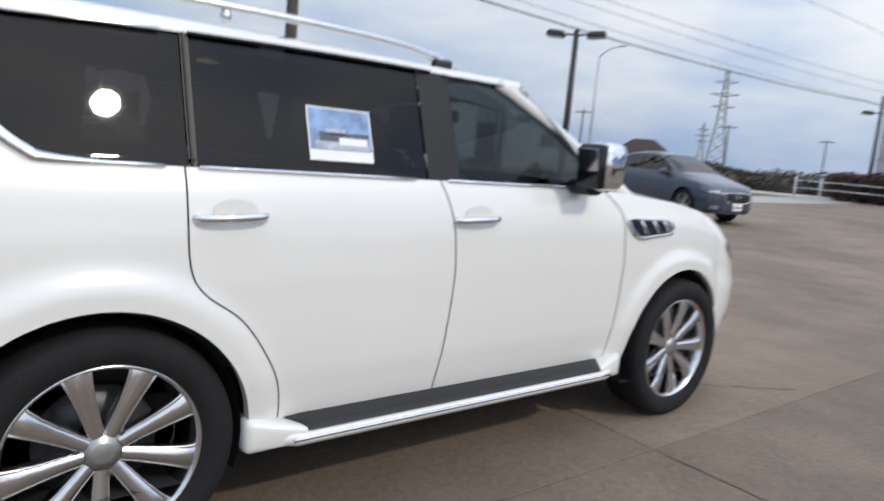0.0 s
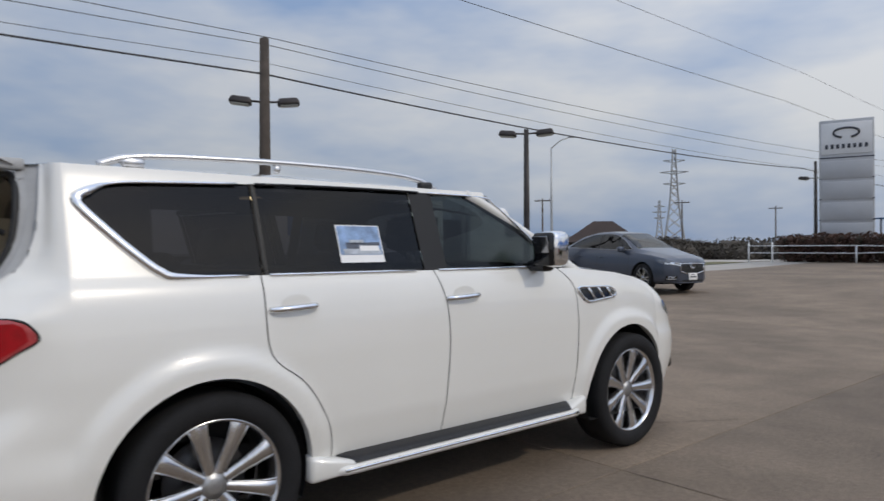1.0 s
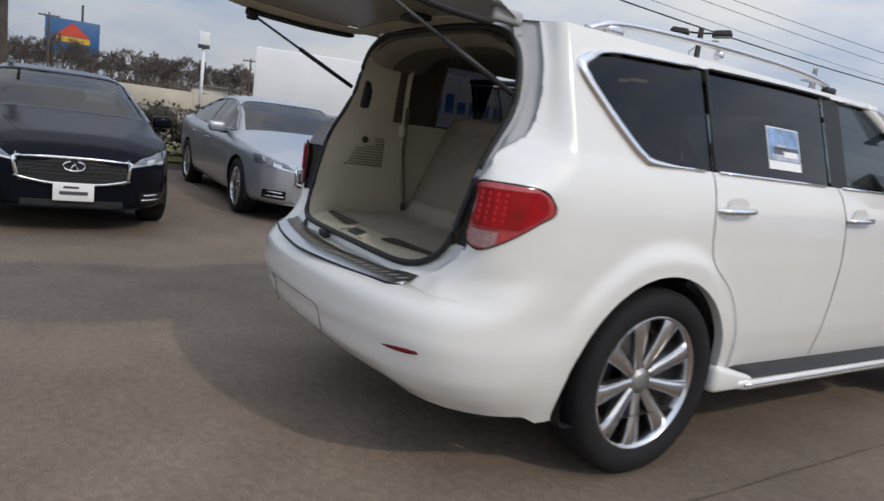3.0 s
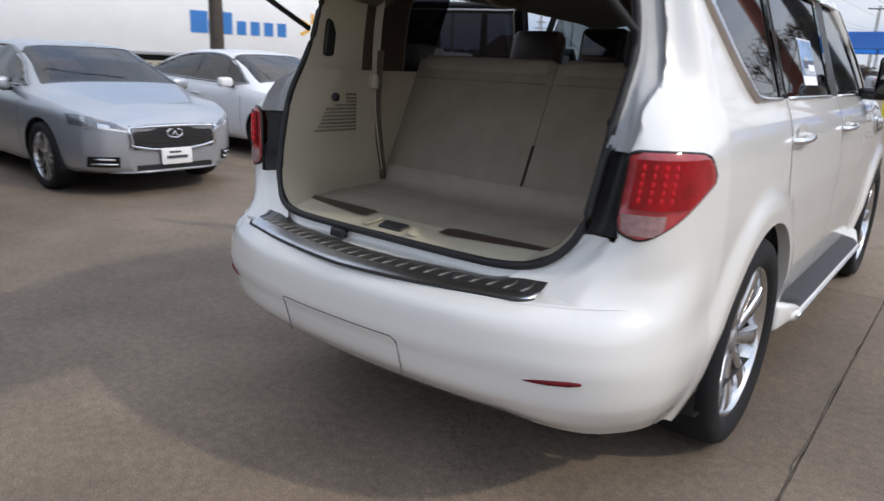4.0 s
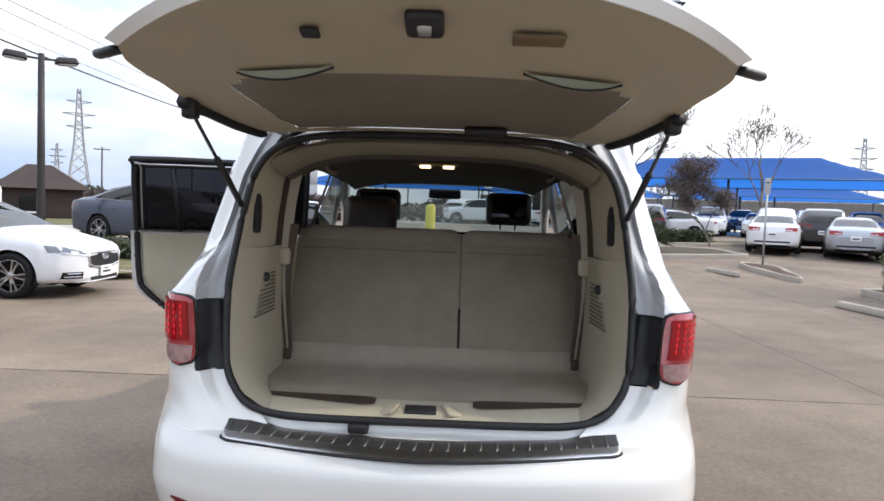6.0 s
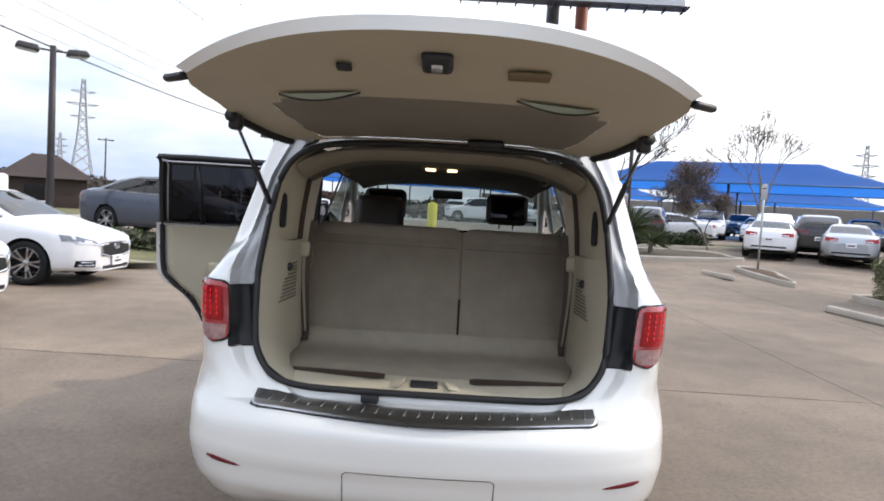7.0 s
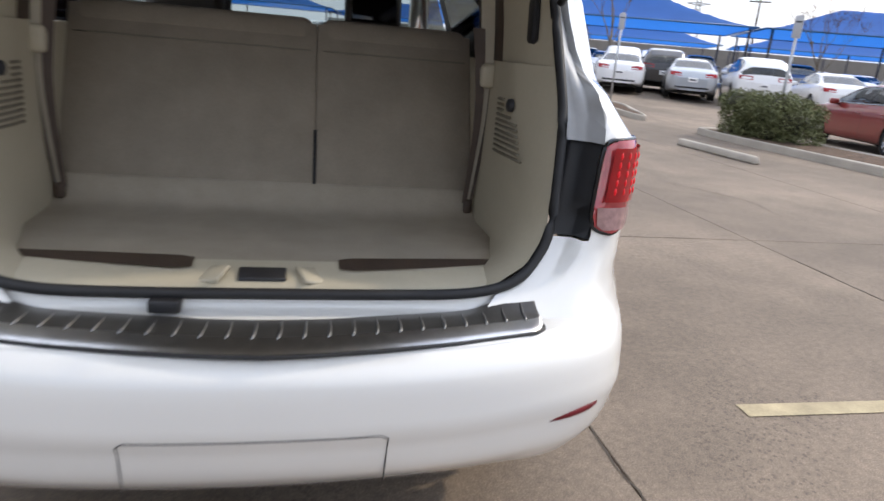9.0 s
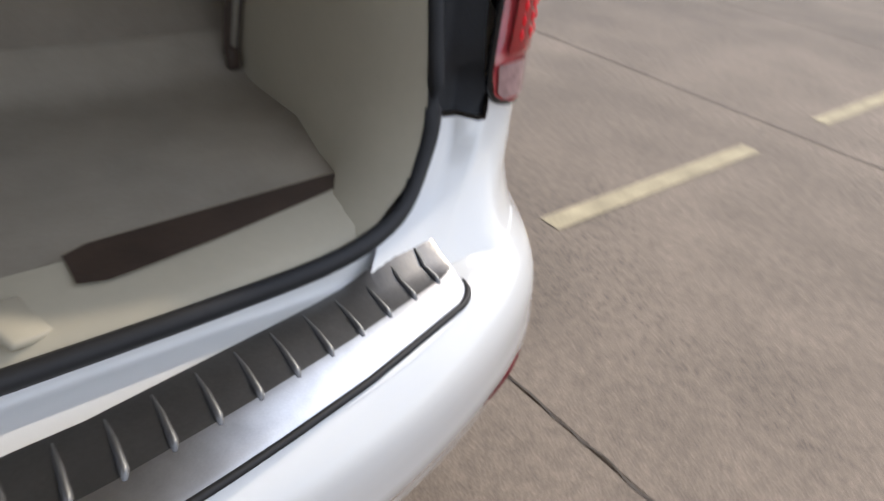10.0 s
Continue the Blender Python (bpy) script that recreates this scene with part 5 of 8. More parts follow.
        sheet("glass_corner", np.array([edge, edge * 0.5 + chord * 0.5, chord]) - np.array([0, 0, 0.004]), None, M["green_glass"], gate, "pale greenish glass beside the lining", flip=s < 0)
    lz = lambda y: float(np.interp(-y, -yo, zi))  # noqa: E731
    latch = block("tailgate_latch", (0.080, 0.085, 0.03), (0.0, -1.762, lz(-1.762) - 0.008), M["black_plastic"], gate, 0.012, (-14, 0, 0), "black latch with bright claw")
    block("latch_claw", (0.030, 0.040, 0.02), (0.0, -1.762, lz(-1.762) - 0.018), M["satin"], latch, 0.006, (-14, 0, 0))
    block("close_switch", (0.040, 0.034, 0.012), (-0.243, -1.713, lz(-1.713) - 0.010), M["black_plastic"], gate, 0.004, (-12, 0, 0), "black close switch")
    block("pull_recess", (0.11, 0.045, 0.012), (0.238, -1.713, lz(-1.713) - 0.010), M["pull"], gate, 0.005, (-12, 0, 0), "brown pull recess")
    # wiper and spoiler block under the hinge end
    block("wiper_motor", (0.14, 0.09, 0.025), (0.17, -0.88, 1.770), M["black_plastic"], gate, 0.01, (0, 0, -6))
    block("wiper_pivot", (0.04, 0.05, 0.06), (0.0, -1.50, 2.01), M["black_plastic"], gate, 0.012)
    tube("wiper_arm", [(0.0, -1.50, 2.02), (0.2, -1.46, 2.012), (0.42, -1.44, 1.985)], 0.010, M["black_plastic"], gate, 6)
    for s in (1, -1):
        a, b = Vector((0.69 * s, -0.735, 1.50)), Vector((0.655 * s, -1.30, 1.755))
        st = tube("gas_strut", [a, a.lerp(b, 0.55)], 0.011, M["black_plastic"], gate, 8, label="black gas strut")
        tube("strut_rod", [a.lerp(b, 0.5), b], 0.006, M["alloy_dark"], st, 6)
        block("strut_mount", (0.04, 0.05, 0.05), b, M["black_plastic"], st, 0.01)
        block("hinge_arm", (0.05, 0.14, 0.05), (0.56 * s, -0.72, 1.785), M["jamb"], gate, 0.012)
    return gate


def sticker(top):
    """Printed sheet inside the rear door window."""
    G = lambda y0, y1, z0, z1, o: np.array([[(float(side_x(y, z)) - 0.012 + o, y, z) for y in np.linspace(y0, y1, 5)] for z in np.linspace(z0, z1, 5)])  # noqa: E731
    st = sheet("price_sheet", G(0.675, 0.945, 1.365, 1.558, 0.002), None, M["paper"], top, "white sheet with a printed blue picture", flip=True)
    sheet("printed_picture", G(0.681, 0.939, 1.405, 1.553, 0.0032), None, M["paper_blue"], st, flip=True)
    for y0, y1, z0, z1, m in ((0.70, 0.93, 1.408, 1.435, "paper_grey"), (0.72, 0.86, 1.435, 1.468, "paper_dark"), (0.80, 0.92, 1.425, 1.452, "paper"), (0.745, 0.83, 1.458, 1.482, "paper_grey"), (0.86, 0.93, 1.452, 1.470, "paper_dark")):
        sheet("picture_shape", G(y0, y1, z0, z1, 0.0042 if m != "paper" else 0.005), None, M[m], st, flip=True)


M["paper_grey"] = mat("printed_pale_grey", (0.42, 0.46, 0.52), 0.6, 0, 0.3, 30)
M["paper_dark"] = mat("printed_dark_grey", (0.07, 0.085, 0.12), 0.6, 0, 0.4, 40)
M["glass_in"] = mat("opaque_window_inside", (0.21, 0.19, 0.155), 0.35, 0, 0.12, 3, spec=0.3)
M["gate_glass"] = glass("dark_tailgate_window", (0.15, 0.145, 0.125), 0.03)
M["lip_steel"] = mat("brushed_lip_steel", (0.66, 0.66, 0.66), 0.30, 1.0, 0.12, 30)
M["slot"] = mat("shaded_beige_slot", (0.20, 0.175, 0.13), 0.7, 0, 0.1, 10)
M["rib"] = mat("worn_steel_rib", (0.18, 0.18, 0.18), 0.45, 0.8, 0.15, 20)
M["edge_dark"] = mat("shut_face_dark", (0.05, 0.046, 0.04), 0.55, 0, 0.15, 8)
M["pull"] = mat("pull_brown", (0.16, 0.11, 0.055), 0.6, 0, 0.1, 12)
DOOR_OPEN = 71.0
suv()


# ---------- ground ----------


def concrete(name, base):
    """Worn concrete: wide stains, mottling and fine exposed pebbles, placed by the world's own axes."""
    m = bpy.data.materials.new(name)
    m.use_nodes = True
    n, l = m.node_tree.nodes, m.node_tree.links
    p = n["Principled BSDF"]
    p.inputs["Roughness"].default_value = 0.88
    geo = n.new("ShaderNodeNewGeometry")
    layers = []
    for kind, scale, detail, lo, hi, a, b in (("ShaderNodeTexNoise", 0.32, 4, 0.38, 0.68, 0.74, 1.16), ("ShaderNodeTexNoise", 2.2, 6, 0.35, 0.72, 0.86, 1.10),
                                              ("ShaderNodeTexNoise", 26, 4, 0.35, 0.70, 0.86, 1.13), ("ShaderNodeTexNoise", 130, 2, 0.42, 0.68, 0.80, 1.22)):
        t, r = n.new(kind), n.new("ShaderNodeMapRange")
        t.inputs["Scale"].default_value, t.inputs["Detail"].default_value = scale, detail
        l.new(geo.outputs["Position"], t.inputs["Vector"])
        r.inputs["From Min"].default_value, r.inputs["From Max"].default_value = lo, hi
        r.inputs["To Min"].default_value, r.inputs["To Max"].default_value = a, b
        l.new(t.outputs["Fac"], r.inputs["Value"])
        layers.append((t, r))
    prod = layers[0][1].outputs["Result"]
    for t, r in layers[1:]:
        k = n.new("ShaderNodeMath")
        k.operation = "MULTIPLY"
        l.new(prod, k.inputs[0])
        l.new(r.outputs["Result"], k.inputs[1])
        prod = k.outputs["Value"]
    # pitted patches where the surface has broken up
    mask, pits, pr, mx = n.new("ShaderNodeTexNoise"), n.new("ShaderNodeTexVoronoi"), n.new("ShaderNodeMapRange"), n.new("ShaderNodeMapRange")
    mask.inputs["Scale"].default_value, mask.inputs["Detail"].default_value = 0.75, 5
    pits.inputs["Scale"].default_value = 38
    mx.inputs["From Min"].default_value, mx.inputs["From Max"].default_value = 0.53, 0.66
    mx.inputs["To Min"].default_value, mx.inputs["To Max"].default_value = 1.0, 0.58
    pr.inputs["From Min"].default_value, pr.inputs["From Max"].default_value = 0.12, 0.42
    pr.inputs["To Max"].default_value = 1.0
    l.new(geo.outputs["Position"], mask.inputs["Vector"])
    l.new(geo.outputs["Position"], pits.inputs["Vector"])
    l.new(mask.outputs["Fac"], mx.inputs["Value"])
    l.new(mx.outputs["Result"], pr.inputs["To Min"])
    l.new(pits.outputs["Distance"], pr.inputs["Value"])
    pk = n.new("ShaderNodeMath")
    pk.operation = "MULTIPLY"
    l.new(prod, pk.inputs[0])
    l.new(pr.outputs["Result"], pk.inputs[1])
    prod = pk.outputs["Value"]
    info, mr, k = n.new("ShaderNodeObjectInfo"), n.new("ShaderNodeMapRange"), n.new("ShaderNodeMath")
    mr.inputs["To Min"].default_value, mr.inputs["To Max"].default_value = 0.95, 1.05
    l.new(info.outputs["Random"], mr.inputs["Value"])
    k.operation = "MULTIPLY"
    l.new(prod, k.inputs[0])
    l.new(mr.outputs["Result"], k.inputs[1])
    v = n.new("ShaderNodeVectorMath")
    v.operation = "SCALE"
    v.inputs[0].default_value = base
    l.new(k.outputs["Value"], v.inputs["Scale"])
    l.new(v.outputs["Vector"], p.inputs["Base Color"])
    b = n.new("ShaderNodeBump")
    b.inputs["Strength"].default_value, b.inputs["Distance"].default_value = 0.35, 0.006
    l.new(layers[3][0].outputs["Fac"], b.inputs["Height"])
    l.new(b.outputs["Normal"], p.inputs["Normal"])
    return m


M["concrete"] = concrete("worn_concrete", (0.205, 0.156, 0.115))
# same worn concrete, brightened in colour for the sunlit slabs on the left
M["concrete_sunlit"] = concrete("sunlit_worn_concrete", (0.262, 0.198, 0.144))
M["dirt"] = mat("joint_dirt", (0.135, 0.11, 0.088), 0.95, 0, 0.3, 3)
M["yellow"] = mat("faded_yellow_paint", (0.35, 0.285, 0.175), 0.85, 0, 0.3, 5)
M["kerb"] = mat("kerb_concrete", (0.36, 0.32, 0.27), 0.9, 0, 0.15, 2, bump=0.2, bump_scale=40)


def flat(name, x0, y0, x1, y1, z, material, parent=None):
    bm = bmesh.new()
    bm.faces.new([bm.verts.new(p) for p in ((x0, y0, z), (x1, y0, z), (x1, y1, z), (x0, y1, z))])
    return part(name, bm, material, parent, smooth=False)


def rise(x, y):
    """The car park climbs gently beyond the parked car."""
    def ease(v, a, b):
        k = min(max((v - a) / (b - a), 0.0), 1.0)
        return k * k * (3 - 2 * k)
    return (0.45 * ease(y, 11, 26) + 0.25 * ease(y, 26, 44)) * ease(x, -22, -14)


def drape(*obs):
    """Cut level sheets into strips and lay them on the slope."""
    for ob in obs:
        bm = bmesh.new()
        bm.from_mesh(ob.data)
        for v, d in [(y, (0, 1, 0)) for y in (11, 12.5, 14, 16, 18, 20, 22, 24, 26, 29, 32, 36, 40, 44)] + [(x, (1, 0, 0)) for x in (-22, -20, -18, -16, -14)]:
            bmesh.ops.bisect_plane(bm, geom=bm.verts[:] + bm.edges[:] + bm.faces[:], plane_co=Vector(d) * v, plane_no=d)
        for v in bm.verts:
            v.co.z += rise(v.co.x, v.co.y)
        bm.to_mesh(ob.data)
        bm.free()


def uphill(x, y, turn=0.0, z=0.0):
    """A place on the sloping ground."""
    return pose(x, y, z + rise(x, y), 0, 0, turn)


tagged(flat("ground", -1500, -1500, 1500, 1500, -0.03, M["dirt"]), "bare ground reaching to the horizon", "ground", kind="structure")
pavement = tagged(flat("pavement", -11.2, -14, 30, 40, -0.012, M["dirt"]), "concrete car park slabs with dirty joints", "pavement", kind="structure")
X_JOINTS = (-11.2, 1.205, 3.945, 6.685, 9.425, 14.9, 20.4, 30.0)
Y_JOINTS = (-14.0, 2.565, 11.7, 20.85, 30.0, 40.0)
for x0, x1 in zip(X_JOINTS, X_JOINTS[1:]):
    for y0, y1 in zip(Y_JOINTS, Y_JOINTS[1:]):
        slab = box(bmesh.new(), (x1 - x0 - 0.007, y1 - y0 - 0.007, 0.06), ((x0 + x1) / 2, (y0 + y1) / 2, -0.03), 0.004, seg=1)
        part("slab", slab, M["concrete_sunlit"] if x0 < 0 and y0 > 2 else M["concrete"], pavement, smooth=False)
drape(pavement, *[ob for ob in pavement.children if ob.location.y + max(c[1] for c in ob.bound_box) > 11])


def crack(points, w, seed):
    """A dark, wandering crack lying in the slab."""
    rng = random.Random(seed)
    P = smooth_curve(np.array(points, float), 14)
    off = np.array([[rng.gauss(0, 0.006), rng.gauss(0, 0.006)] for _ in P])
    P = P + off
    t = np.gradient(P, axis=0)
    t /= np.linalg.norm(t, axis=1)[:, None]
    n = np.stack([-t[:, 1], t[:, 0]], 1)
    ww = np.array([w * rng.uniform(0.3, 1.2) for _ in P])[:, None]
    G = np.stack([np.c_[P + n * ww, np.full(len(P), 0.003)], np.c_[P - n * ww, np.full(len(P), 0.003)]])
    return sheet("crack", G, None, M["crack"], pavement)


M["crack"] = mat("crack_dirt", (0.085, 0.068, 0.053), 0.95, 0, 0.3, 9)
crack([(1.205, 1.5), (1.207, 0.2), (1.20, -0.8), (1.205, -1.6), (1.20, -3.2)], 0.0045, 3)
crack([(3.95, 2.0), (3.94, 0.0), (3.945, -2.2)], 0.006, 4)
crack([(1.3, 2.565), (2.4, 2.57), (3.8, 2.56)], 0.005, 5)
crack([(-1.3, 2.56), (-2.6, 2.57), (-4.6, 2.555)], 0.006, 6)
crack([(4.6, 5.2), (5.1, 4.3), (5.0, 3.6)], 0.006, 7)
crack([(-0.9, 3.2), (0.4, 3.5), (1.1, 4.4)], 0.005, 8)


# ---------- parked cars ----------
def car_tables(kind):
    if kind == "sedan":
        return dict(
            w=([-2.42, -2.38, -2.25, -2.0, -1.3, 0, 1.3, 1.9, 2.18, 2.34, 2.42], [0.50, 0.68, 0.82, 0.875, 0.91, 0.91, 0.91, 0.87, 0.78, 0.63, 0.47]),
            zl=([-2.42, -2.0, -1.7, 1.8, 2.42], [0.33, 0.26, 0.22, 0.20, 0.24]),
            zb=([-2.42, -2.34, -2.1, -1.0, 0.2, 1.2, 1.8, 2.15, 2.34, 2.42], [0.74, 0.96, 1.02, 1.0, 0.96, 0.92, 0.86, 0.79, 0.73, 0.66]),
            zt=([-2.42, -2.34, -2.1, -1.75, -1.2, -0.6, 0.0, 0.45, 0.85, 1.25, 1.7, 2.12, 2.34, 2.42], [0.76, 1.0, 1.08, 1.12, 1.34, 1.44, 1.455, 1.41, 1.25, 1.04, 0.95, 0.87, 0.79, 0.70]),
            wr=([-2.42, -1.9, -1.2, -0.6, 0.2, 0.8, 1.25, 2.42], [0.40, 0.70, 0.60, 0.565, 0.575, 0.64, 0.74, 0.34]),
            dlo=[(-1.52, 1.075), (-1.2, 1.215), (-0.75, 1.345), (-0.3, 1.38), (0.1, 1.378), (0.45, 1.325), (0.75, 1.195), (1.0, 1.05), (1.06, 0.995), (0.5, 0.99), (-0.5, 1.02), (-1.3, 1.05)],
            screen=(0.48, 1.24), back=(-1.82, -1.02), length=4.84)
    return dict(
        w=([-2.36, -2.32, -2.2, -1.9, -1.3, 0, 1.3, 1.9, 2.18, 2.34, 2.40], [0.62, 0.80, 0.88, 0.92, 0.94, 0.945, 0.94, 0.90, 0.80, 0.64, 0.45]),
        zl=([-2.36, -2.0, -1.7, 1.8, 2.40], [0.40, 0.33, 0.28, 0.26, 0.32]),
        zb=([-2.36, -2.30, -2.0, -1.0, 0.2, 1.2, 1.8, 2.15, 2.34, 2.40], [0.85, 1.10, 1.16, 1.12, 1.08, 1.04, 0.98, 0.90, 0.78, 0.62]),
        zt=([-2.36, -2.30, -2.15, -1.85, -1.2, -0.6, 0.0, 0.45, 0.85, 1.25, 1.7, 2.12, 2.34, 2.40], [0.86, 1.14, 1.42, 1.62, 1.70, 1.72, 1.72, 1.66, 1.45, 1.18, 1.08, 0.98, 0.82, 0.64]),
        wr=([-2.36, -1.9, -1.2, -0.6, 0.2, 0.8, 1.25, 2.40], [0.50, 0.64, 0.66, 0.66, 0.66, 0.70, 0.78, 0.36]),
        dlo=[(-2.0, 1.27), (-1.85, 1.50), (-1.3, 1.60), (-0.6, 1.62), (0.1, 1.615), (0.45, 1.55), (0.75, 1.39), (1.0, 1.20), (1.06, 1.12), (0.5, 1.11), (-0.5, 1.14), (-1.3, 1.17), (-1.9, 1.19)],
        screen=(0.48, 1.24), back=(-2.28, -1.93), length=4.76)


def small_wheel(parent, r):
    w = new("wheel")
    w.parent = parent
    w["label"] = "alloy wheel with black tyre"
    key = f"tyre{r}"
    if key not in SHARED:
        v, f = lathe_data([(-0.11, r * 0.70), (-0.118, r * 0.85), (-0.105, r * 0.97), (-0.05, r), (0.05, r), (0.10, r * 0.975), (0.116, r * 0.88), (0.108, r * 0.74), (0.095, r * 0.70)], 36)
        me = bpy.data.meshes.new("tyre")
        me.from_pydata(v, [], f)
        for p in me.polygons:
            p.use_smooth = True
        me.materials.append(M["rubber"])
        v, f = lathe_data([(0.098, r * 0.715), (0.10, r * 0.69), (0.07, r * 0.66), (-0.08, r * 0.63)], 36)
        rim = bpy.data.meshes.new("rim")
        bm = bmesh.new()
        vs = [bm.verts.new(p) for p in v]
        for q in f:
            bm.faces.new([vs[i] for i in q])
        for k in range(10):
            a = pose(0, 0, 0, 36 * k + (7 if k % 2 else -7))
            rows = []
            for rr, wd, xo in ((0.04, 0.022, 0.072), (r * 0.35, 0.017, 0.082), (r * 0.68, 0.022, 0.09)):
                rows.append([bm.verts.new(a @ Vector((xo - d, s * wd, rr))) for s, d in ((-1, 0.03), (-0.8, 0.0), (0.8, 0.0), (1, 0.03))])
            for p0, p1 in zip(rows, rows[1:]):
                for i in range(3):
                    bm.faces.new((p0[i], p0[i + 1], p1[i + 1], p1[i]))
        v2, f2 = lathe_data([(0.05, 0.06), (0.078, 0.055), (0.085, 0.04), (0.09, 0.001)], 18)
        vs = [bm.verts.new(p) for p in v2]
        for q in f2:
            bm.faces.new([vs[i] for i in q])
        bm.to_mesh(rim)
        bm.free()
        rim.materials.append(M["alloy"])
        v3, f3 = lathe_data([(-0.02, 0.001), (-0.02, r * 0.62)], 24)
        back = bpy.data.meshes.new("wheel_back")
        back.from_pydata(v3, [], f3)
        back.materials.append(M["under"])
        SHARED[key] = (me, rim, back)
    for nm, me in zip(("tyre", "rim", "wheel_back"), SHARED[key]):
        o = new(nm, me)
        o.parent = w
    return w


SHARED = {}


def car(name, label, paint, at, kind="sedan", group="", card=None, plate=True):
    """A parked car: lofted body, glazing, lamps, grille and wheels. Its own axes: y ahead."""
    T = car_tables(kind)
    top = thing(name, label, "car", at, group)
    tb = {k: blurred(*T[k], 0.10) for k in ("w", "zl", "zb", "zt", "wr")}
    y0, y1 = T["w"][0][0], T["w"][0][-1]
    ys = np.r_[np.linspace(y0, y0 + 0.25, 9)[:-1], np.linspace(y0 + 0.25, y1 - 0.3, 96), np.linspace(y1 - 0.3, y1, 10)[1:]]
    P = []
    for y in ys:
        w, zl, zb, zt, wr = (float(tb[k](y)) for k in ("w", "zl", "zb", "zt", "wr"))
        zt = max(zt, zb + 0.012)
        wr = min(wr, 0.90 * w)
        h = zb - zl
        sec = [(0.72 * w, zl), (0.93 * w, zl + 0.03), (0.985 * w, zl + 0.25 * h), (w, zl + 0.5 * h), (0.995 * w, zl + 0.72 * h), (0.985 * w, zl + 0.88 * h), (0.945 * w, zb)]
        for k in (0.12, 0.4, 0.7, 0.9):
            bulge = 0.03 * math.sin(math.pi * k) * min(1, (zt - zb) / 0.3)
            sec.append((0.945 * w + (wr - 0.945 * w) * k + bulge, zb + (zt - 0.045 * min(1, (zt - zb) / 0.2) - zb) * k))
        sec += [(wr - 0.03, zt - 0.035 * min(1, (zt - zb) / 0.2)), (0.8 * wr, zt - 0.012), (0.45 * wr, zt - 0.002), (0, zt)]
        P.append(np.c_[smooth_curve(np.array(sec), 2)[:, 0], np.full(29, y), smooth_curve(np.array(sec), 2)[:, 1]])
    P = np.array(P)
    P0 = P.copy()
    r = 0.335 if kind == "sedan" else 0.365
    fa, ra = 1.50, -1.36
    Q = P[..., 1:].copy()
    low = Q[:, :12].copy()
    arcs = [ARC(c, r, r + 0.045, 40) for c in (fa, ra)]
    for a in arcs:
        low = snap(low, a, 0.03)
    Q[:, :12] = low
    mid = Q[:, 12:24].copy()
    mid = snap(mid, T["dlo"], 0.03)
    Q[:, 12:24] = mid
    P[..., 1:] = Q
    cut = cuts_of(Q, [*arcs, T["dlo"]])
    mids = half_middles(Q, cut)
    cols = (np.arange(P.shape[1] - 1)[None] + np.zeros((P.shape[0] - 1, 1)))[..., None] + np.zeros(2)
    cy = ((Q[:-1, :-1, 0] + Q[1:, 1:, 0]) / 2)[..., None] + np.zeros(2)
    hole = (halves_within(mids, arcs[0]) | halves_within(mids, arcs[1])) & (cols < 12)
    side_win = halves_within(mids, T["dlo"]) & (cols >= 12) & (cols < 22)
    both_cut = np.concatenate([cut, 1 - cut[:, ::-1]], 1)
    pil = side_win & (np.abs(cy + 0.22) < 0.045)
    sgl = side_win & ~pil
    scr = (cols >= 21) & (cy > T["screen"][0]) & (cy < T["screen"][1])
    bck = (cols >= 21) & (cy > T["back"][0]) & (cy < T["back"][1])
    if kind != "sedan":
        bck = (cols >= 14) & (cy < -2.16) & (cy > -2.30)
        sgl &= ~bck
    body = ~(hole | sgl | scr | bck | pil)

    def x_at(z):
        """For each station, the half width at height z."""
        return np.array([np.interp(z, p[:14, 2], p[:14, 0]) if p[13, 2] > z > p[0, 2] else (0.0) for p in P])

    def y_on(x, z, front=True):
        w = x_at(z)
        if front:
            k = np.nonzero(ys > 1.5)[0]
            return float(np.interp(-abs(x), -w[k], ys[k]))
        k = np.nonzero(ys < -1.5)[0]
        return float(np.interp(-abs(x), -w[k][::-1], ys[k][::-1]))

    def patch(nm, x0, x1, z0, z1, material, parent, off=0.008, front=True, slope=0.0, n=8, label=""):
        s = 1 if front else -1
        G = np.array([[(x, y_on(x, z + slope * (abs(x) - min(abs(x0), abs(x1))), front) + s * off, z + slope * (abs(x) - min(abs(x0), abs(x1)))) for x in np.linspace(x0, x1, n)] for z in np.linspace(z0, z1, 4)])
        return sheet(nm, G, None, material, parent, label, flip=not front)

    full = np.concatenate([P, (P * np.array([-1, 1, 1.0]))[:, -2::-1]], 1)
    mirr = lambda k: np.concatenate([k, k[:, ::-1]], 1)  # noqa: E731
    sheet("body", full, mirr(body), paint, top, cut=both_cut)
    for nm, k, fl in (("rear_panel", 0, False), ("nose_panel", -1, True)):
        sheet(nm, np.stack([P[k], P[k] * np.array([0.0, 1, 1]), P[k] * np.array([-1.0, 1, 1])]), None, paint, top, flip=fl)
    tint = M["car_glass"]
    gp = full * np.array([0.996, 1, 1.0]) - np.array([0, 0, 0.004])
    left = np.concatenate([np.zeros_like(sgl), sgl[:, ::-1]], 1)
    right = np.concatenate([sgl, np.zeros_like(sgl)], 1)
    for k in (left, right):
        front_g = np.concatenate([cy > -0.22, (cy > -0.22)[:, ::-1]], 1)
        sheet("front_side_glass", gp, k & front_g, tint, top, cut=both_cut)
        sheet("rear_side_glass", gp, k & ~front_g, tint, top, cut=both_cut)
    sheet("windscreen", gp, mirr(scr), M["car_screen"], top, cut=both_cut)
    sheet("rear_window", gp, mirr(bck), tint, top, cut=both_cut)
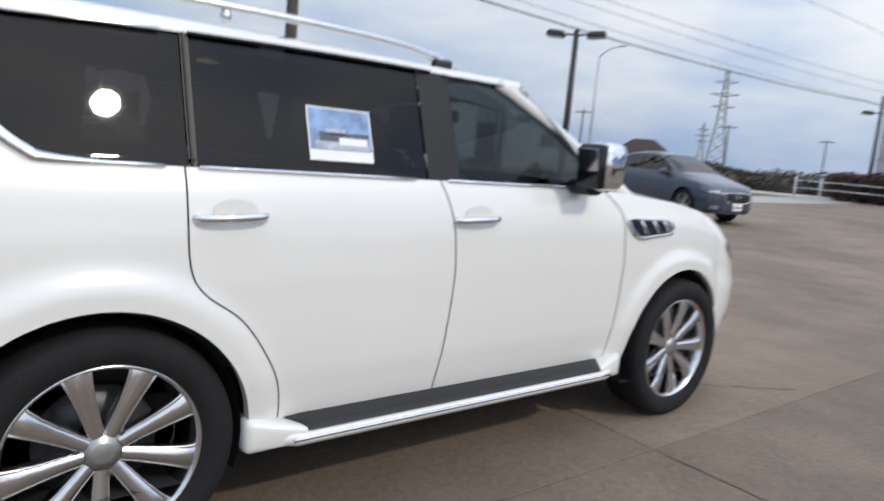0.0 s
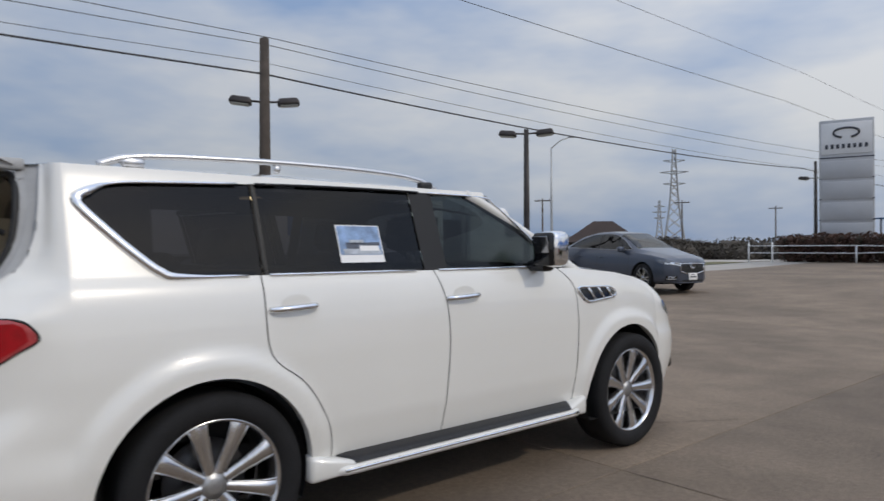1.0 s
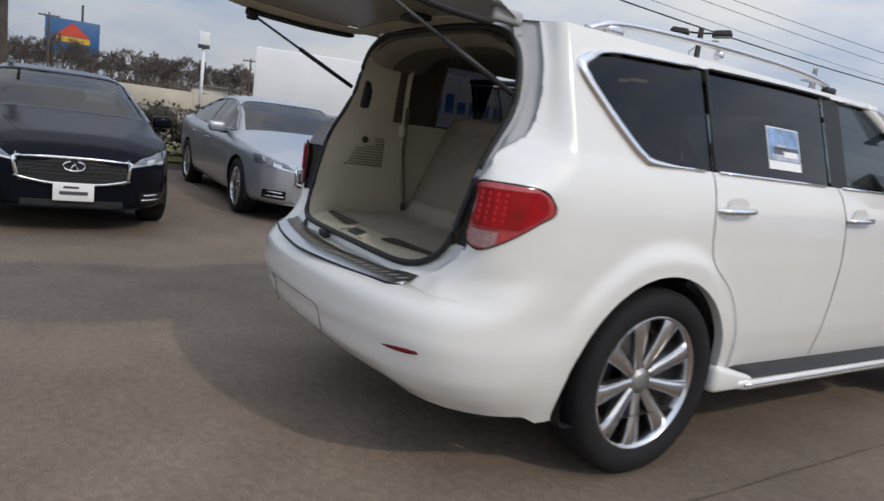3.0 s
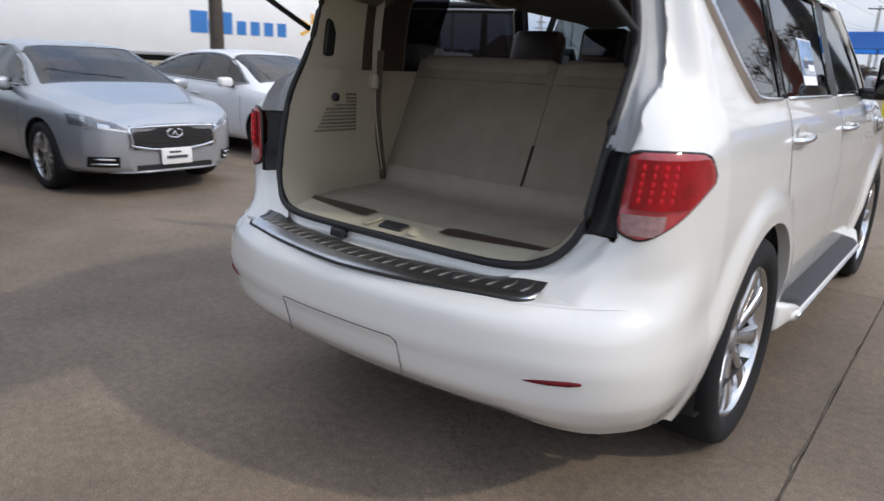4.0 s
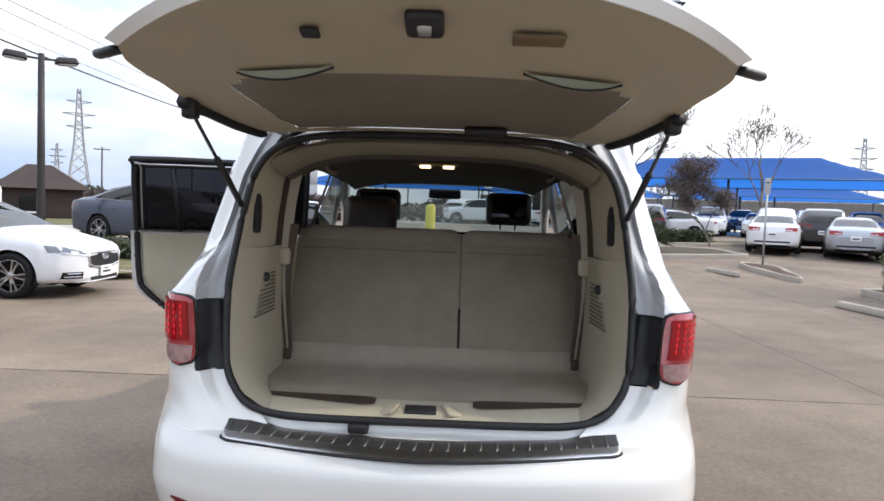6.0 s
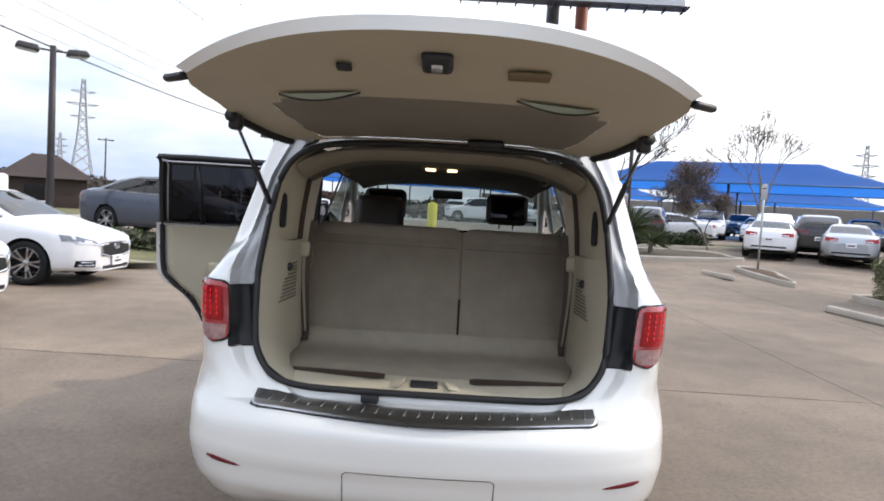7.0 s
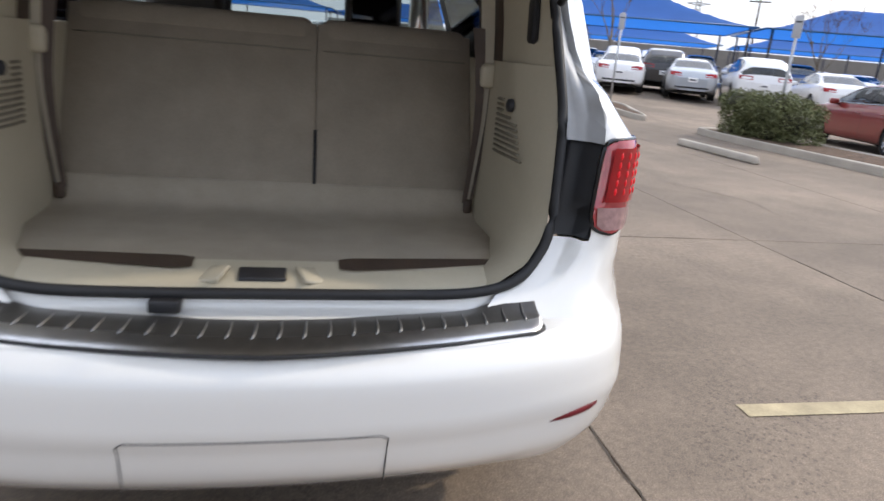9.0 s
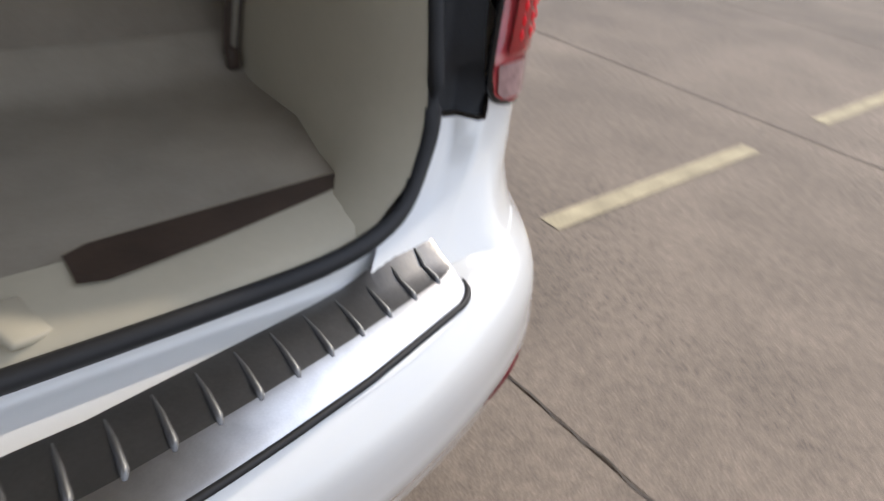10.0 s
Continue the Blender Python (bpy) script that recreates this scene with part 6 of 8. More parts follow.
    for k in (np.concatenate([pil, np.zeros_like(pil)], 1), np.concatenate([np.zeros_like(pil), pil[:, ::-1]], 1)):
        sheet("door_pillar", full, k, M["gloss_black"], top, cut=both_cut)
    # lower edge and cabin darkness
    block("underbody", (1.45, y1 - y0 - 0.7, 0.25), (0, 0, 0.33), M["under"], top, 0.03)
    block("cabin", (1.30, 2.3, 0.42), (0, -0.25, 0.78), M["leather"], top, 0.08)
    for s in (1, -1):
        block("front_seat", (0.44, 0.16, 0.56), (0.36 * s, -0.10, 1.02), M["leather"], top, 0.05, (-14, 0, 0))
        # bright strip round the side windows
        loop = smooth_curve(np.array(T["dlo"]), 5, True)
        band = []
        for y, z in loop:
            k = min(max(int(np.searchsorted(ys, y)), 1), len(ys) - 1)
            f = (y - ys[k - 1]) / (ys[k] - ys[k - 1])
            band.append(((np.interp(z, P0[k - 1][10:24, 2], P0[k - 1][10:24, 0]) * (1 - f) + np.interp(z, P0[k][10:24, 2], P0[k][10:24, 0]) * f + 0.002) * s, y, z))
        tube("window_trim", band, 0.017, M["dark_chrome"], top, 6, True, flat=0.9, label="bright window strip")
        # door gaps and handles
        for yy in (1.02, -0.22, -1.05):
            zz = np.linspace(0.33, float(tb["zb"](yy)) - 0.02, 9)
            k = int(np.abs(ys - yy).argmin())
            xx = np.interp(zz, P[k][:14, 2], P[k][:14, 0])
            lean = np.where(yy == -1.05, np.clip((0.62 - zz) * 0.8, 0, 0.25), 0)
            seam_ribbon("door_gap", np.stack([xx * s, yy + lean, zz], 1), s, top, 0.004)
        for yy in (-0.05, -0.92):
            z = float(tb["zb"](yy)) - 0.16
            k = int(np.abs(ys - yy).argmin())
            x = float(np.interp(z, P[k][:14, 2], P[k][:14, 0]))
            tube("door_handle", [((x - 0.005) * s, yy - 0.09, z), ((x + 0.022) * s, yy - 0.05, z + 0.005), ((x + 0.022) * s, yy + 0.05, z + 0.008), ((x - 0.005) * s, yy + 0.09, z + 0.006)], 0.011, paint, top, 6)
        mz = float(tb["zb"](0.86)) + 0.07
        mir = block("door_mirror", (0.21, 0.11, 0.13), (0.99 * s, 0.82, mz), paint, top, 0.04, seg=3)
        block("mirror_foot", (0.12, 0.05, 0.04), (0.90 * s, 0.82, mz - 0.055), M["gloss_black"], mir, 0.01)
        # head and tail lamps
        zf = float(tb["zb"](2.1)) - 0.06
        hl = patch("headlamp", 0.43 * s, 0.83 * s, zf - 0.115, zf - 0.015, M["lamp_glass"], top, 0.012, True, 0.16, 9, "slanted clear headlamp")
        patch("lamp_strip", 0.46 * s, 0.80 * s, zf - 0.112, zf - 0.094, M["lamp_core"], hl, 0.015, True, 0.16, 7)
        patch("lamp_core", 0.60 * s, 0.68 * s, zf - 0.085, zf - 0.04, M["lamp_core"], hl, 0.015, True, 0.16, 4)
        patch("lamp_core", 0.71 * s, 0.77 * s, zf - 0.085, zf - 0.05, M["lamp_core"], hl, 0.015, True, 0.16, 4)
        fog = patch("fog_surround", 0.54 * s, 0.76 * s, 0.30, 0.40, M["gloss_black"], top, 0.010, True, 0.0, 6)
        tube("fog_strip", [(x * s, y_on(x, 0.33) + 0.02, 0.33) for x in np.linspace(0.56, 0.74, 5)], 0.009, M["chrome"], fog, 6)
        tube("fog_strip", [(x * s, y_on(x, 0.375) + 0.02, 0.375) for x in np.linspace(0.58, 0.72, 5)], 0.009, M["chrome"], fog, 6)
        zr = float(tb["zb"](-2.2))
        patch("tail_lamp", 0.40 * s, 0.84 * s, zr - 0.18, zr - 0.05, M["red_lens"], top, 0.010, False, 0.03, 9, "red tail lamp")
    g0, g1 = (0.46, 0.665) if kind == "sedan" else (0.52, 0.78)
    gr = patch("grille", -0.42, 0.42, g0, g1, M["grille"], top, 0.010, True, 0.0, 15, "dark mesh grille with chrome surround")
    loop = [(x, y_on(x, z) + 0.014, z) for x, z in [(-0.46, g1 - 0.012), (-0.44, g1), (-0.2, g1 + 0.010), (0, g1 + 0.013), (0.2, g1 + 0.010), (0.44, g1), (0.46, g1 - 0.012), (0.45, g1 - 0.05), (0.43, g0 + 0.06), (0.45, g0 + 0.045), (0.40, g0 + 0.03), (0.25, g0), (0.12, g0 - 0.012), (0, g0 - 0.016), (-0.12, g0 - 0.012), (-0.25, g0), (-0.40, g0 + 0.03), (-0.45, g0 + 0.045), (-0.43, g0 + 0.06), (-0.45, g1 - 0.05)]]
    tube("grille_surround", loop, 0.015, M["chrome"], gr, 6, True)
    for k in range(1, 6):
        z = g0 + (g1 - g0) * k / 6
        tube("grille_bar", [(x, y_on(x, z) + 0.013, z) for x in np.linspace(-0.40, 0.40, 9)], 0.004, M["seal"], gr, 5)
    zc = (g0 + g1) / 2 + 0.045
    yb = y_on(0, zc) + 0.02
    tube("badge", [(0.085 * math.cos(a), yb, zc + 0.042 * math.sin(a)) for a in np.linspace(0.25 * math.pi + 1.1, 2 * math.pi + 0.25 * math.pi + 0.48, 22)], 0.009, M["chrome"], gr, 6)
    tube("badge_stroke", [(-0.035, yb, zc - 0.036), (0.0, yb, zc + 0.02), (0.035, yb, zc - 0.036)], 0.008, M["chrome"], gr, 6)
    patch("lower_intake", -0.40, 0.40, 0.25, 0.31, M["grille"], top, 0.008, True, 0.0, 11)
    tube("bumper_lip", [(x, y_on(x, 0.245) + 0.012, 0.245) for x in np.linspace(-0.6, 0.6, 13)], 0.012, paint, top, 6)
    if plate:
        pl = block("number_plate", (0.32, 0.015, 0.16), (0, y_on(0, 0.38) + 0.035, 0.385), M["paper"], top, 0.004, label="white plate with dark bars")
        block("plate_bar", (0.22, 0.004, 0.030), (0, y_on(0, 0.38) + 0.045, 0.375), M["plate_bar"], pl, 0)
        block("plate_bar", (0.12, 0.004, 0.018), (0.02, y_on(0, 0.38) + 0.045, 0.425), M["plate_bar"], pl, 0)
    zp = 0.80 if kind == "sedan" else 0.86
    pr = block("rear_plate", (0.32, 0.012, 0.16), (0, y_on(0.1, zp - 0.1, False) - 0.016, zp - 0.10), M["paper"], top, 0.004)
    block("plate_bar", (0.22, 0.004, 0.05), (0, y_on(0.1, zp - 0.1, False) - 0.025, zp - 0.10), M["plate_bar"], pr, 0)
    patch("rear_valance", -0.58, 0.58, 0.40, 0.46, M["black_plastic"], top, 0.008, False, 0.0, 11)
    if card:
        bm = bmesh.new()
        sgn, mt = card
        k0, k1 = 0.30, 0.62
        vs = []
        for a, b in ((0.2, k0), (0.48, k0), (0.48, k1), (0.2, k1)):
            yy = T["screen"][0] + (T["screen"][1] - T["screen"][0]) * (1 - b)
            vs.append(bm.verts.new((a * sgn, yy, float(tb["zt"](yy)) - 0.03 + 0.015)))
        bm.faces.new(vs)
        part("price_card", bm, mt, top, "paper card behind the windscreen", smooth=False)
    for s in (1, -1):
        for yy in (fa, ra):
            w = small_wheel(top, r)
            w.matrix_basis = pose((float(tb["w"](yy)) - 0.115) * s, yy, r, 0, 0, 0 if s > 0 else 180) @ pose(0, 0, 0, 23 * s + 31 * yy)
            hs = lathe_data([(0.0, r + 0.045), (-0.25, r + 0.045), (-0.25, 0.0)], 24)
            me = bpy.data.meshes.new("wheel_housing")
            me.from_pydata([((float(tb["w"](yy)) - 0.02 + a) * s, b + yy, max(c + r, 0.2)) for a, b, c in hs[0]], [], hs[1])
            link("wheel_housing", me, M["under"], top)
    return top


M["car_glass"] = glass("car_side_glass", (0.10, 0.11, 0.11))
M["car_screen"] = glass("car_windscreen", (0.16, 0.18, 0.18), 0.0, 1.5)
M["lamp_core"] = mat("lamp_reflector", (0.75, 0.77, 0.8), 0.15, 0.8, 0.1, 30)
M["grille"] = mat("grille_black", (0.012, 0.012, 0.013), 0.4, 0.2, 0.3, 40, bump=0.5, bump_scale=120)
M["plate_bar"] = mat("dark_print", (0.06, 0.06, 0.08), 0.6, 0, 0.1, 10)
M["bronze_paint"] = mat("dark_brown_paint", (0.03, 0.022, 0.018), 0.3, 0.2, 0.08, 2, coat=0.9, fine=False)
ROW = "saloon cars parked in a row"
car("saloon_car", "black saloon car with chrome-edged grille and white plate", M["black_paint"], pose(-6.42, -1.75, 0, 0, 0, -90), group=ROW, card=(-1, M["paper"]))
car("saloon_car", "silver saloon car with a pink card behind the windscreen", M["silver"], pose(-7.2, 1.06, 0, 0, 0, -91), group=ROW, card=(1, M["pink"]))
car("saloon_car", "white saloon car beside the silver one with a pink card", M["white"], pose(-7.65, 4.0, 0, 0, 0, -90), group=ROW, card=(1, M["pink"]))
car("saloon_car", "white saloon car at the end of the row near the hedge", M["white"], pose(-7.8, 7.32, 0, 0, 0, -90), group=ROW, card=(1, M["pink"]))
car("crossover_car", "slate grey crossover car parked beside the lamp post", M["grey_paint"], uphill(-8.75, 17.2, -101.5) @ Matrix.Diagonal((1.04, 1.09, 1.25, 1)))
car("saloon_car", "dark red saloon car beyond the planted island", M["red_paint"], pose(12.9, 10.3, 0, 0, 0, -12))
FAR = "cars parked near the blue shades"
far_white = car("saloon_car", "white saloon car seen from behind near blue shades", M["white"], uphill(12.5, 23.2, -27), group=FAR)
far_silver = car("saloon_car", "silver saloon car seen from behind near blue shades", M["silver"], uphill(14.75, 22.0, -27), group=FAR)
far_suv = car("estate_car", "white sport utility car parked near blue shades", M["white"], uphill(16.6, 20.6, -27), "suv", group=FAR)
far_dark = car("estate_car", "black sport utility car parked near blue shades", M["bronze_paint"], uphill(15.2, 24.9, -27), "suv", group=FAR)
kinds = [far_white, far_silver, far_suv, far_dark]
_rng = random.Random(5)
SPOTS = [(9.4, 29.4, -20), (11.3, 32.4, 66), (15.8, 38.5, 158), (14.6, 27.6, -25), (19.0, 19.6, -25), (21.4, 18.4, -25), (23.8, 17.2, -25),
         (6.4, 44.0, 90), (1.8, 43.0, 86), (3.4, 47.0, 90), (-7.5, 54.0, 92)]
for k, (x, y, a) in enumerate(SPOTS):
    copy_thing(kinds[(3, 0, 2, 2, 0, 2, 1, 2, 2, 0, 1)[k]], uphill(x, y, a))
for k in range(34):
    d = 2.75 * (k % 17) - 10 + 1.3 * (k // 17)
    copy_thing(kinds[_rng.randrange(4)], uphill(10 + 0.9 * d + 4.6 * (k // 17), 41.5 - 0.42 * d + 9.8 * (k // 17), -25 + 180 * (k % 2)))


# ---------- islands, kerbs, markings ----------
M["grass"] = mat("dry_grass", (0.13, 0.12, 0.05), 0.95, 0, 0.4, 3, bump=0.5, bump_scale=60)
M["dry_turf"] = mat("dry_brown_turf", (0.066, 0.052, 0.031), 0.95, 0, 0.55, 5, bump=0.7, bump_scale=40)
M["mulch"] = mat("brown_mulch", (0.085, 0.05, 0.03), 0.95, 0, 0.45, 6, bump=0.8, bump_scale=50)
M["light_concrete"] = mat("pale_concrete", (0.40, 0.37, 0.33), 0.9, 0, 0.12, 0.4, bump=0.15, bump_scale=30)
M["barrier"] = mat("barrier_concrete", (0.52, 0.47, 0.38), 0.9, 0, 0.12, 0.5, bump=0.1, bump_scale=10)
M["wood"] = mat("weathered_pole_wood", (0.07, 0.055, 0.045), 0.85, 0, 0.3, 5, bump=0.3, bump_scale=30)
M["bronze"] = mat("bronze_painted_metal", (0.035, 0.03, 0.03), 0.5, 0.3, 0.2, 5)
M["galv"] = mat("galvanised_steel", (0.40, 0.41, 0.42), 0.5, 0.7, 0.1, 4)
M["wire"] = mat("dark_cable", (0.03, 0.03, 0.035), 0.6, 0, 0.1, 2)
M["lamp_lens"] = mat("lamp_diffuser", (0.5, 0.5, 0.48), 0.4, 0, 0.1, 9)
M["leaf"] = mat("hedge_leaf", (0.055, 0.075, 0.028), 0.7, 0, 0.45, 3, rand=0.0)
M["leaf_olive"] = mat("olive_leaf", (0.115, 0.125, 0.050), 0.75, 0, 0.35, 4)
M["far_tan"] = mat("tan_render", (0.15, 0.135, 0.12), 0.9, 0, 0.12, 0.8)
M["road_concrete"] = mat("worn_road_concrete", (0.19, 0.172, 0.15), 0.9, 0, 0.15, 0.4, bump=0.15, bump_scale=30)
M["twig_haze"] = mat("fine_grey_twig", (0.15, 0.12, 0.11), 0.9, 0, 0.3, 4)
M["leaf_brown"] = mat("winter_leaf", (0.05, 0.042, 0.024), 0.8, 0, 0.45, 3)
M["twig"] = mat("bare_twig", (0.085, 0.065, 0.05), 0.9, 0, 0.3, 4)
# paler and greyer than the near twig: distance haze in the colour
M["twig_far"] = mat("hazed_distant_twig", (0.105, 0.085, 0.075), 0.9, 0, 0.3, 0.5)
M["bark"] = mat("grey_bark", (0.13, 0.11, 0.09), 0.9, 0, 0.3, 6, bump=0.4, bump_scale=40)
M["blue_shade"] = mat("blue_shade_cloth", (0.013, 0.125, 0.42), 0.8, 0, 0.1, 0.8, bump=0.05, bump_scale=30)
_n, _l = M["blue_shade"].node_tree.nodes, M["blue_shade"].node_tree.links
_tr, _mx = _n.new("ShaderNodeBsdfTranslucent"), _n.new("ShaderNodeMixShader")
_tr.inputs["Color"].default_value = (0.02, 0.20, 0.66, 1)
_mx.inputs["Fac"].default_value = 0.5
_l.new(_n["Principled BSDF"].outputs["BSDF"], _mx.inputs[1])
_l.new(_tr.outputs["BSDF"], _mx.inputs[2])
_l.new(_mx.outputs["Shader"], _n["Material Output"].inputs["Surface"])
M["sign_grey"] = mat("sign_panel_grey", (0.42, 0.43, 0.45), 0.5, 0.2, 0.06, 1.0)
M["sign_white"] = mat("sign_panel_white", (0.70, 0.71, 0.72), 0.5, 0, 0.05, 1.0)
M["sign_dark"] = mat("sign_dark_print", (0.05, 0.055, 0.07), 0.5, 0.3, 0.1, 2.0)
M["sign_blue"] = mat("sign_blue", (0.02, 0.10, 0.24), 0.5, 0, 0.1, 1.0)
M["sign_red"] = mat("sign_red", (0.55, 0.06, 0.03), 0.5, 0, 0.1, 1.0)
M["sign_yellow"] = mat("sign_yellow", (0.62, 0.38, 0.03), 0.5, 0, 0.1, 1.0)
M["truck_white"] = mat("truck_white_paint", (0.80, 0.80, 0.80), 0.4, 0, 0.04, 0.8, coat=0.3)
M["truck_blue"] = mat("lettering_blue", (0.03, 0.19, 0.52), 0.5, 0, 0.06, 1.0)
M["truck_gold"] = mat("emblem_gold", (0.80, 0.42, 0.05), 0.5, 0, 0.06, 1.0)
M["far_wall"] = mat("pale_building_wall", (0.62, 0.59, 0.53), 0.8, 0, 0.08, 0.3)
M["far_roof"] = mat("brown_roof", (0.11, 0.075, 0.055), 0.9, 0, 0.2, 0.5)
M["dark_roof"] = mat("dark_red_brown_roof", (0.045, 0.030, 0.026), 0.9, 0, 0.2, 0.5)
M["rust_pole"] = mat("red_brown_pole_paint", (0.23, 0.07, 0.045), 0.6, 0.2, 0.2, 2)
M["bollard"] = mat("bollard_yellow", (0.72, 0.62, 0.03), 0.5, 0, 0.1, 5)


def marking(x0, x1, y, w=0.10):
    m = flat("parking_line", x0, y - w / 2, x1, y + w / 2, 0.004, M["yellow"])
    return tagged(m, "faded yellow parking line painted on concrete", "parking line", kind="structure")


marking(1.94, 3.50, -0.20)
marking(4.30, 6.2, -0.20)


def kerbed_island(name, corners, h, fill, label):
    """A raised bed with a rounded kerb."""
    c = smooth_curve(np.array(corners, float), 6, True)
    isl = thing(name, label, "planted island", kind="structure")
    mid = c.mean(0)
    ring = []
    for inset, z in ((0.0, -0.02), (0.0, h - 0.03), (0.03, h), (0.14, h), (0.16, h - 0.03)):
        d = mid - c
        d /= np.linalg.norm(d, axis=1)[:, None]
        q = c + d * inset
        ring.append(np.c_[q, np.full(len(q), z)])
    ring = np.array([np.vstack([r, r[:1]]) for r in ring])
    kerb = sheet("kerb", ring, None, M["kerb"], isl)
    bm = bmesh.new()
    d = mid - c
    d /= np.linalg.norm(d, axis=1)[:, None]
    q = c + d * 0.15
    rim = [bm.verts.new((x, y, h - 0.03)) for x, y in q]
    centre = bm.verts.new((*mid, h + 0.05))
    for a, b in zip(rim, rim[1:] + rim[:1]):
        bm.faces.new((a, b, centre))
    bed = part("bed", bm, fill, isl)
    drape(kerb, bed)
    return isl


kerbed_island("island_front", [(4.4, 18.3), (9.6, 19.6), (9.9, 20.4), (9.2, 22.0), (4.2, 21.6), (0.0, 20.8), (-0.9, 19.6)], 0.15, M["dry_turf"], "kerbed grass island with dry turf")
kerbed_island("island_far", [(6.6, 23.6), (12.0, 25.5), (14.5, 27.0), (13.4, 29.0), (9.0, 28.2), (5.6, 26.2)], 0.15, M["grass"], "kerbed grass island with shrubs and bare trees")
kerbed_island("island_post", [(8.9, 17.4), (9.5, 16.6), (9.0, 14.3), (8.75, 13.7), (8.6, 14.4), (8.55, 16.6)], 0.14, M["mulch"], "narrow kerbed island tip with a sign post")
kerbed_island("island_bush", [(9.0, 11.2), (9.35, 11.9), (10.4, 11.6), (10.9, 8.5), (11.2, 5.0), (11.3, 1.0), (9.9, 0.8), (9.55, 4.5), (9.25, 7.5)], 0.15, M["mulch"], "kerbed mulch island with a clipped bush")
kerbed_island("verge", [(-10.6, 10.2), (-5.8, 9.6), (-5.4, 11.6), (-6.4, 14.2), (-11.0, 14.4), (-12.0, 14.5), (-15.0, 6.0), (-15.0, -12.0), (-10.4, -12.0), (-10.2, 0.0)], 0.15, M["grass"], "kerbed grass verge beside the car park")


def wheel_stop(x, y, a, length=1.8):
    bm = bmesh.new()
    box(bm, (length, 0.15, 0.13), (0, 0, 0.065), 0.03, taper=(0.97, 0.7))
    ob = part("wheel_stop", bm, M["kerb"])
    ob.matrix_basis = uphill(x, y, a)
    return tagged(ob, "worn concrete wheel stop lying on the pavement", "wheel stop", "concrete wheel stops")


wheel_stop(7.35, 15.1, 100, 1.5)
wheel_stop(7.3, 8.3, 95, 2.1)


# ---------- plants ----------
def leaves(bm, n, spots, size, rng):
    """Scatter small folded leaves round the given spots (centre, radii)."""
    for _ in range(n):
        c, r = spots[rng.randrange(len(spots))]
        d = Vector((rng.gauss(0, 1), rng.gauss(0, 1), rng.gauss(0, 1))).normalized() * (0.72 + 0.33 * rng.random())
        p = Vector((c[0] + d.x * r[0], c[1] + d.y * r[1], c[2] + d.z * r[2]))
        e = Euler((rng.uniform(-1.2, 1.2), rng.uniform(-1.2, 1.2), rng.uniform(0, 6.3))).to_matrix()
        s = size * rng.uniform(0.6, 1.4)
        q = [p + e @ Vector(v) * s for v in ((-0.5, 0, 0), (0, -0.28, 0.1), (0.6, 0, 0), (0, 0.28, 0.1))]
        bm.faces.new([bm.verts.new(v) for v in q])


def hedge(x0, y0, x1, y1, wide, high, label, leaf, n, seed, name="hedge", size=0.10):
    """A clipped, uneven hedge: inner mass, its colour darkened for shade, with many leaves over it."""
    rng = random.Random(seed)
    L = math.hypot(x1 - x0, y1 - y0)
    h = thing(name, label, "hedge", uphill(x0, y0, math.degrees(math.atan2(y1 - y0, x1 - x0))))
    bm = bmesh.new()
    k = max(4, int(L / 0.45))
    spots = []
    for i in range(k):
        x = L * (i + 0.5) / k
        for zz in (0.30, 0.62, 0.86):
            r = (0.42 + 0.1 * rng.random(), wide * (0.46 + 0.1 * rng.random()), high * (0.30 + 0.06 * rng.random()))
            spots.append(((x + rng.uniform(-0.1, 0.1), rng.uniform(-0.06, 0.06), high * zz * rng.uniform(0.92, 1.03)), r))
    leaves(bm, n, spots, size, rng)
    part("foliage", bm, leaf, h, smooth=False)
    bm = bmesh.new()
    for c, r in spots[::2]:
        m = bmesh.ops.create_icosphere(bm, subdivisions=2, radius=1.0, matrix=Matrix.Translation(c) @ Matrix.Diagonal((r[0] * 0.62, r[1] * 0.60, r[2] * 0.66, 1)))
        for v in m["verts"]:
            v.co += Vector((rng.uniform(-1, 1), rng.uniform(-1, 1), rng.uniform(-1, 1))) * 0.05
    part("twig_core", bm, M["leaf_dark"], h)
    return h


M["leaf_hedge"] = mat("dry_hedge_leaf", (0.075, 0.058, 0.032), 0.8, 0, 0.45, 3)
M["leaf_red"] = mat("red_brown_leaf", (0.075, 0.038, 0.026), 0.8, 0, 0.45, 3)
M["leaf_dark"] = mat("shaded_inner_foliage", (0.026, 0.024, 0.014), 0.9, 0, 0.4, 8, bump=0.6, bump_scale=40)
hedge(-10.9, -12.0, -10.9, 9.0, 1.2, 1.02, "brown-green hedge behind the parked cars", M["leaf_hedge"], 30000, 1, size=0.075)
hedge(-10.8, 12.6, -6.4, 12.2, 1.1, 0.55, "low green shrubs on the grass verge", M["leaf"], 2200, 2)
hedge(9.55, 11.2, 9.9, 9.4, 1.05, 0.92, "clipped olive green bush on the mulch island", M["leaf_olive"], 20000, 3, "bush", size=0.050)
hedge(7.0, 24.4, 10.2, 25.6, 1.2, 0.6, "dark green shrubs on the far island", M["leaf"], 2200, 4)
hedge(9.6, 25.4, 11.0, 26.0, 1.0, 0.55, "dark green shrub below a bare tree", M["leaf"], 1300, 6)
hedge(-13.1, 39.2, -4.2, 39.6, 1.6, 1.35, "dark red-brown hedge in front of the sign", M["leaf_red"], 16000, 5, size=0.15)
hedge(-4.0, 44.5, 9.0, 42.0, 1.2, 0.75, "dark brown hedge along the car park edge", M["leaf_red"], 11000, 7, size=0.10)


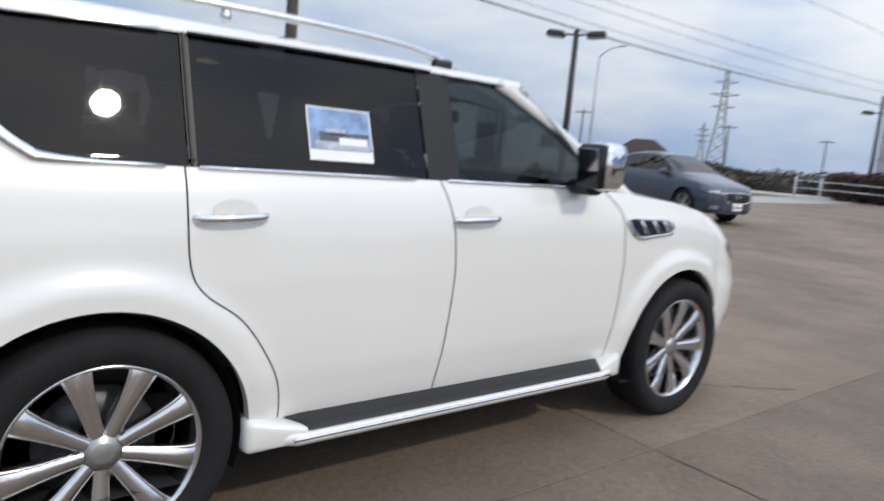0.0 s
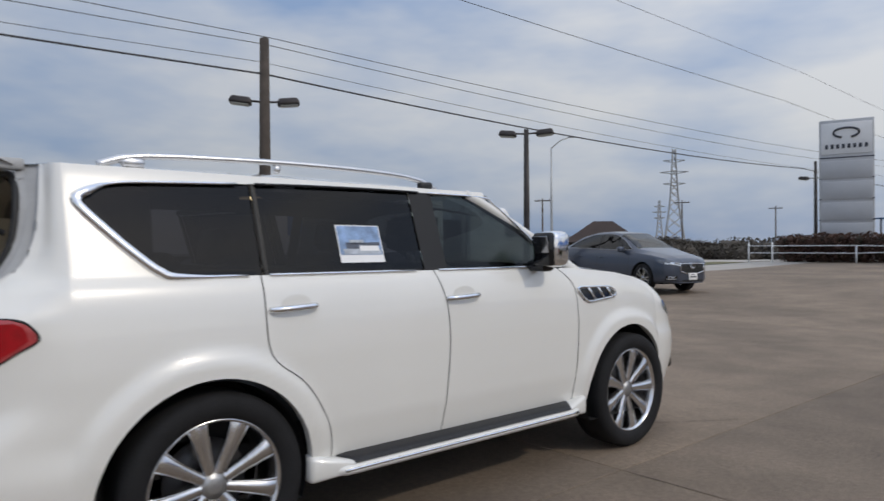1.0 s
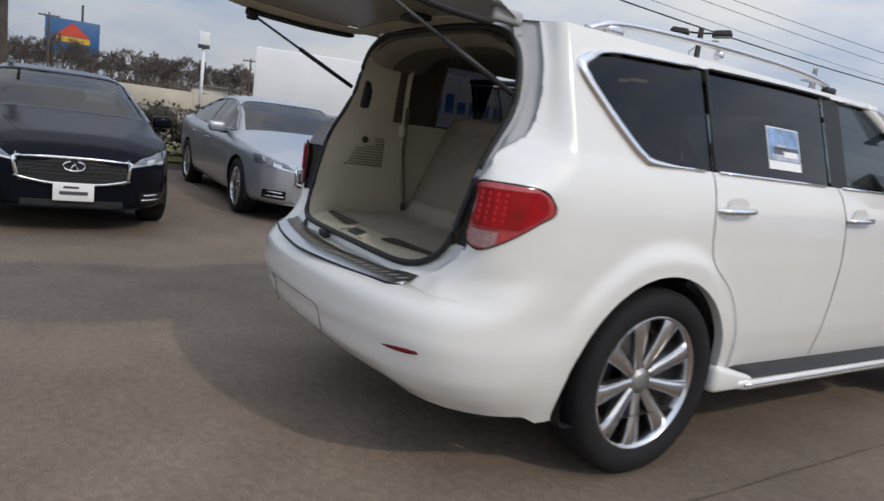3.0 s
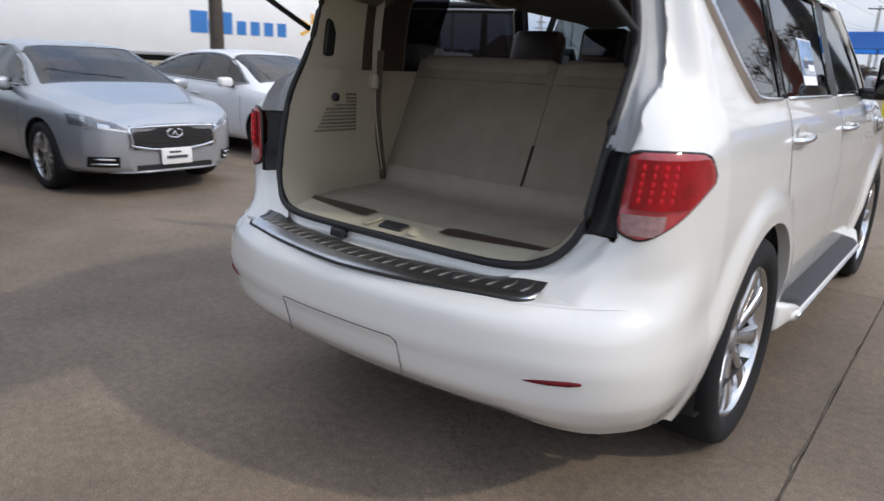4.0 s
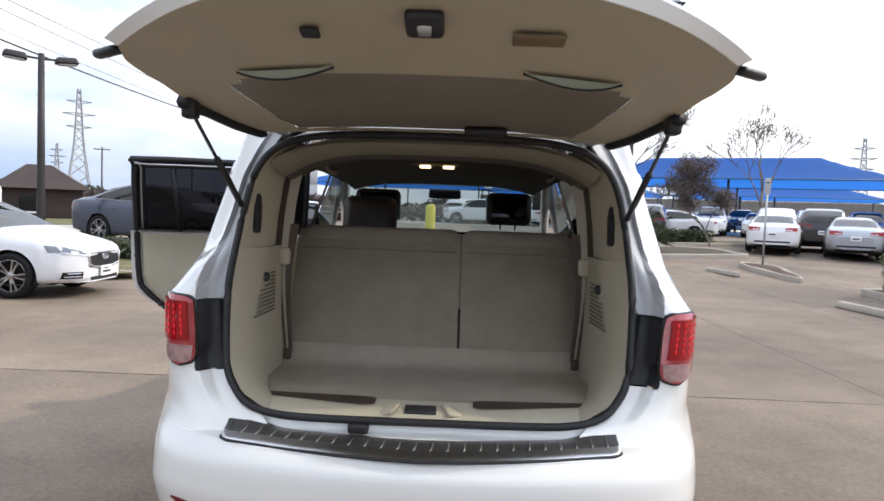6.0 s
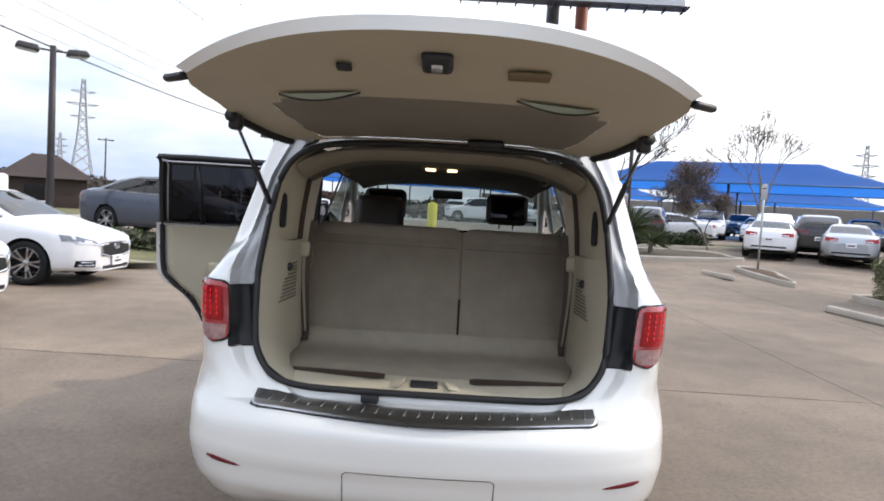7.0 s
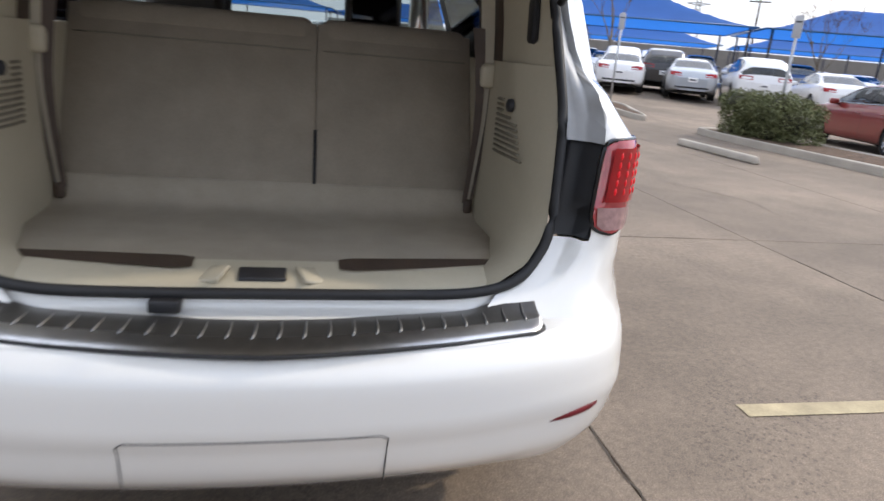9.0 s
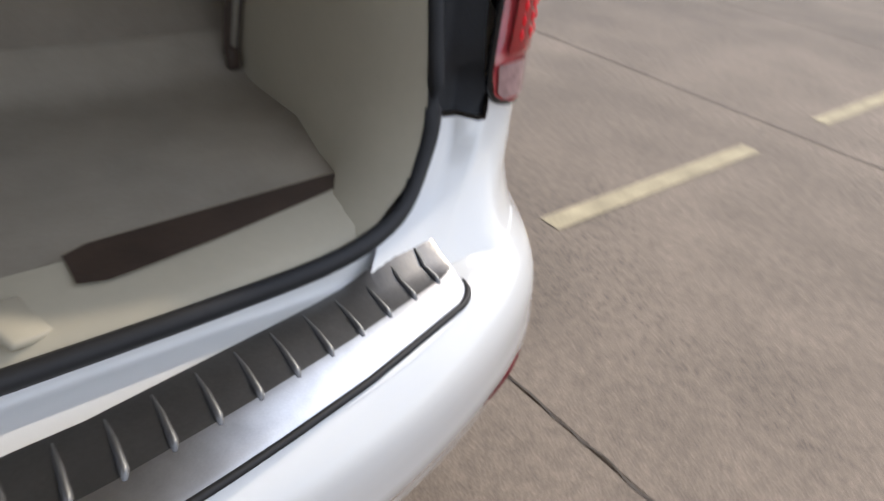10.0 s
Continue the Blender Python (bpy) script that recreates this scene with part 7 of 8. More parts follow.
def bare_tree(name, label, height, spread, seed, twig=None, leafy=0, thick=0.11, lean=0.35, levels=5, crown_from=0.3, finest=0.006, leaf=None, tuft=0.25):
    """Tapered trunk, forking limbs and a crown of fine twigs."""
    rng = random.Random(seed)
    t = thing(name, label, "tree")
    V, F = [], []
    TV, TF = [], []
    ends = []

    def limb(p, d, length, r, level):
        n = 4
        pts, q = [p], Vector(p)
        dd = Vector(d)
        for i in range(n):
            dd = (dd + Vector((rng.gauss(0, 0.13), rng.gauss(0, 0.13), rng.gauss(0.04, 0.08)))).normalized()
            q = q + dd * (length / n)
            pts.append(Vector(q))
        rad = np.maximum(np.linspace(r, r * 0.62, n + 1), finest)
        v, f = tube_data(pts, rad, 7 if level < 2 else (5 if level < 3 else 3))
        tv, tf = (V, F) if level < 3 else (TV, TF)
        o = len(tv)
        tv.extend(v)
        tf.extend(tuple(i + o for i in q2) for q2 in f)
        if level >= levels:
            ends.append(Vector(q))
            return
        for k in range(rng.choice((2, 3, 3)) if level else rng.choice((3, 4))):
            a = rng.uniform(0, 6.3)
            side = Vector((math.cos(a), math.sin(a), 0))
            nd = (dd * (1.0 - lean * 0.3) + side * spread * rng.uniform(0.5, 1.1) + Vector((0, 0, 0.25))).normalized()
            limb(pts[-1 - (rng.random() < 0.45)], nd, length * rng.uniform(0.55, 0.80), float(rad[-1]) * rng.uniform(0.6, 0.8), level + 1)

    limb(Vector((0, 0, -0.05)), Vector((0, 0, 1)), height * crown_from, thick, 0)
    top = max(max(p[2] for p in TV), 0.1)
    k = height / top
    for nm, v, f, m in (("trunk", V, F, M["bark"]), ("crown", TV, TF, twig or M["twig"])):
        me = bpy.data.meshes.new(nm)
        me.from_pydata([(a[0] * k, a[1] * k, a[2] * k) for a in v], [], f)
        for p in me.polygons:
            p.use_smooth = True
        link(nm, me, m, t)
    if leafy:
        bm = bmesh.new()
        for e in ends:
            leaves(bm, leafy, [(e * k, (tuft, tuft, tuft))], 0.07, rng)
        part("leaves", bm, leaf or M["leaf_brown"], t, "sparse brown leaves", smooth=False)
    return t


tree_a = bare_tree("tree", "bare grey tree with a few brown leaves near blue shades", 6.9, 0.62, 21, leafy=7, thick=0.07, levels=5, finest=0.009)
tree_a.matrix_basis = pose(13.8, 27.3, 0.1)
tree_b = bare_tree("tree", "small bare tree with a dense rounded twig crown", 3.9, 1.15, 12, leafy=34, thick=0.05, levels=6, crown_from=0.28, finest=0.012, leaf=M["twig_haze"], tuft=0.34)
tree_b.matrix_basis = pose(10.75, 24.9, 0.1)
tree_c = bare_tree("tree", "bare tree with a few leaves beyond the parked cars", 6.5, 0.6, 17, leafy=1, thick=0.10)
tree_c.matrix_basis = pose(27.0, 29.5, 0)
tree_d = bare_tree("tree", "bare tree on the verge by the entrance", 7.0, 0.8, 19, leafy=5, thick=0.10, levels=6, finest=0.009)
tree_d.matrix_basis = pose(6.7, 27.0, 0.2)
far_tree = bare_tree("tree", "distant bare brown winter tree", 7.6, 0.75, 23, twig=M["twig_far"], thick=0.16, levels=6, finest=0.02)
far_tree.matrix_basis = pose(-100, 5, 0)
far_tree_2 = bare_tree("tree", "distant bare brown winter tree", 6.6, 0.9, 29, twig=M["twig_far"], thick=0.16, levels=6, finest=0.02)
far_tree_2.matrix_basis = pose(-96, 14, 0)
WOOD = "distant winter trees"
for o in (far_tree, far_tree_2):
    o["group"] = WOOD
_rng = random.Random(9)
for k in range(170):
    az = radians(99 - 50 * (k + _rng.random()) / 170)
    D = _rng.uniform(100, 140)
    copy_thing((far_tree, far_tree_2)[k % 2], pose(-D * math.sin(az), D * math.cos(az), -0.5, 0, 0, _rng.uniform(0, 360)) @ Matrix.Diagonal((1, 1, 1, 1)))
round_tree = bare_tree("tree", "distant rounded evergreen tree", 5.2, 0.8, 31, twig=M["twig_far"], leafy=26, thick=0.2, levels=4, finest=0.02, leaf=M["leaf"], tuft=0.7)
round_tree.matrix_basis = pose(-80.0, -2.4, 0)
# low distant scrub: clumps of leaves along the skyline
_bm = bmesh.new()
_spots, _near = [], []
for k in range(130):
    az = radians(100 - 150 * k / 130)
    D = _rng.uniform(150, 175)
    _spots.append(((-D * math.sin(az), D * math.cos(az), _rng.uniform(0.5, 1.6)), (5.5, 5.5, _rng.uniform(1.6, 3.4))))
leaves(_bm, 34000, _spots, 0.8, _rng)
for k in range(60):
    az = 43 - 31 * k / 60
    D = _rng.uniform(96, 106)
    _hill = float(np.interp(az, [12, 26, 28.8, 30.5, 31.6, 33.2, 34, 36.6, 39.5, 43], [1.8, 2.0, 2.6, 3.0, 3.2, 3.0, 3.2, 3.6, 3.4, 3.4]))
    _near.append(((3.7 - D * math.sin(radians(az)), D * math.cos(radians(az)) - 1.1, 0.4), (2.2, 2.2, _hill * _rng.uniform(0.94, 1.0) - 0.4)))
leaves(_bm, 30000, _near, 0.45, _rng)
for _c, _r in _spots + _near:
    _m = bmesh.ops.create_icosphere(_bm, subdivisions=2, radius=1.0, matrix=Matrix.Translation(_c) @ Matrix.Diagonal((_r[0] * 0.72, _r[1] * 0.72, _r[2] * 0.78, 1)))
    for _v in _m["verts"]:
        _v.co += Vector((_rng.uniform(-1, 1), _rng.uniform(-1, 1), _rng.uniform(-1, 1))) * 0.25
M["scrub"] = mat("far_scrub", (0.072, 0.062, 0.050), 0.9, 0, 0.35, 0.4)
tagged(part("scrub", _bm, M["scrub"], smooth=False), "dark brown scrub along the far skyline", "scrub", kind="stuff")


def spiky_plant(x, y, seed, stem=0.25, reach=1.0):
    """A yucca: a rosette of long narrow blades."""
    rng = random.Random(seed)
    t = thing("yucca", "spiky dark green yucca on the grass island", "plant", uphill(x, y, 0, 0.1))
    lathe("stem", [(-0.05, 0.10), (stem * 0.6, 0.085), (stem, 0.06), (stem + 0.02, 0.001)], 10, M["twig_haze"], t, "z", "fibrous brown stem")
    for k in range(int(46 * reach * reach)):
        a, e, L = rng.uniform(0, 6.3), rng.uniform(-0.35, 1.35), rng.uniform(0.6, 0.95) * reach
        d = Vector((math.cos(a) * math.cos(e), math.sin(a) * math.cos(e), math.sin(e)))
        s = Vector((-math.sin(a), math.cos(a), 0)) * 0.024 * reach
        b = Vector((0, 0, stem))
        m, p = b + d * L * 0.55 + Vector((0, 0, 0.04)), b + d * L - Vector((0, 0, 0.10 * L))
        bm = bmesh.new()
        vs = [bm.verts.new(v) for v in (b - s, b + s, m + s * 1.1, p, m - s * 1.1)]
        bm.faces.new(vs)
        part("blade", bm, M["leaf"], t, smooth=False)
    return t


spiky_plant(5.85, 19.0, 3, 0.85, 1.25)
spiky_plant(6.75, 19.5, 4, 0.45)


# ---------- posts, lamps, wires ----------
def lamp_post(x, y, lamp_z, top_z, mat_pole, r, turn=0, label="dark lamp post with two box lamps"):
    p = thing("lamp_post", label, "lamp post", pose(x, y, 0, 0, 0, turn), "lamp posts")
    lathe("pole", [(-0.02, r * 1.15), (top_z * 0.5, r), (top_z, r * 0.8), (top_z + 0.01, 0.001)], 16, mat_pole, p, "z")
    for s in (1, -1):
        arm = tube("arm", [(0, 0, lamp_z), (0.35 * s, 0, lamp_z + 0.02)], 0.03, M["bronze"], p, 8)
        head = box(bmesh.new(), (0.62, 0.42, 0.19), (0.62 * s, 0, lamp_z + 0.03), 0.06, (0, -5 * s, 0), 3, taper=(0.8, 0.75))
        hd = part("lamp_head", head, M["bronze"], p, "dark box lamp head")
        block("lamp_lens", (0.46, 0.30, 0.03), (0.64 * s, 0, lamp_z - 0.075), M["lamp_lens"], hd, 0.01, (0, -5 * s, 0))
    block("pole_base", (r * 3.4, r * 3.4, 0.12), (0, 0, 0.04), M["kerb"], p, 0.02)
    return p


lamp_post(-11.55, 15.7, 5.30, 5.45, M["bronze"], 0.10, 36)
lamp_post(-13.0, 7.0, 5.40, 7.10, M["wood"], 0.15, 62, "wooden utility pole with two box lamps")
lamp_post(-13.2, -2.3, 7.6, 8.6, M["wood"], 0.085, 80, "wooden utility pole with two box lamps")
lamp_post(-12.3, 41.9, 5.6, 6.6, M["bronze"], 0.10, 20)
lamp_post(6.0, 20.0, 6.2, 6.4, M["bronze"], 0.07, 20)


def utility_pole(x, y, h, r=0.14, arm=2.2, turn=0):
    p = thing("utility_pole", "distant wooden utility pole with a crossarm", "utility pole", pose(x, y, 0, 0, 0, turn), "utility poles")
    lathe("pole", [(-0.02, r), (h, r * 0.7), (h + 0.02, 0.001)], 10, M["wood"], p, "z")
    block("crossarm", (arm, 0.12, 0.14), (0, 0, h - 0.35), M["wood"], p, 0.01)
    for s in (-0.9, -0.4, 0.4, 0.9):
        block("insulator", (0.10, 0.10, 0.2), (s * arm / 2, 0, h - 0.2), M["galv"], p, 0.02)
    return p


for x, y, h, t in ((-58, 70, 8.5, 30), (-52, 96, 9.0, 30), (-48, 120, 8.8, 28), (-70, 52, 7.6, 20), (-88, 2, 8.4, 70), (-84, -14, 9.0, 70), (-92, 26, 7.4, 50), (-28, 120, 9, 10), (34, 78, 9.0, -30), (48, 66, 9.4, -35)):
    utility_pole(x, y, h, turn=t)


def cable(points, r=0.012, sag=0.25, label="thin black overhead cable"):
    P = []
    for a, b in zip(points, points[1:]):
        a, b = Vector(a), Vector(b)
        for k in np.linspace(0, 1, 14, endpoint=False):
            q = a.lerp(b, k)
            q.z -= sag * 4 * k * (1 - k)
            P.append(tuple(q))
    P.append(tuple(points[-1]))
    c = tube("overhead_cable", P, r, M["wire"], None, 5)
    return tagged(c, label, "cable", "overhead cables")


cable([(-13.4, -44, 6.2), (-13.0, 7.0, 6.15), (-12.9, 41.5, 6.2), (-12.5, 90, 6.3)], 0.026, 0.35, "thick black overhead cable along the road")
cable([(-13.3, -44, 7.0), (-13.0, 7.0, 6.95), (-13.2, 58, 7.6), (-13.0, 100, 7.6)], 0.011, 0.5)
cable([(-12.6, -44, 7.4), (-12.7, 7.0, 7.05), (-12.6, 58, 7.9), (-12.6, 100, 7.8)], 0.011, 0.4)
cable([(-13.8, -44, 6.7), (-13.3, 7.0, 6.55), (-13.8, 58, 7.0), (-13.0, 100, 7.0)], 0.009, 0.5)
for x, y in ((-10.4, -34), (-12.4, 104)):
    utility_pole(x, y, 10.8, 0.16, 2.6, 5)
cable([(-10.4, -34, 9.3), (-11.2, 35, 9.05), (-12.3, 104, 9.4)], 0.011, 0.4)
cable([(-9.4, -34, 10.62), (-10.3, 35, 10.3), (-11.3, 104, 10.62)], 0.008, 0.4)


def pylon(x, y, h, turn):
    """A lattice transmission tower with three crossarms."""
    t = thing("transmission_tower", "grey lattice transmission tower far away", "tower", pose(x, y, 0, 0, 0, turn))
    wide = lambda z: float(np.interp(z, [0, h * 0.45, h * 0.6, h], [h * 0.105, h * 0.045, h * 0.032, h * 0.012]))  # noqa: E731
    V, F = [], []
    def bar(a, b, r):
        v, f = tube_data([a, b], r, 4)
        o = len(V)
        V.extend(v)
        F.extend(tuple(i + o for i in q) for q in f)
    zs = [h * k for k in (0, 0.12, 0.24, 0.35, 0.45, 0.53, 0.6, 0.67, 0.74, 0.81, 0.88, 0.94, 1.0)]
    for sx, sy in ((1, 1), (1, -1), (-1, 1), (-1, -1)):
        for a, b in zip(zs, zs[1:]):
            bar((sx * wide(a), sy * wide(a), a), (sx * wide(b), sy * wide(b), b), 0.16)
    for a, b in zip(zs, zs[1:]):
        for s in (1, -1):
            bar((-wide(a), s * wide(a), a), (wide(b), s * wide(b), b), 0.09)
            bar((wide(a), s * wide(a), a), (-wide(b), s * wide(b), b), 0.09)
            bar((s * wide(a), -wide(a), a), (s * wide(b), wide(b), b), 0.09)
    me = bpy.data.meshes.new("lattice")
    me.from_pydata(V, [], F)
    link("lattice", me, M["galv"], t)
    for z, w in ((h * 0.66, 0.10), (h * 0.77, 0.13), (h * 0.88, 0.10)):
        V, F = [], []
        for s in (1, -1):
            bar((0, 0, z + h * 0.02), (s * w * h, 0, z + h * 0.012), 0.12)
            bar((0, 0, z - h * 0.008), (s * w * h, 0, z + h * 0.012), 0.12)
        me = bpy.data.meshes.new("crossarm")
        me.from_pydata(V, [], F)
        link("crossarm", me, M["galv"], t)
    return t


pylon(-98, 172, 29.5, 35)
pylon(-131, 218, 19.0, 35)
pylon(104, 172, 24, -30)


# ---------- signs ----------
def pylon_sign():
    t = thing("dealer_sign", "tall grey panel sign with a dark emblem on top", "sign", pose(-10.2, 40.6, 0, 0, 0, 18))
    block("sign_body", (2.65, 0.55, 8.6), (0, 0, 4.3), M["sign_grey"], t, 0.05)
    for k in range(5):
        block("sign_panel", (2.45, 0.04, 1.0 if k else 1.75), (0, -0.29, (7.55 if k == 0 else 6.95 - 1.16 * k)), M["sign_white"] if k == 0 else M["sign_grey"], t, 0.02)
        block("panel_gap", (2.66, 0.03, 0.06), (0, -0.275, 6.48 - 1.16 * k), M["sign_dark"], t)
    tube("sign_emblem", [(0.62 * math.cos(a), -0.33, 7.85 + 0.27 * math.sin(a)) for a in np.linspace(-1.2, 4.35, 24)], 0.06, M["sign_dark"], t, 6, label="dark oval emblem")
    for k in range(8):
        block("sign_bar", (0.15, 0.03, 0.24), (-0.95 + 0.27 * k, -0.325, 7.1), M["sign_dark"], t, 0.01)
    return t


pylon_sign()


def post_sign(x, y, h, turn):
    t = thing("sign_post", "thin grey post with a small pale sign", "sign", pose(x, y, 0.1, 0, 0, turn), "small post signs")
    tube("post", [(0, 0, -0.1), (0, 0, h)], 0.03, M["galv"], t, 8)
    block("sign_plate", (0.17, 0.012, 0.44), (0, -0.035, h - 0.24), M["sign_grey"], t, 0.004)
    block("sign_bar", (0.12, 0.006, 0.03), (0, -0.045, h - 0.14), M["sign_dark"], t)
    return t


post_sign(9.1, 16.6, 2.7, -28)
post_sign(9.95, 10.3, 2.55, -45)
post_sign(5.7, 19.2, 2.3, -15)


def store_sign():
    t = thing("store_sign", "far blue roadside sign with a red triangle", "sign", pose(-117, 6.5, 0, 0, 0, 86))
    block("panel", (7.2, 0.6, 5.0), (0, 0, 7.6), M["sign_blue"], t, 0.05)
    for s in (-2.6, 2.6):
        tube("leg", [(s, 0, 0), (s, 0, 5.4)], 0.25, M["bronze"], t, 8)
    bm = bmesh.new()
    f = [bm.verts.new(p) for p in ((-2.3, -0.34, 7.7), (2.3, -0.34, 7.7), (0, -0.34, 9.7))]
    bm.faces.new(f)
    part("triangle", bm, M["sign_red"], t, smooth=False)
    block("band", (4.6, 0.04, 0.8), (0, -0.33, 7.2), M["sign_yellow"], t)
    block("panel_post", (0.3, 0.3, 2.6), (1.2, 0, 11.2), M["bronze"], t)
    return t


store_sign()


def pole_sign():
    """A slim white pole with a boxy sign on top, across the road."""
    t = thing("pole_sign", "slim white pole with a small box sign on top", "sign", pose(-55.3, 11.2, 0, 0, 0, 80))
    tube("post", [(0, 0, 0), (0, 0, 5.3)], 0.13, M["sign_white"], t, 10)
    block("sign_box", (0.85, 0.5, 1.25), (0, 0, 5.85), M["sign_white"], t, 0.06)
    block("sign_band", (0.87, 0.52, 0.3), (0, 0, 5.35), M["sign_dark"], t, 0.02)


pole_sign()


def billboard():
    t = thing("billboard", "billboard on two tall posts with a steel catwalk", "billboard", pose(1.5, 44, 0, 0, 0, 0))
    tube("post", [(4.2, -2.0, 0), (4.2, -2.0, 19)], 0.42, M["bronze"], t, 14, label="black post")
    tube("post", [(6.1, -2.0, 0), (6.1, -2.0, 19)], 0.40, M["rust_pole"], t, 14, label="red-brown post")
    block("panel", (14.6, 0.5, 4.6), (5.2, -2.8, 17.6), M["sign_white"], t, 0.05)
    block("catwalk", (14.6, 1.0, 0.10), (5.2, -3.5, 15.0), M["bronze"], t)
    for k in range(13):
        block("catwalk_bracket", (0.08, 1.2, 0.12), (-1.9 + 1.18 * k, -3.4, 14.88), M["bronze"], t)
    return t


billboard()


# ---------- blue shade canopies ----------
def canopy(x, y, turn):
    t = thing("shade_canopy", "blue fabric hip-roofed shade canopy over parked cars", "canopy", pose(x, y, 0, 0, 0, turn), "blue shade canopies")
    W, D, e, p = 10.4, 6.2, 4.15, 5.95
    n = 12
    V = np.zeros((2 * n + 1, 2 * n + 1, 3))
    for i, a in enumerate(np.linspace(-1, 1, 2 * n + 1)):
        for j, b in enumerate(np.linspace(-1, 1, 2 * n + 1)):
            d = min((1 - abs(a)) * W, (1 - abs(b)) * D) / D
            V[i, j] = (a * W, b * D, e + (p - e) * min(1, d / 0.82) ** 1.12 - 0.14 * math.sin(math.pi * min(1, d)) )
    sheet("fabric", V, None, M["blue_shade"], t)
    rim = [(-W, -D, e), (W, -D, e), (W, D, e), (-W, D, e)]
    for a, b in zip(rim, rim[1:] + rim[:1]):
        tube("edge_beam", [a, b], 0.06, M["sign_blue"], t, 6)
    for sx in (-1, 0, 1):
        for sy in (-1, 1):
            tube("post", [(sx * W * 0.96, sy * D * 0.95, 0), (sx * W * 0.96, sy * D * 0.95, e)], 0.08, M["bronze"], t, 8)
    return t


first = canopy(19.6, 44.8, -25)
for x, y, a in ((38.8, 35.8, -25), (58.0, 26.8, -25), (77.0, 17.8, -25), (14.5, 79.5, -15), (35.5, 72.5, -25), (55.0, 61.5, -30), (-6.5, 74.5, -8)):
    copy_thing(first, pose(x, y, 0, 0, 0, a))


# ---------- road, barrier, lorry, buildings ----------
ROAD_TURN = math.degrees(math.atan2(0.9, 0.43))
road = tagged(flat("road", -160, -34, 260, 12, -0.02, M["road_concrete"]), "pale concrete road beyond the verge", "road", kind="structure")
road.matrix_basis = pose(-36, 0, 0, 0, 0, ROAD_TURN)
far_lot = tagged(flat("pavement_far", -40, 20.5, 130, 130, -0.008, M["light_concrete"]), "pale concrete car park far away", "pavement", kind="structure")
drape(far_lot)
grass_far = tagged(flat("verge_far", -33, 24, -15.5, 70, 0.0, M["grass"]), "dull grass verge beyond the lot entrance", "grass", kind="structure")
drape(grass_far)
bar_ob = thing("barrier_wall", "pale concrete barrier wall along the far road", "wall", pose(-36, 0, 0, 0, 0, ROAD_TURN), kind="structure")
for k in range(21):
    block("barrier_panel", (7.9, 0.5, 1.8), (-110 + 8 * k, 37, 0.85), M["barrier"], bar_ob, 0.03)
    block("barrier_post", (0.35, 0.62, 1.95), (-106 + 8 * k, 37, 0.93), M["barrier"], bar_ob, 0.03)


def lorry(s):
    """A white articulated lorry on the road; s metres along it."""
    t = thing("articulated_lorry", "white lorry with a long trailer and blue lettering bars", "lorry", pose(-36, 0, 0, 0, 0, ROAD_TURN) @ pose(s, 0, 0))
    tr = block("trailer_box", (16.2, 2.6, 2.9), (0, 0, 2.65), M["truck_white"], t, 0.05)
    block("trailer_rail", (16.2, 0.06, 0.14), (0, -1.31, 1.25), M["galv"], tr, 0.01)
    for k in range(7):
        block("lettering_bar", (0.42 if k else 0.75, 0.01, 0.95 if k in (0, 2) else 0.60), (0.3 + 0.62 * k, -1.315, 2.70 if k in (0, 2) else 2.53), M["truck_blue"], tr)
    for k in range(6):
        block("emblem_ray", (0.14, 0.012, 0.48), (5.5 + 0.42 * math.sin(k * math.pi / 3), -1.316, 2.72 + 0.42 * math.cos(k * math.pi / 3)), M["truck_gold"], tr, 0, (0, 60 * k, 0))
    block("trailer_frame", (15.0, 0.9, 0.25), (0, 0, 1.05), M["under"], t)
    cab = box(bmesh.new(), (3.6, 2.45, 3.1), (0, 0, 0), 0.16, seg=3)
    for v in cab.verts:
        if v.co.z > 0 and v.co.x > -0.6:
            v.co.x -= 0.62 * (v.co.z / 1.5) * (v.co.x + 0.6)
            v.co.z -= 0.20 * (v.co.x + 0.6)
    c = part("cab", cab, M["truck_white"], t, "white sleeper cab with roof fairing")
    c.matrix_basis = pose(11.4, 0, 2.35)
    bon = box(bmesh.new(), (1.9, 2.2, 1.2), (13.6, 0, 1.35), 0.2, seg=3)
    part("bonnet", bon, M["truck_white"], t)
    for sy in (-1, 1):
        block("side_window", (0.8, 0.04, 0.65), (12.05, 1.235 * sy, 2.45), M["gloss_black"], c, 0.02).matrix_parent_inverse = c.matrix_basis.inverted()
        block("fairing_vent", (0.7, 0.04, 0.34), (10.6, 1.235 * sy, 3.45), M["gloss_black"], c, 0.02).matrix_parent_inverse = c.matrix_basis.inverted()
        tube("exhaust_pipe", [(9.3, 1.0 * sy, 1.0), (9.3, 1.0 * sy, 3.9)], 0.12, M["galv"], t, 10)
    block("fifth_wheel_gear", (1.4, 1.6, 2.4), (8.9, 0, 1.9), M["under"], t, 0.05)
    for x in (-6.6, -5.3, 7.6, 8.9, 13.6):
        for sy in (-1, 1):
            w = small_wheel(t, 0.5)
            w.matrix_basis = pose(x, 1.12 * sy, 0.5, 0, 0, 90 * sy)
    return t


lorry(17.5)


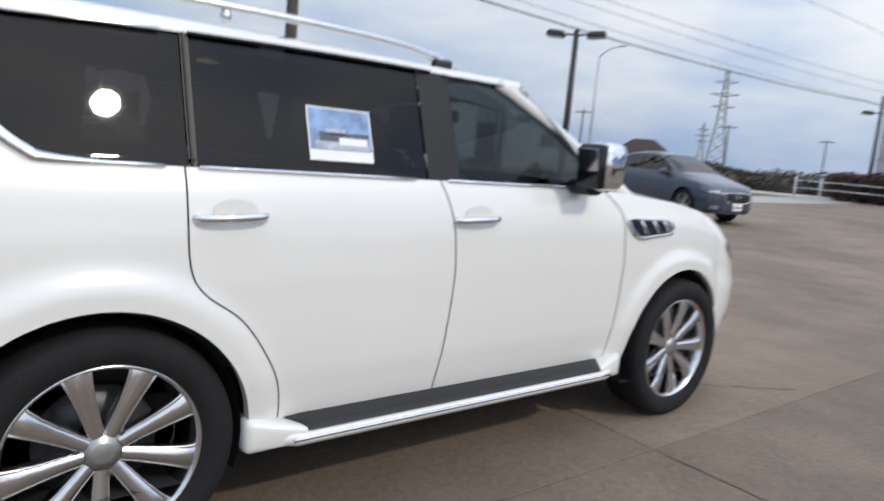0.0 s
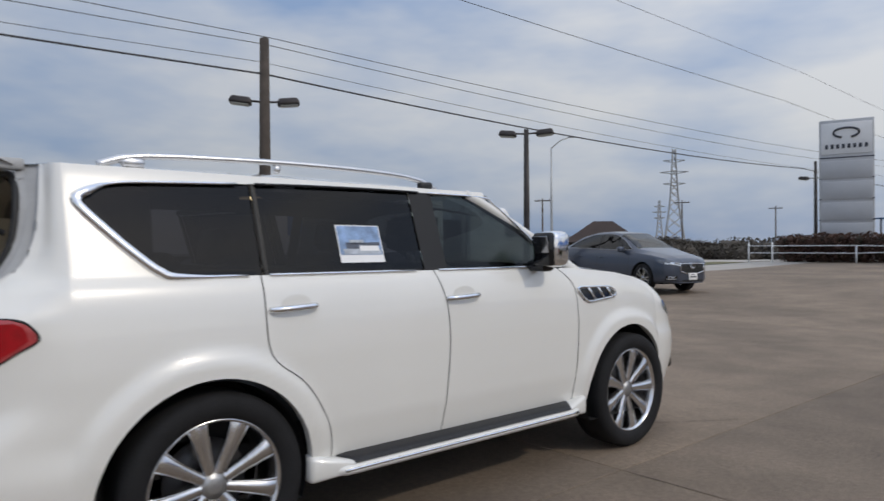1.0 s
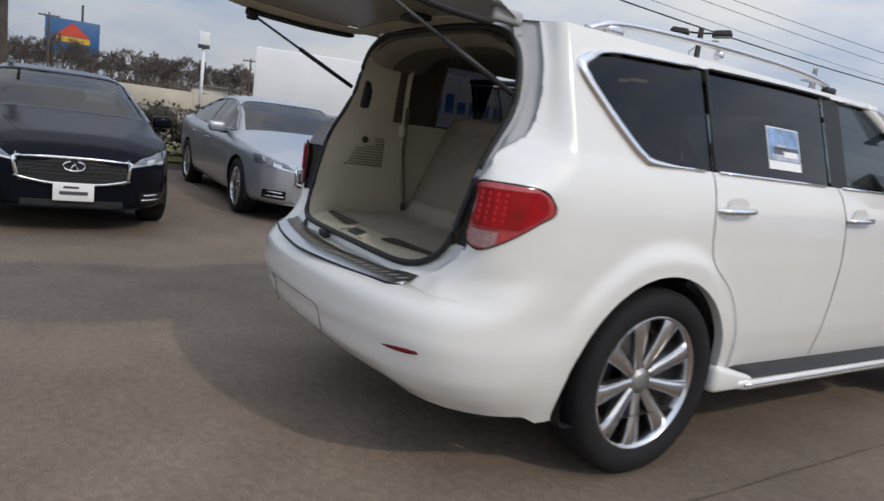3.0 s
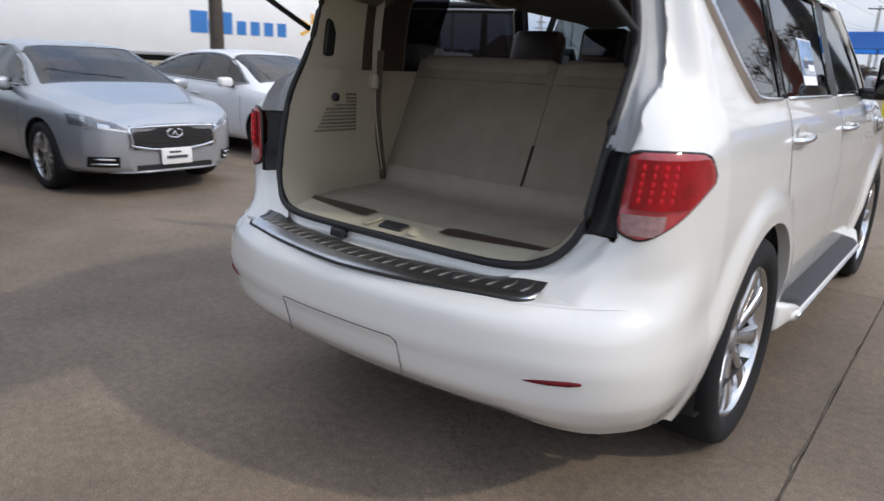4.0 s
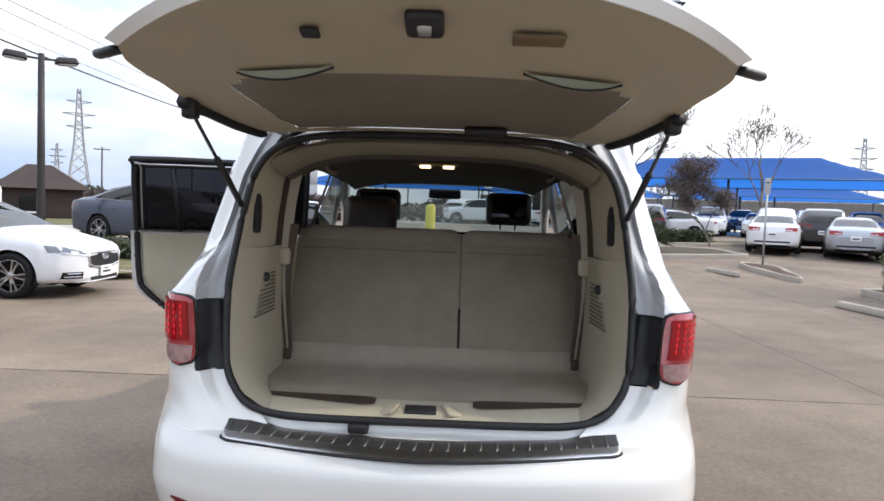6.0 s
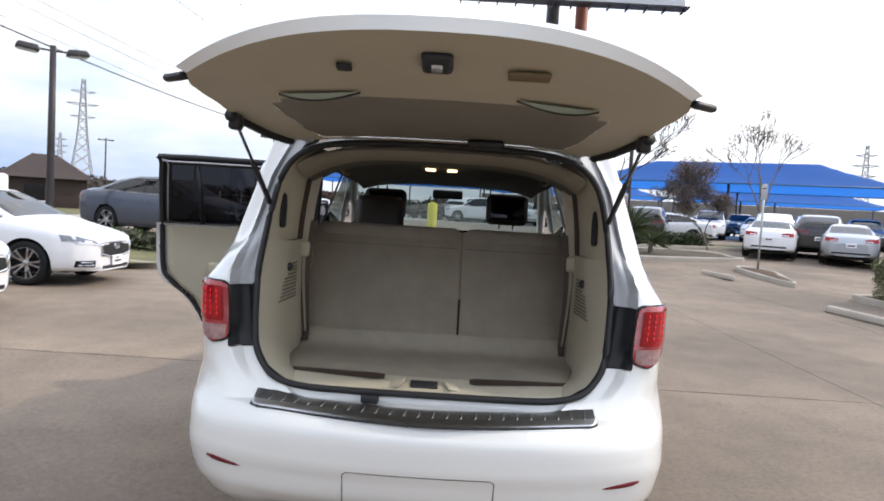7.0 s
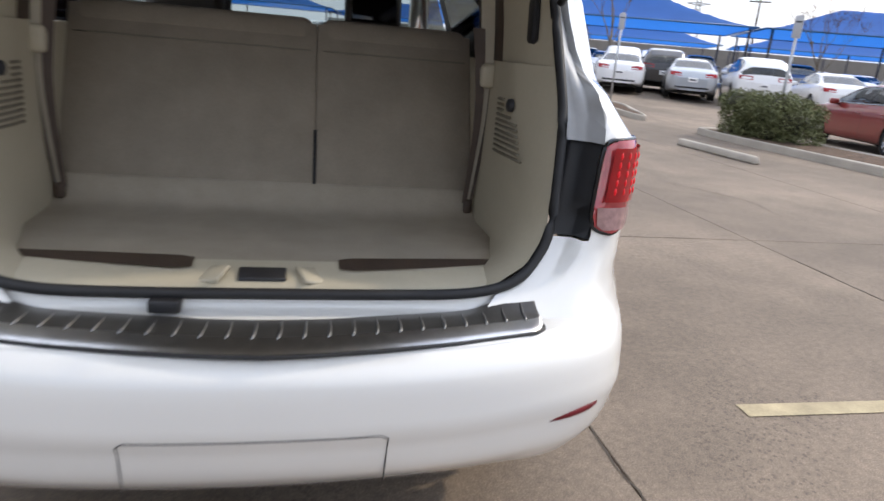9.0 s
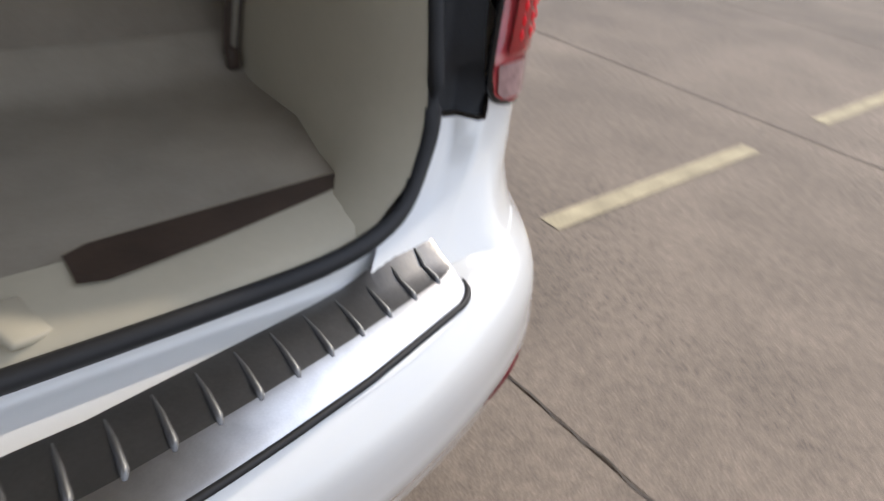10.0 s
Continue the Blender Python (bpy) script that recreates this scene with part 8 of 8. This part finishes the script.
def building(x, y, w, d, h, turn, label="pale low building far beyond the road", rise=0.22):
    t = thing("building", label, "building", pose(x, y, 0, 0, 0, turn), "far low buildings")
    block("wall", (w, d, h), (0, 0, h / 2), M["far_wall"] if rise < 0.3 else M["dark_roof"], t, 0.05)
    bm = bmesh.new()
    e = 0.5
    P = [bm.verts.new(p) for p in ((-w / 2 - e, -d / 2 - e, h), (w / 2 + e, -d / 2 - e, h), (w / 2 + e, d / 2 + e, h), (-w / 2 - e, d / 2 + e, h), (-w / 2 + d / 3, 0, h + d * rise), (w / 2 - d / 3, 0, h + d * rise))]
    for q in ((0, 1, 5, 4), (1, 2, 5), (2, 3, 4, 5), (3, 0, 4)):
        bm.faces.new([P[i] for i in q])
    part("roof", bm, M["far_roof"] if rise < 0.3 else M["dark_roof"], t, smooth=False)
    for k in range(int(w / 3)):
        win = block("window", (1.2, 0.1, 1.1), (-w / 2 + 1.8 + 3 * k, -d / 2 - 0.03, h * 0.5), M["gloss_black"], t)
        block("window_frame", (1.4, 0.06, 0.12), (-w / 2 + 1.8 + 3 * k, -d / 2 - 0.06, h * 0.5 - 0.62), M["sign_white"], win)
    return t


building(-104, 26, 9, 7, 2.9, 74, rise=0.06)
building(-98, 42, 10, 8, 3.2, 66)
building(-29.5, 44.6, 5.0, 5.2, 2.0, 35, "low building with a steep brown hip roof", 0.33)
far_wall = thing("wall_far", "long low tan wall behind the blue shades", "wall", pose(45, 92, 0, 0, 0, -25), kind="structure")
for k in range(12):
    block("wall_panel", (7.494, 0.4, 4.6), (7.5 * k - 41, 0, 2.2), M["far_tan"], far_wall, 0.03)
building(-150, -40, 40, 14, 6.0, 100, "pale store building far beyond the road")


def white_gate():
    t = thing("pipe_fence", "white pipe barrier fence at the lot entrance", "fence", uphill(-14.4, 37.8, 3))
    for x in (0, 1.3, 5.5, 9.8):
        tube("post", [(x, 0, 0), (x, 0, 1.15 if x < 3 else 0.9)], 0.045, M["sign_white"], t, 8)
    for z in (0.55, 0.95):
        tube("rail", [(0, 0, z), (5.5, 0, z - 0.02), (9.8, 0, z - 0.15 if z > 0.7 else z + 0.1)], 0.022, M["sign_white"], t, 8)
    return t


white_gate()
bol = thing("bollard", "yellow steel bollard on the pavement", "bollard", uphill(-0.72, 19.8, 0, 0.12))
lathe("post", [(0, 0.17), (1.22, 0.17), (1.29, 0.12), (1.32, 0.001)], 16, M["bollard"], bol, "z")
lathe("foot", [(0, 0.23), (0.03, 0.23), (0.04, 0.17)], 16, M["kerb"], bol, "z")


def street_lamp():
    t = thing("street_lamp", "tall thin grey street lamp with an angled arm", "street lamp", pose(-42, 53, 0, 0, 0, 40))
    lathe("pole", [(-0.02, 0.16), (6, 0.12), (12.0, 0.08), (12.02, 0.001)], 10, M["galv"], t, "z")
    arm = tube("arm", [(0, 0, 11.9), (0.9, 0, 12.7), (1.9, 0, 13.0)], 0.06, M["galv"], t, 6)
    block("lamp_head", (0.7, 0.28, 0.14), (2.15, 0, 13.02), M["galv"], arm, 0.04)


street_lamp()
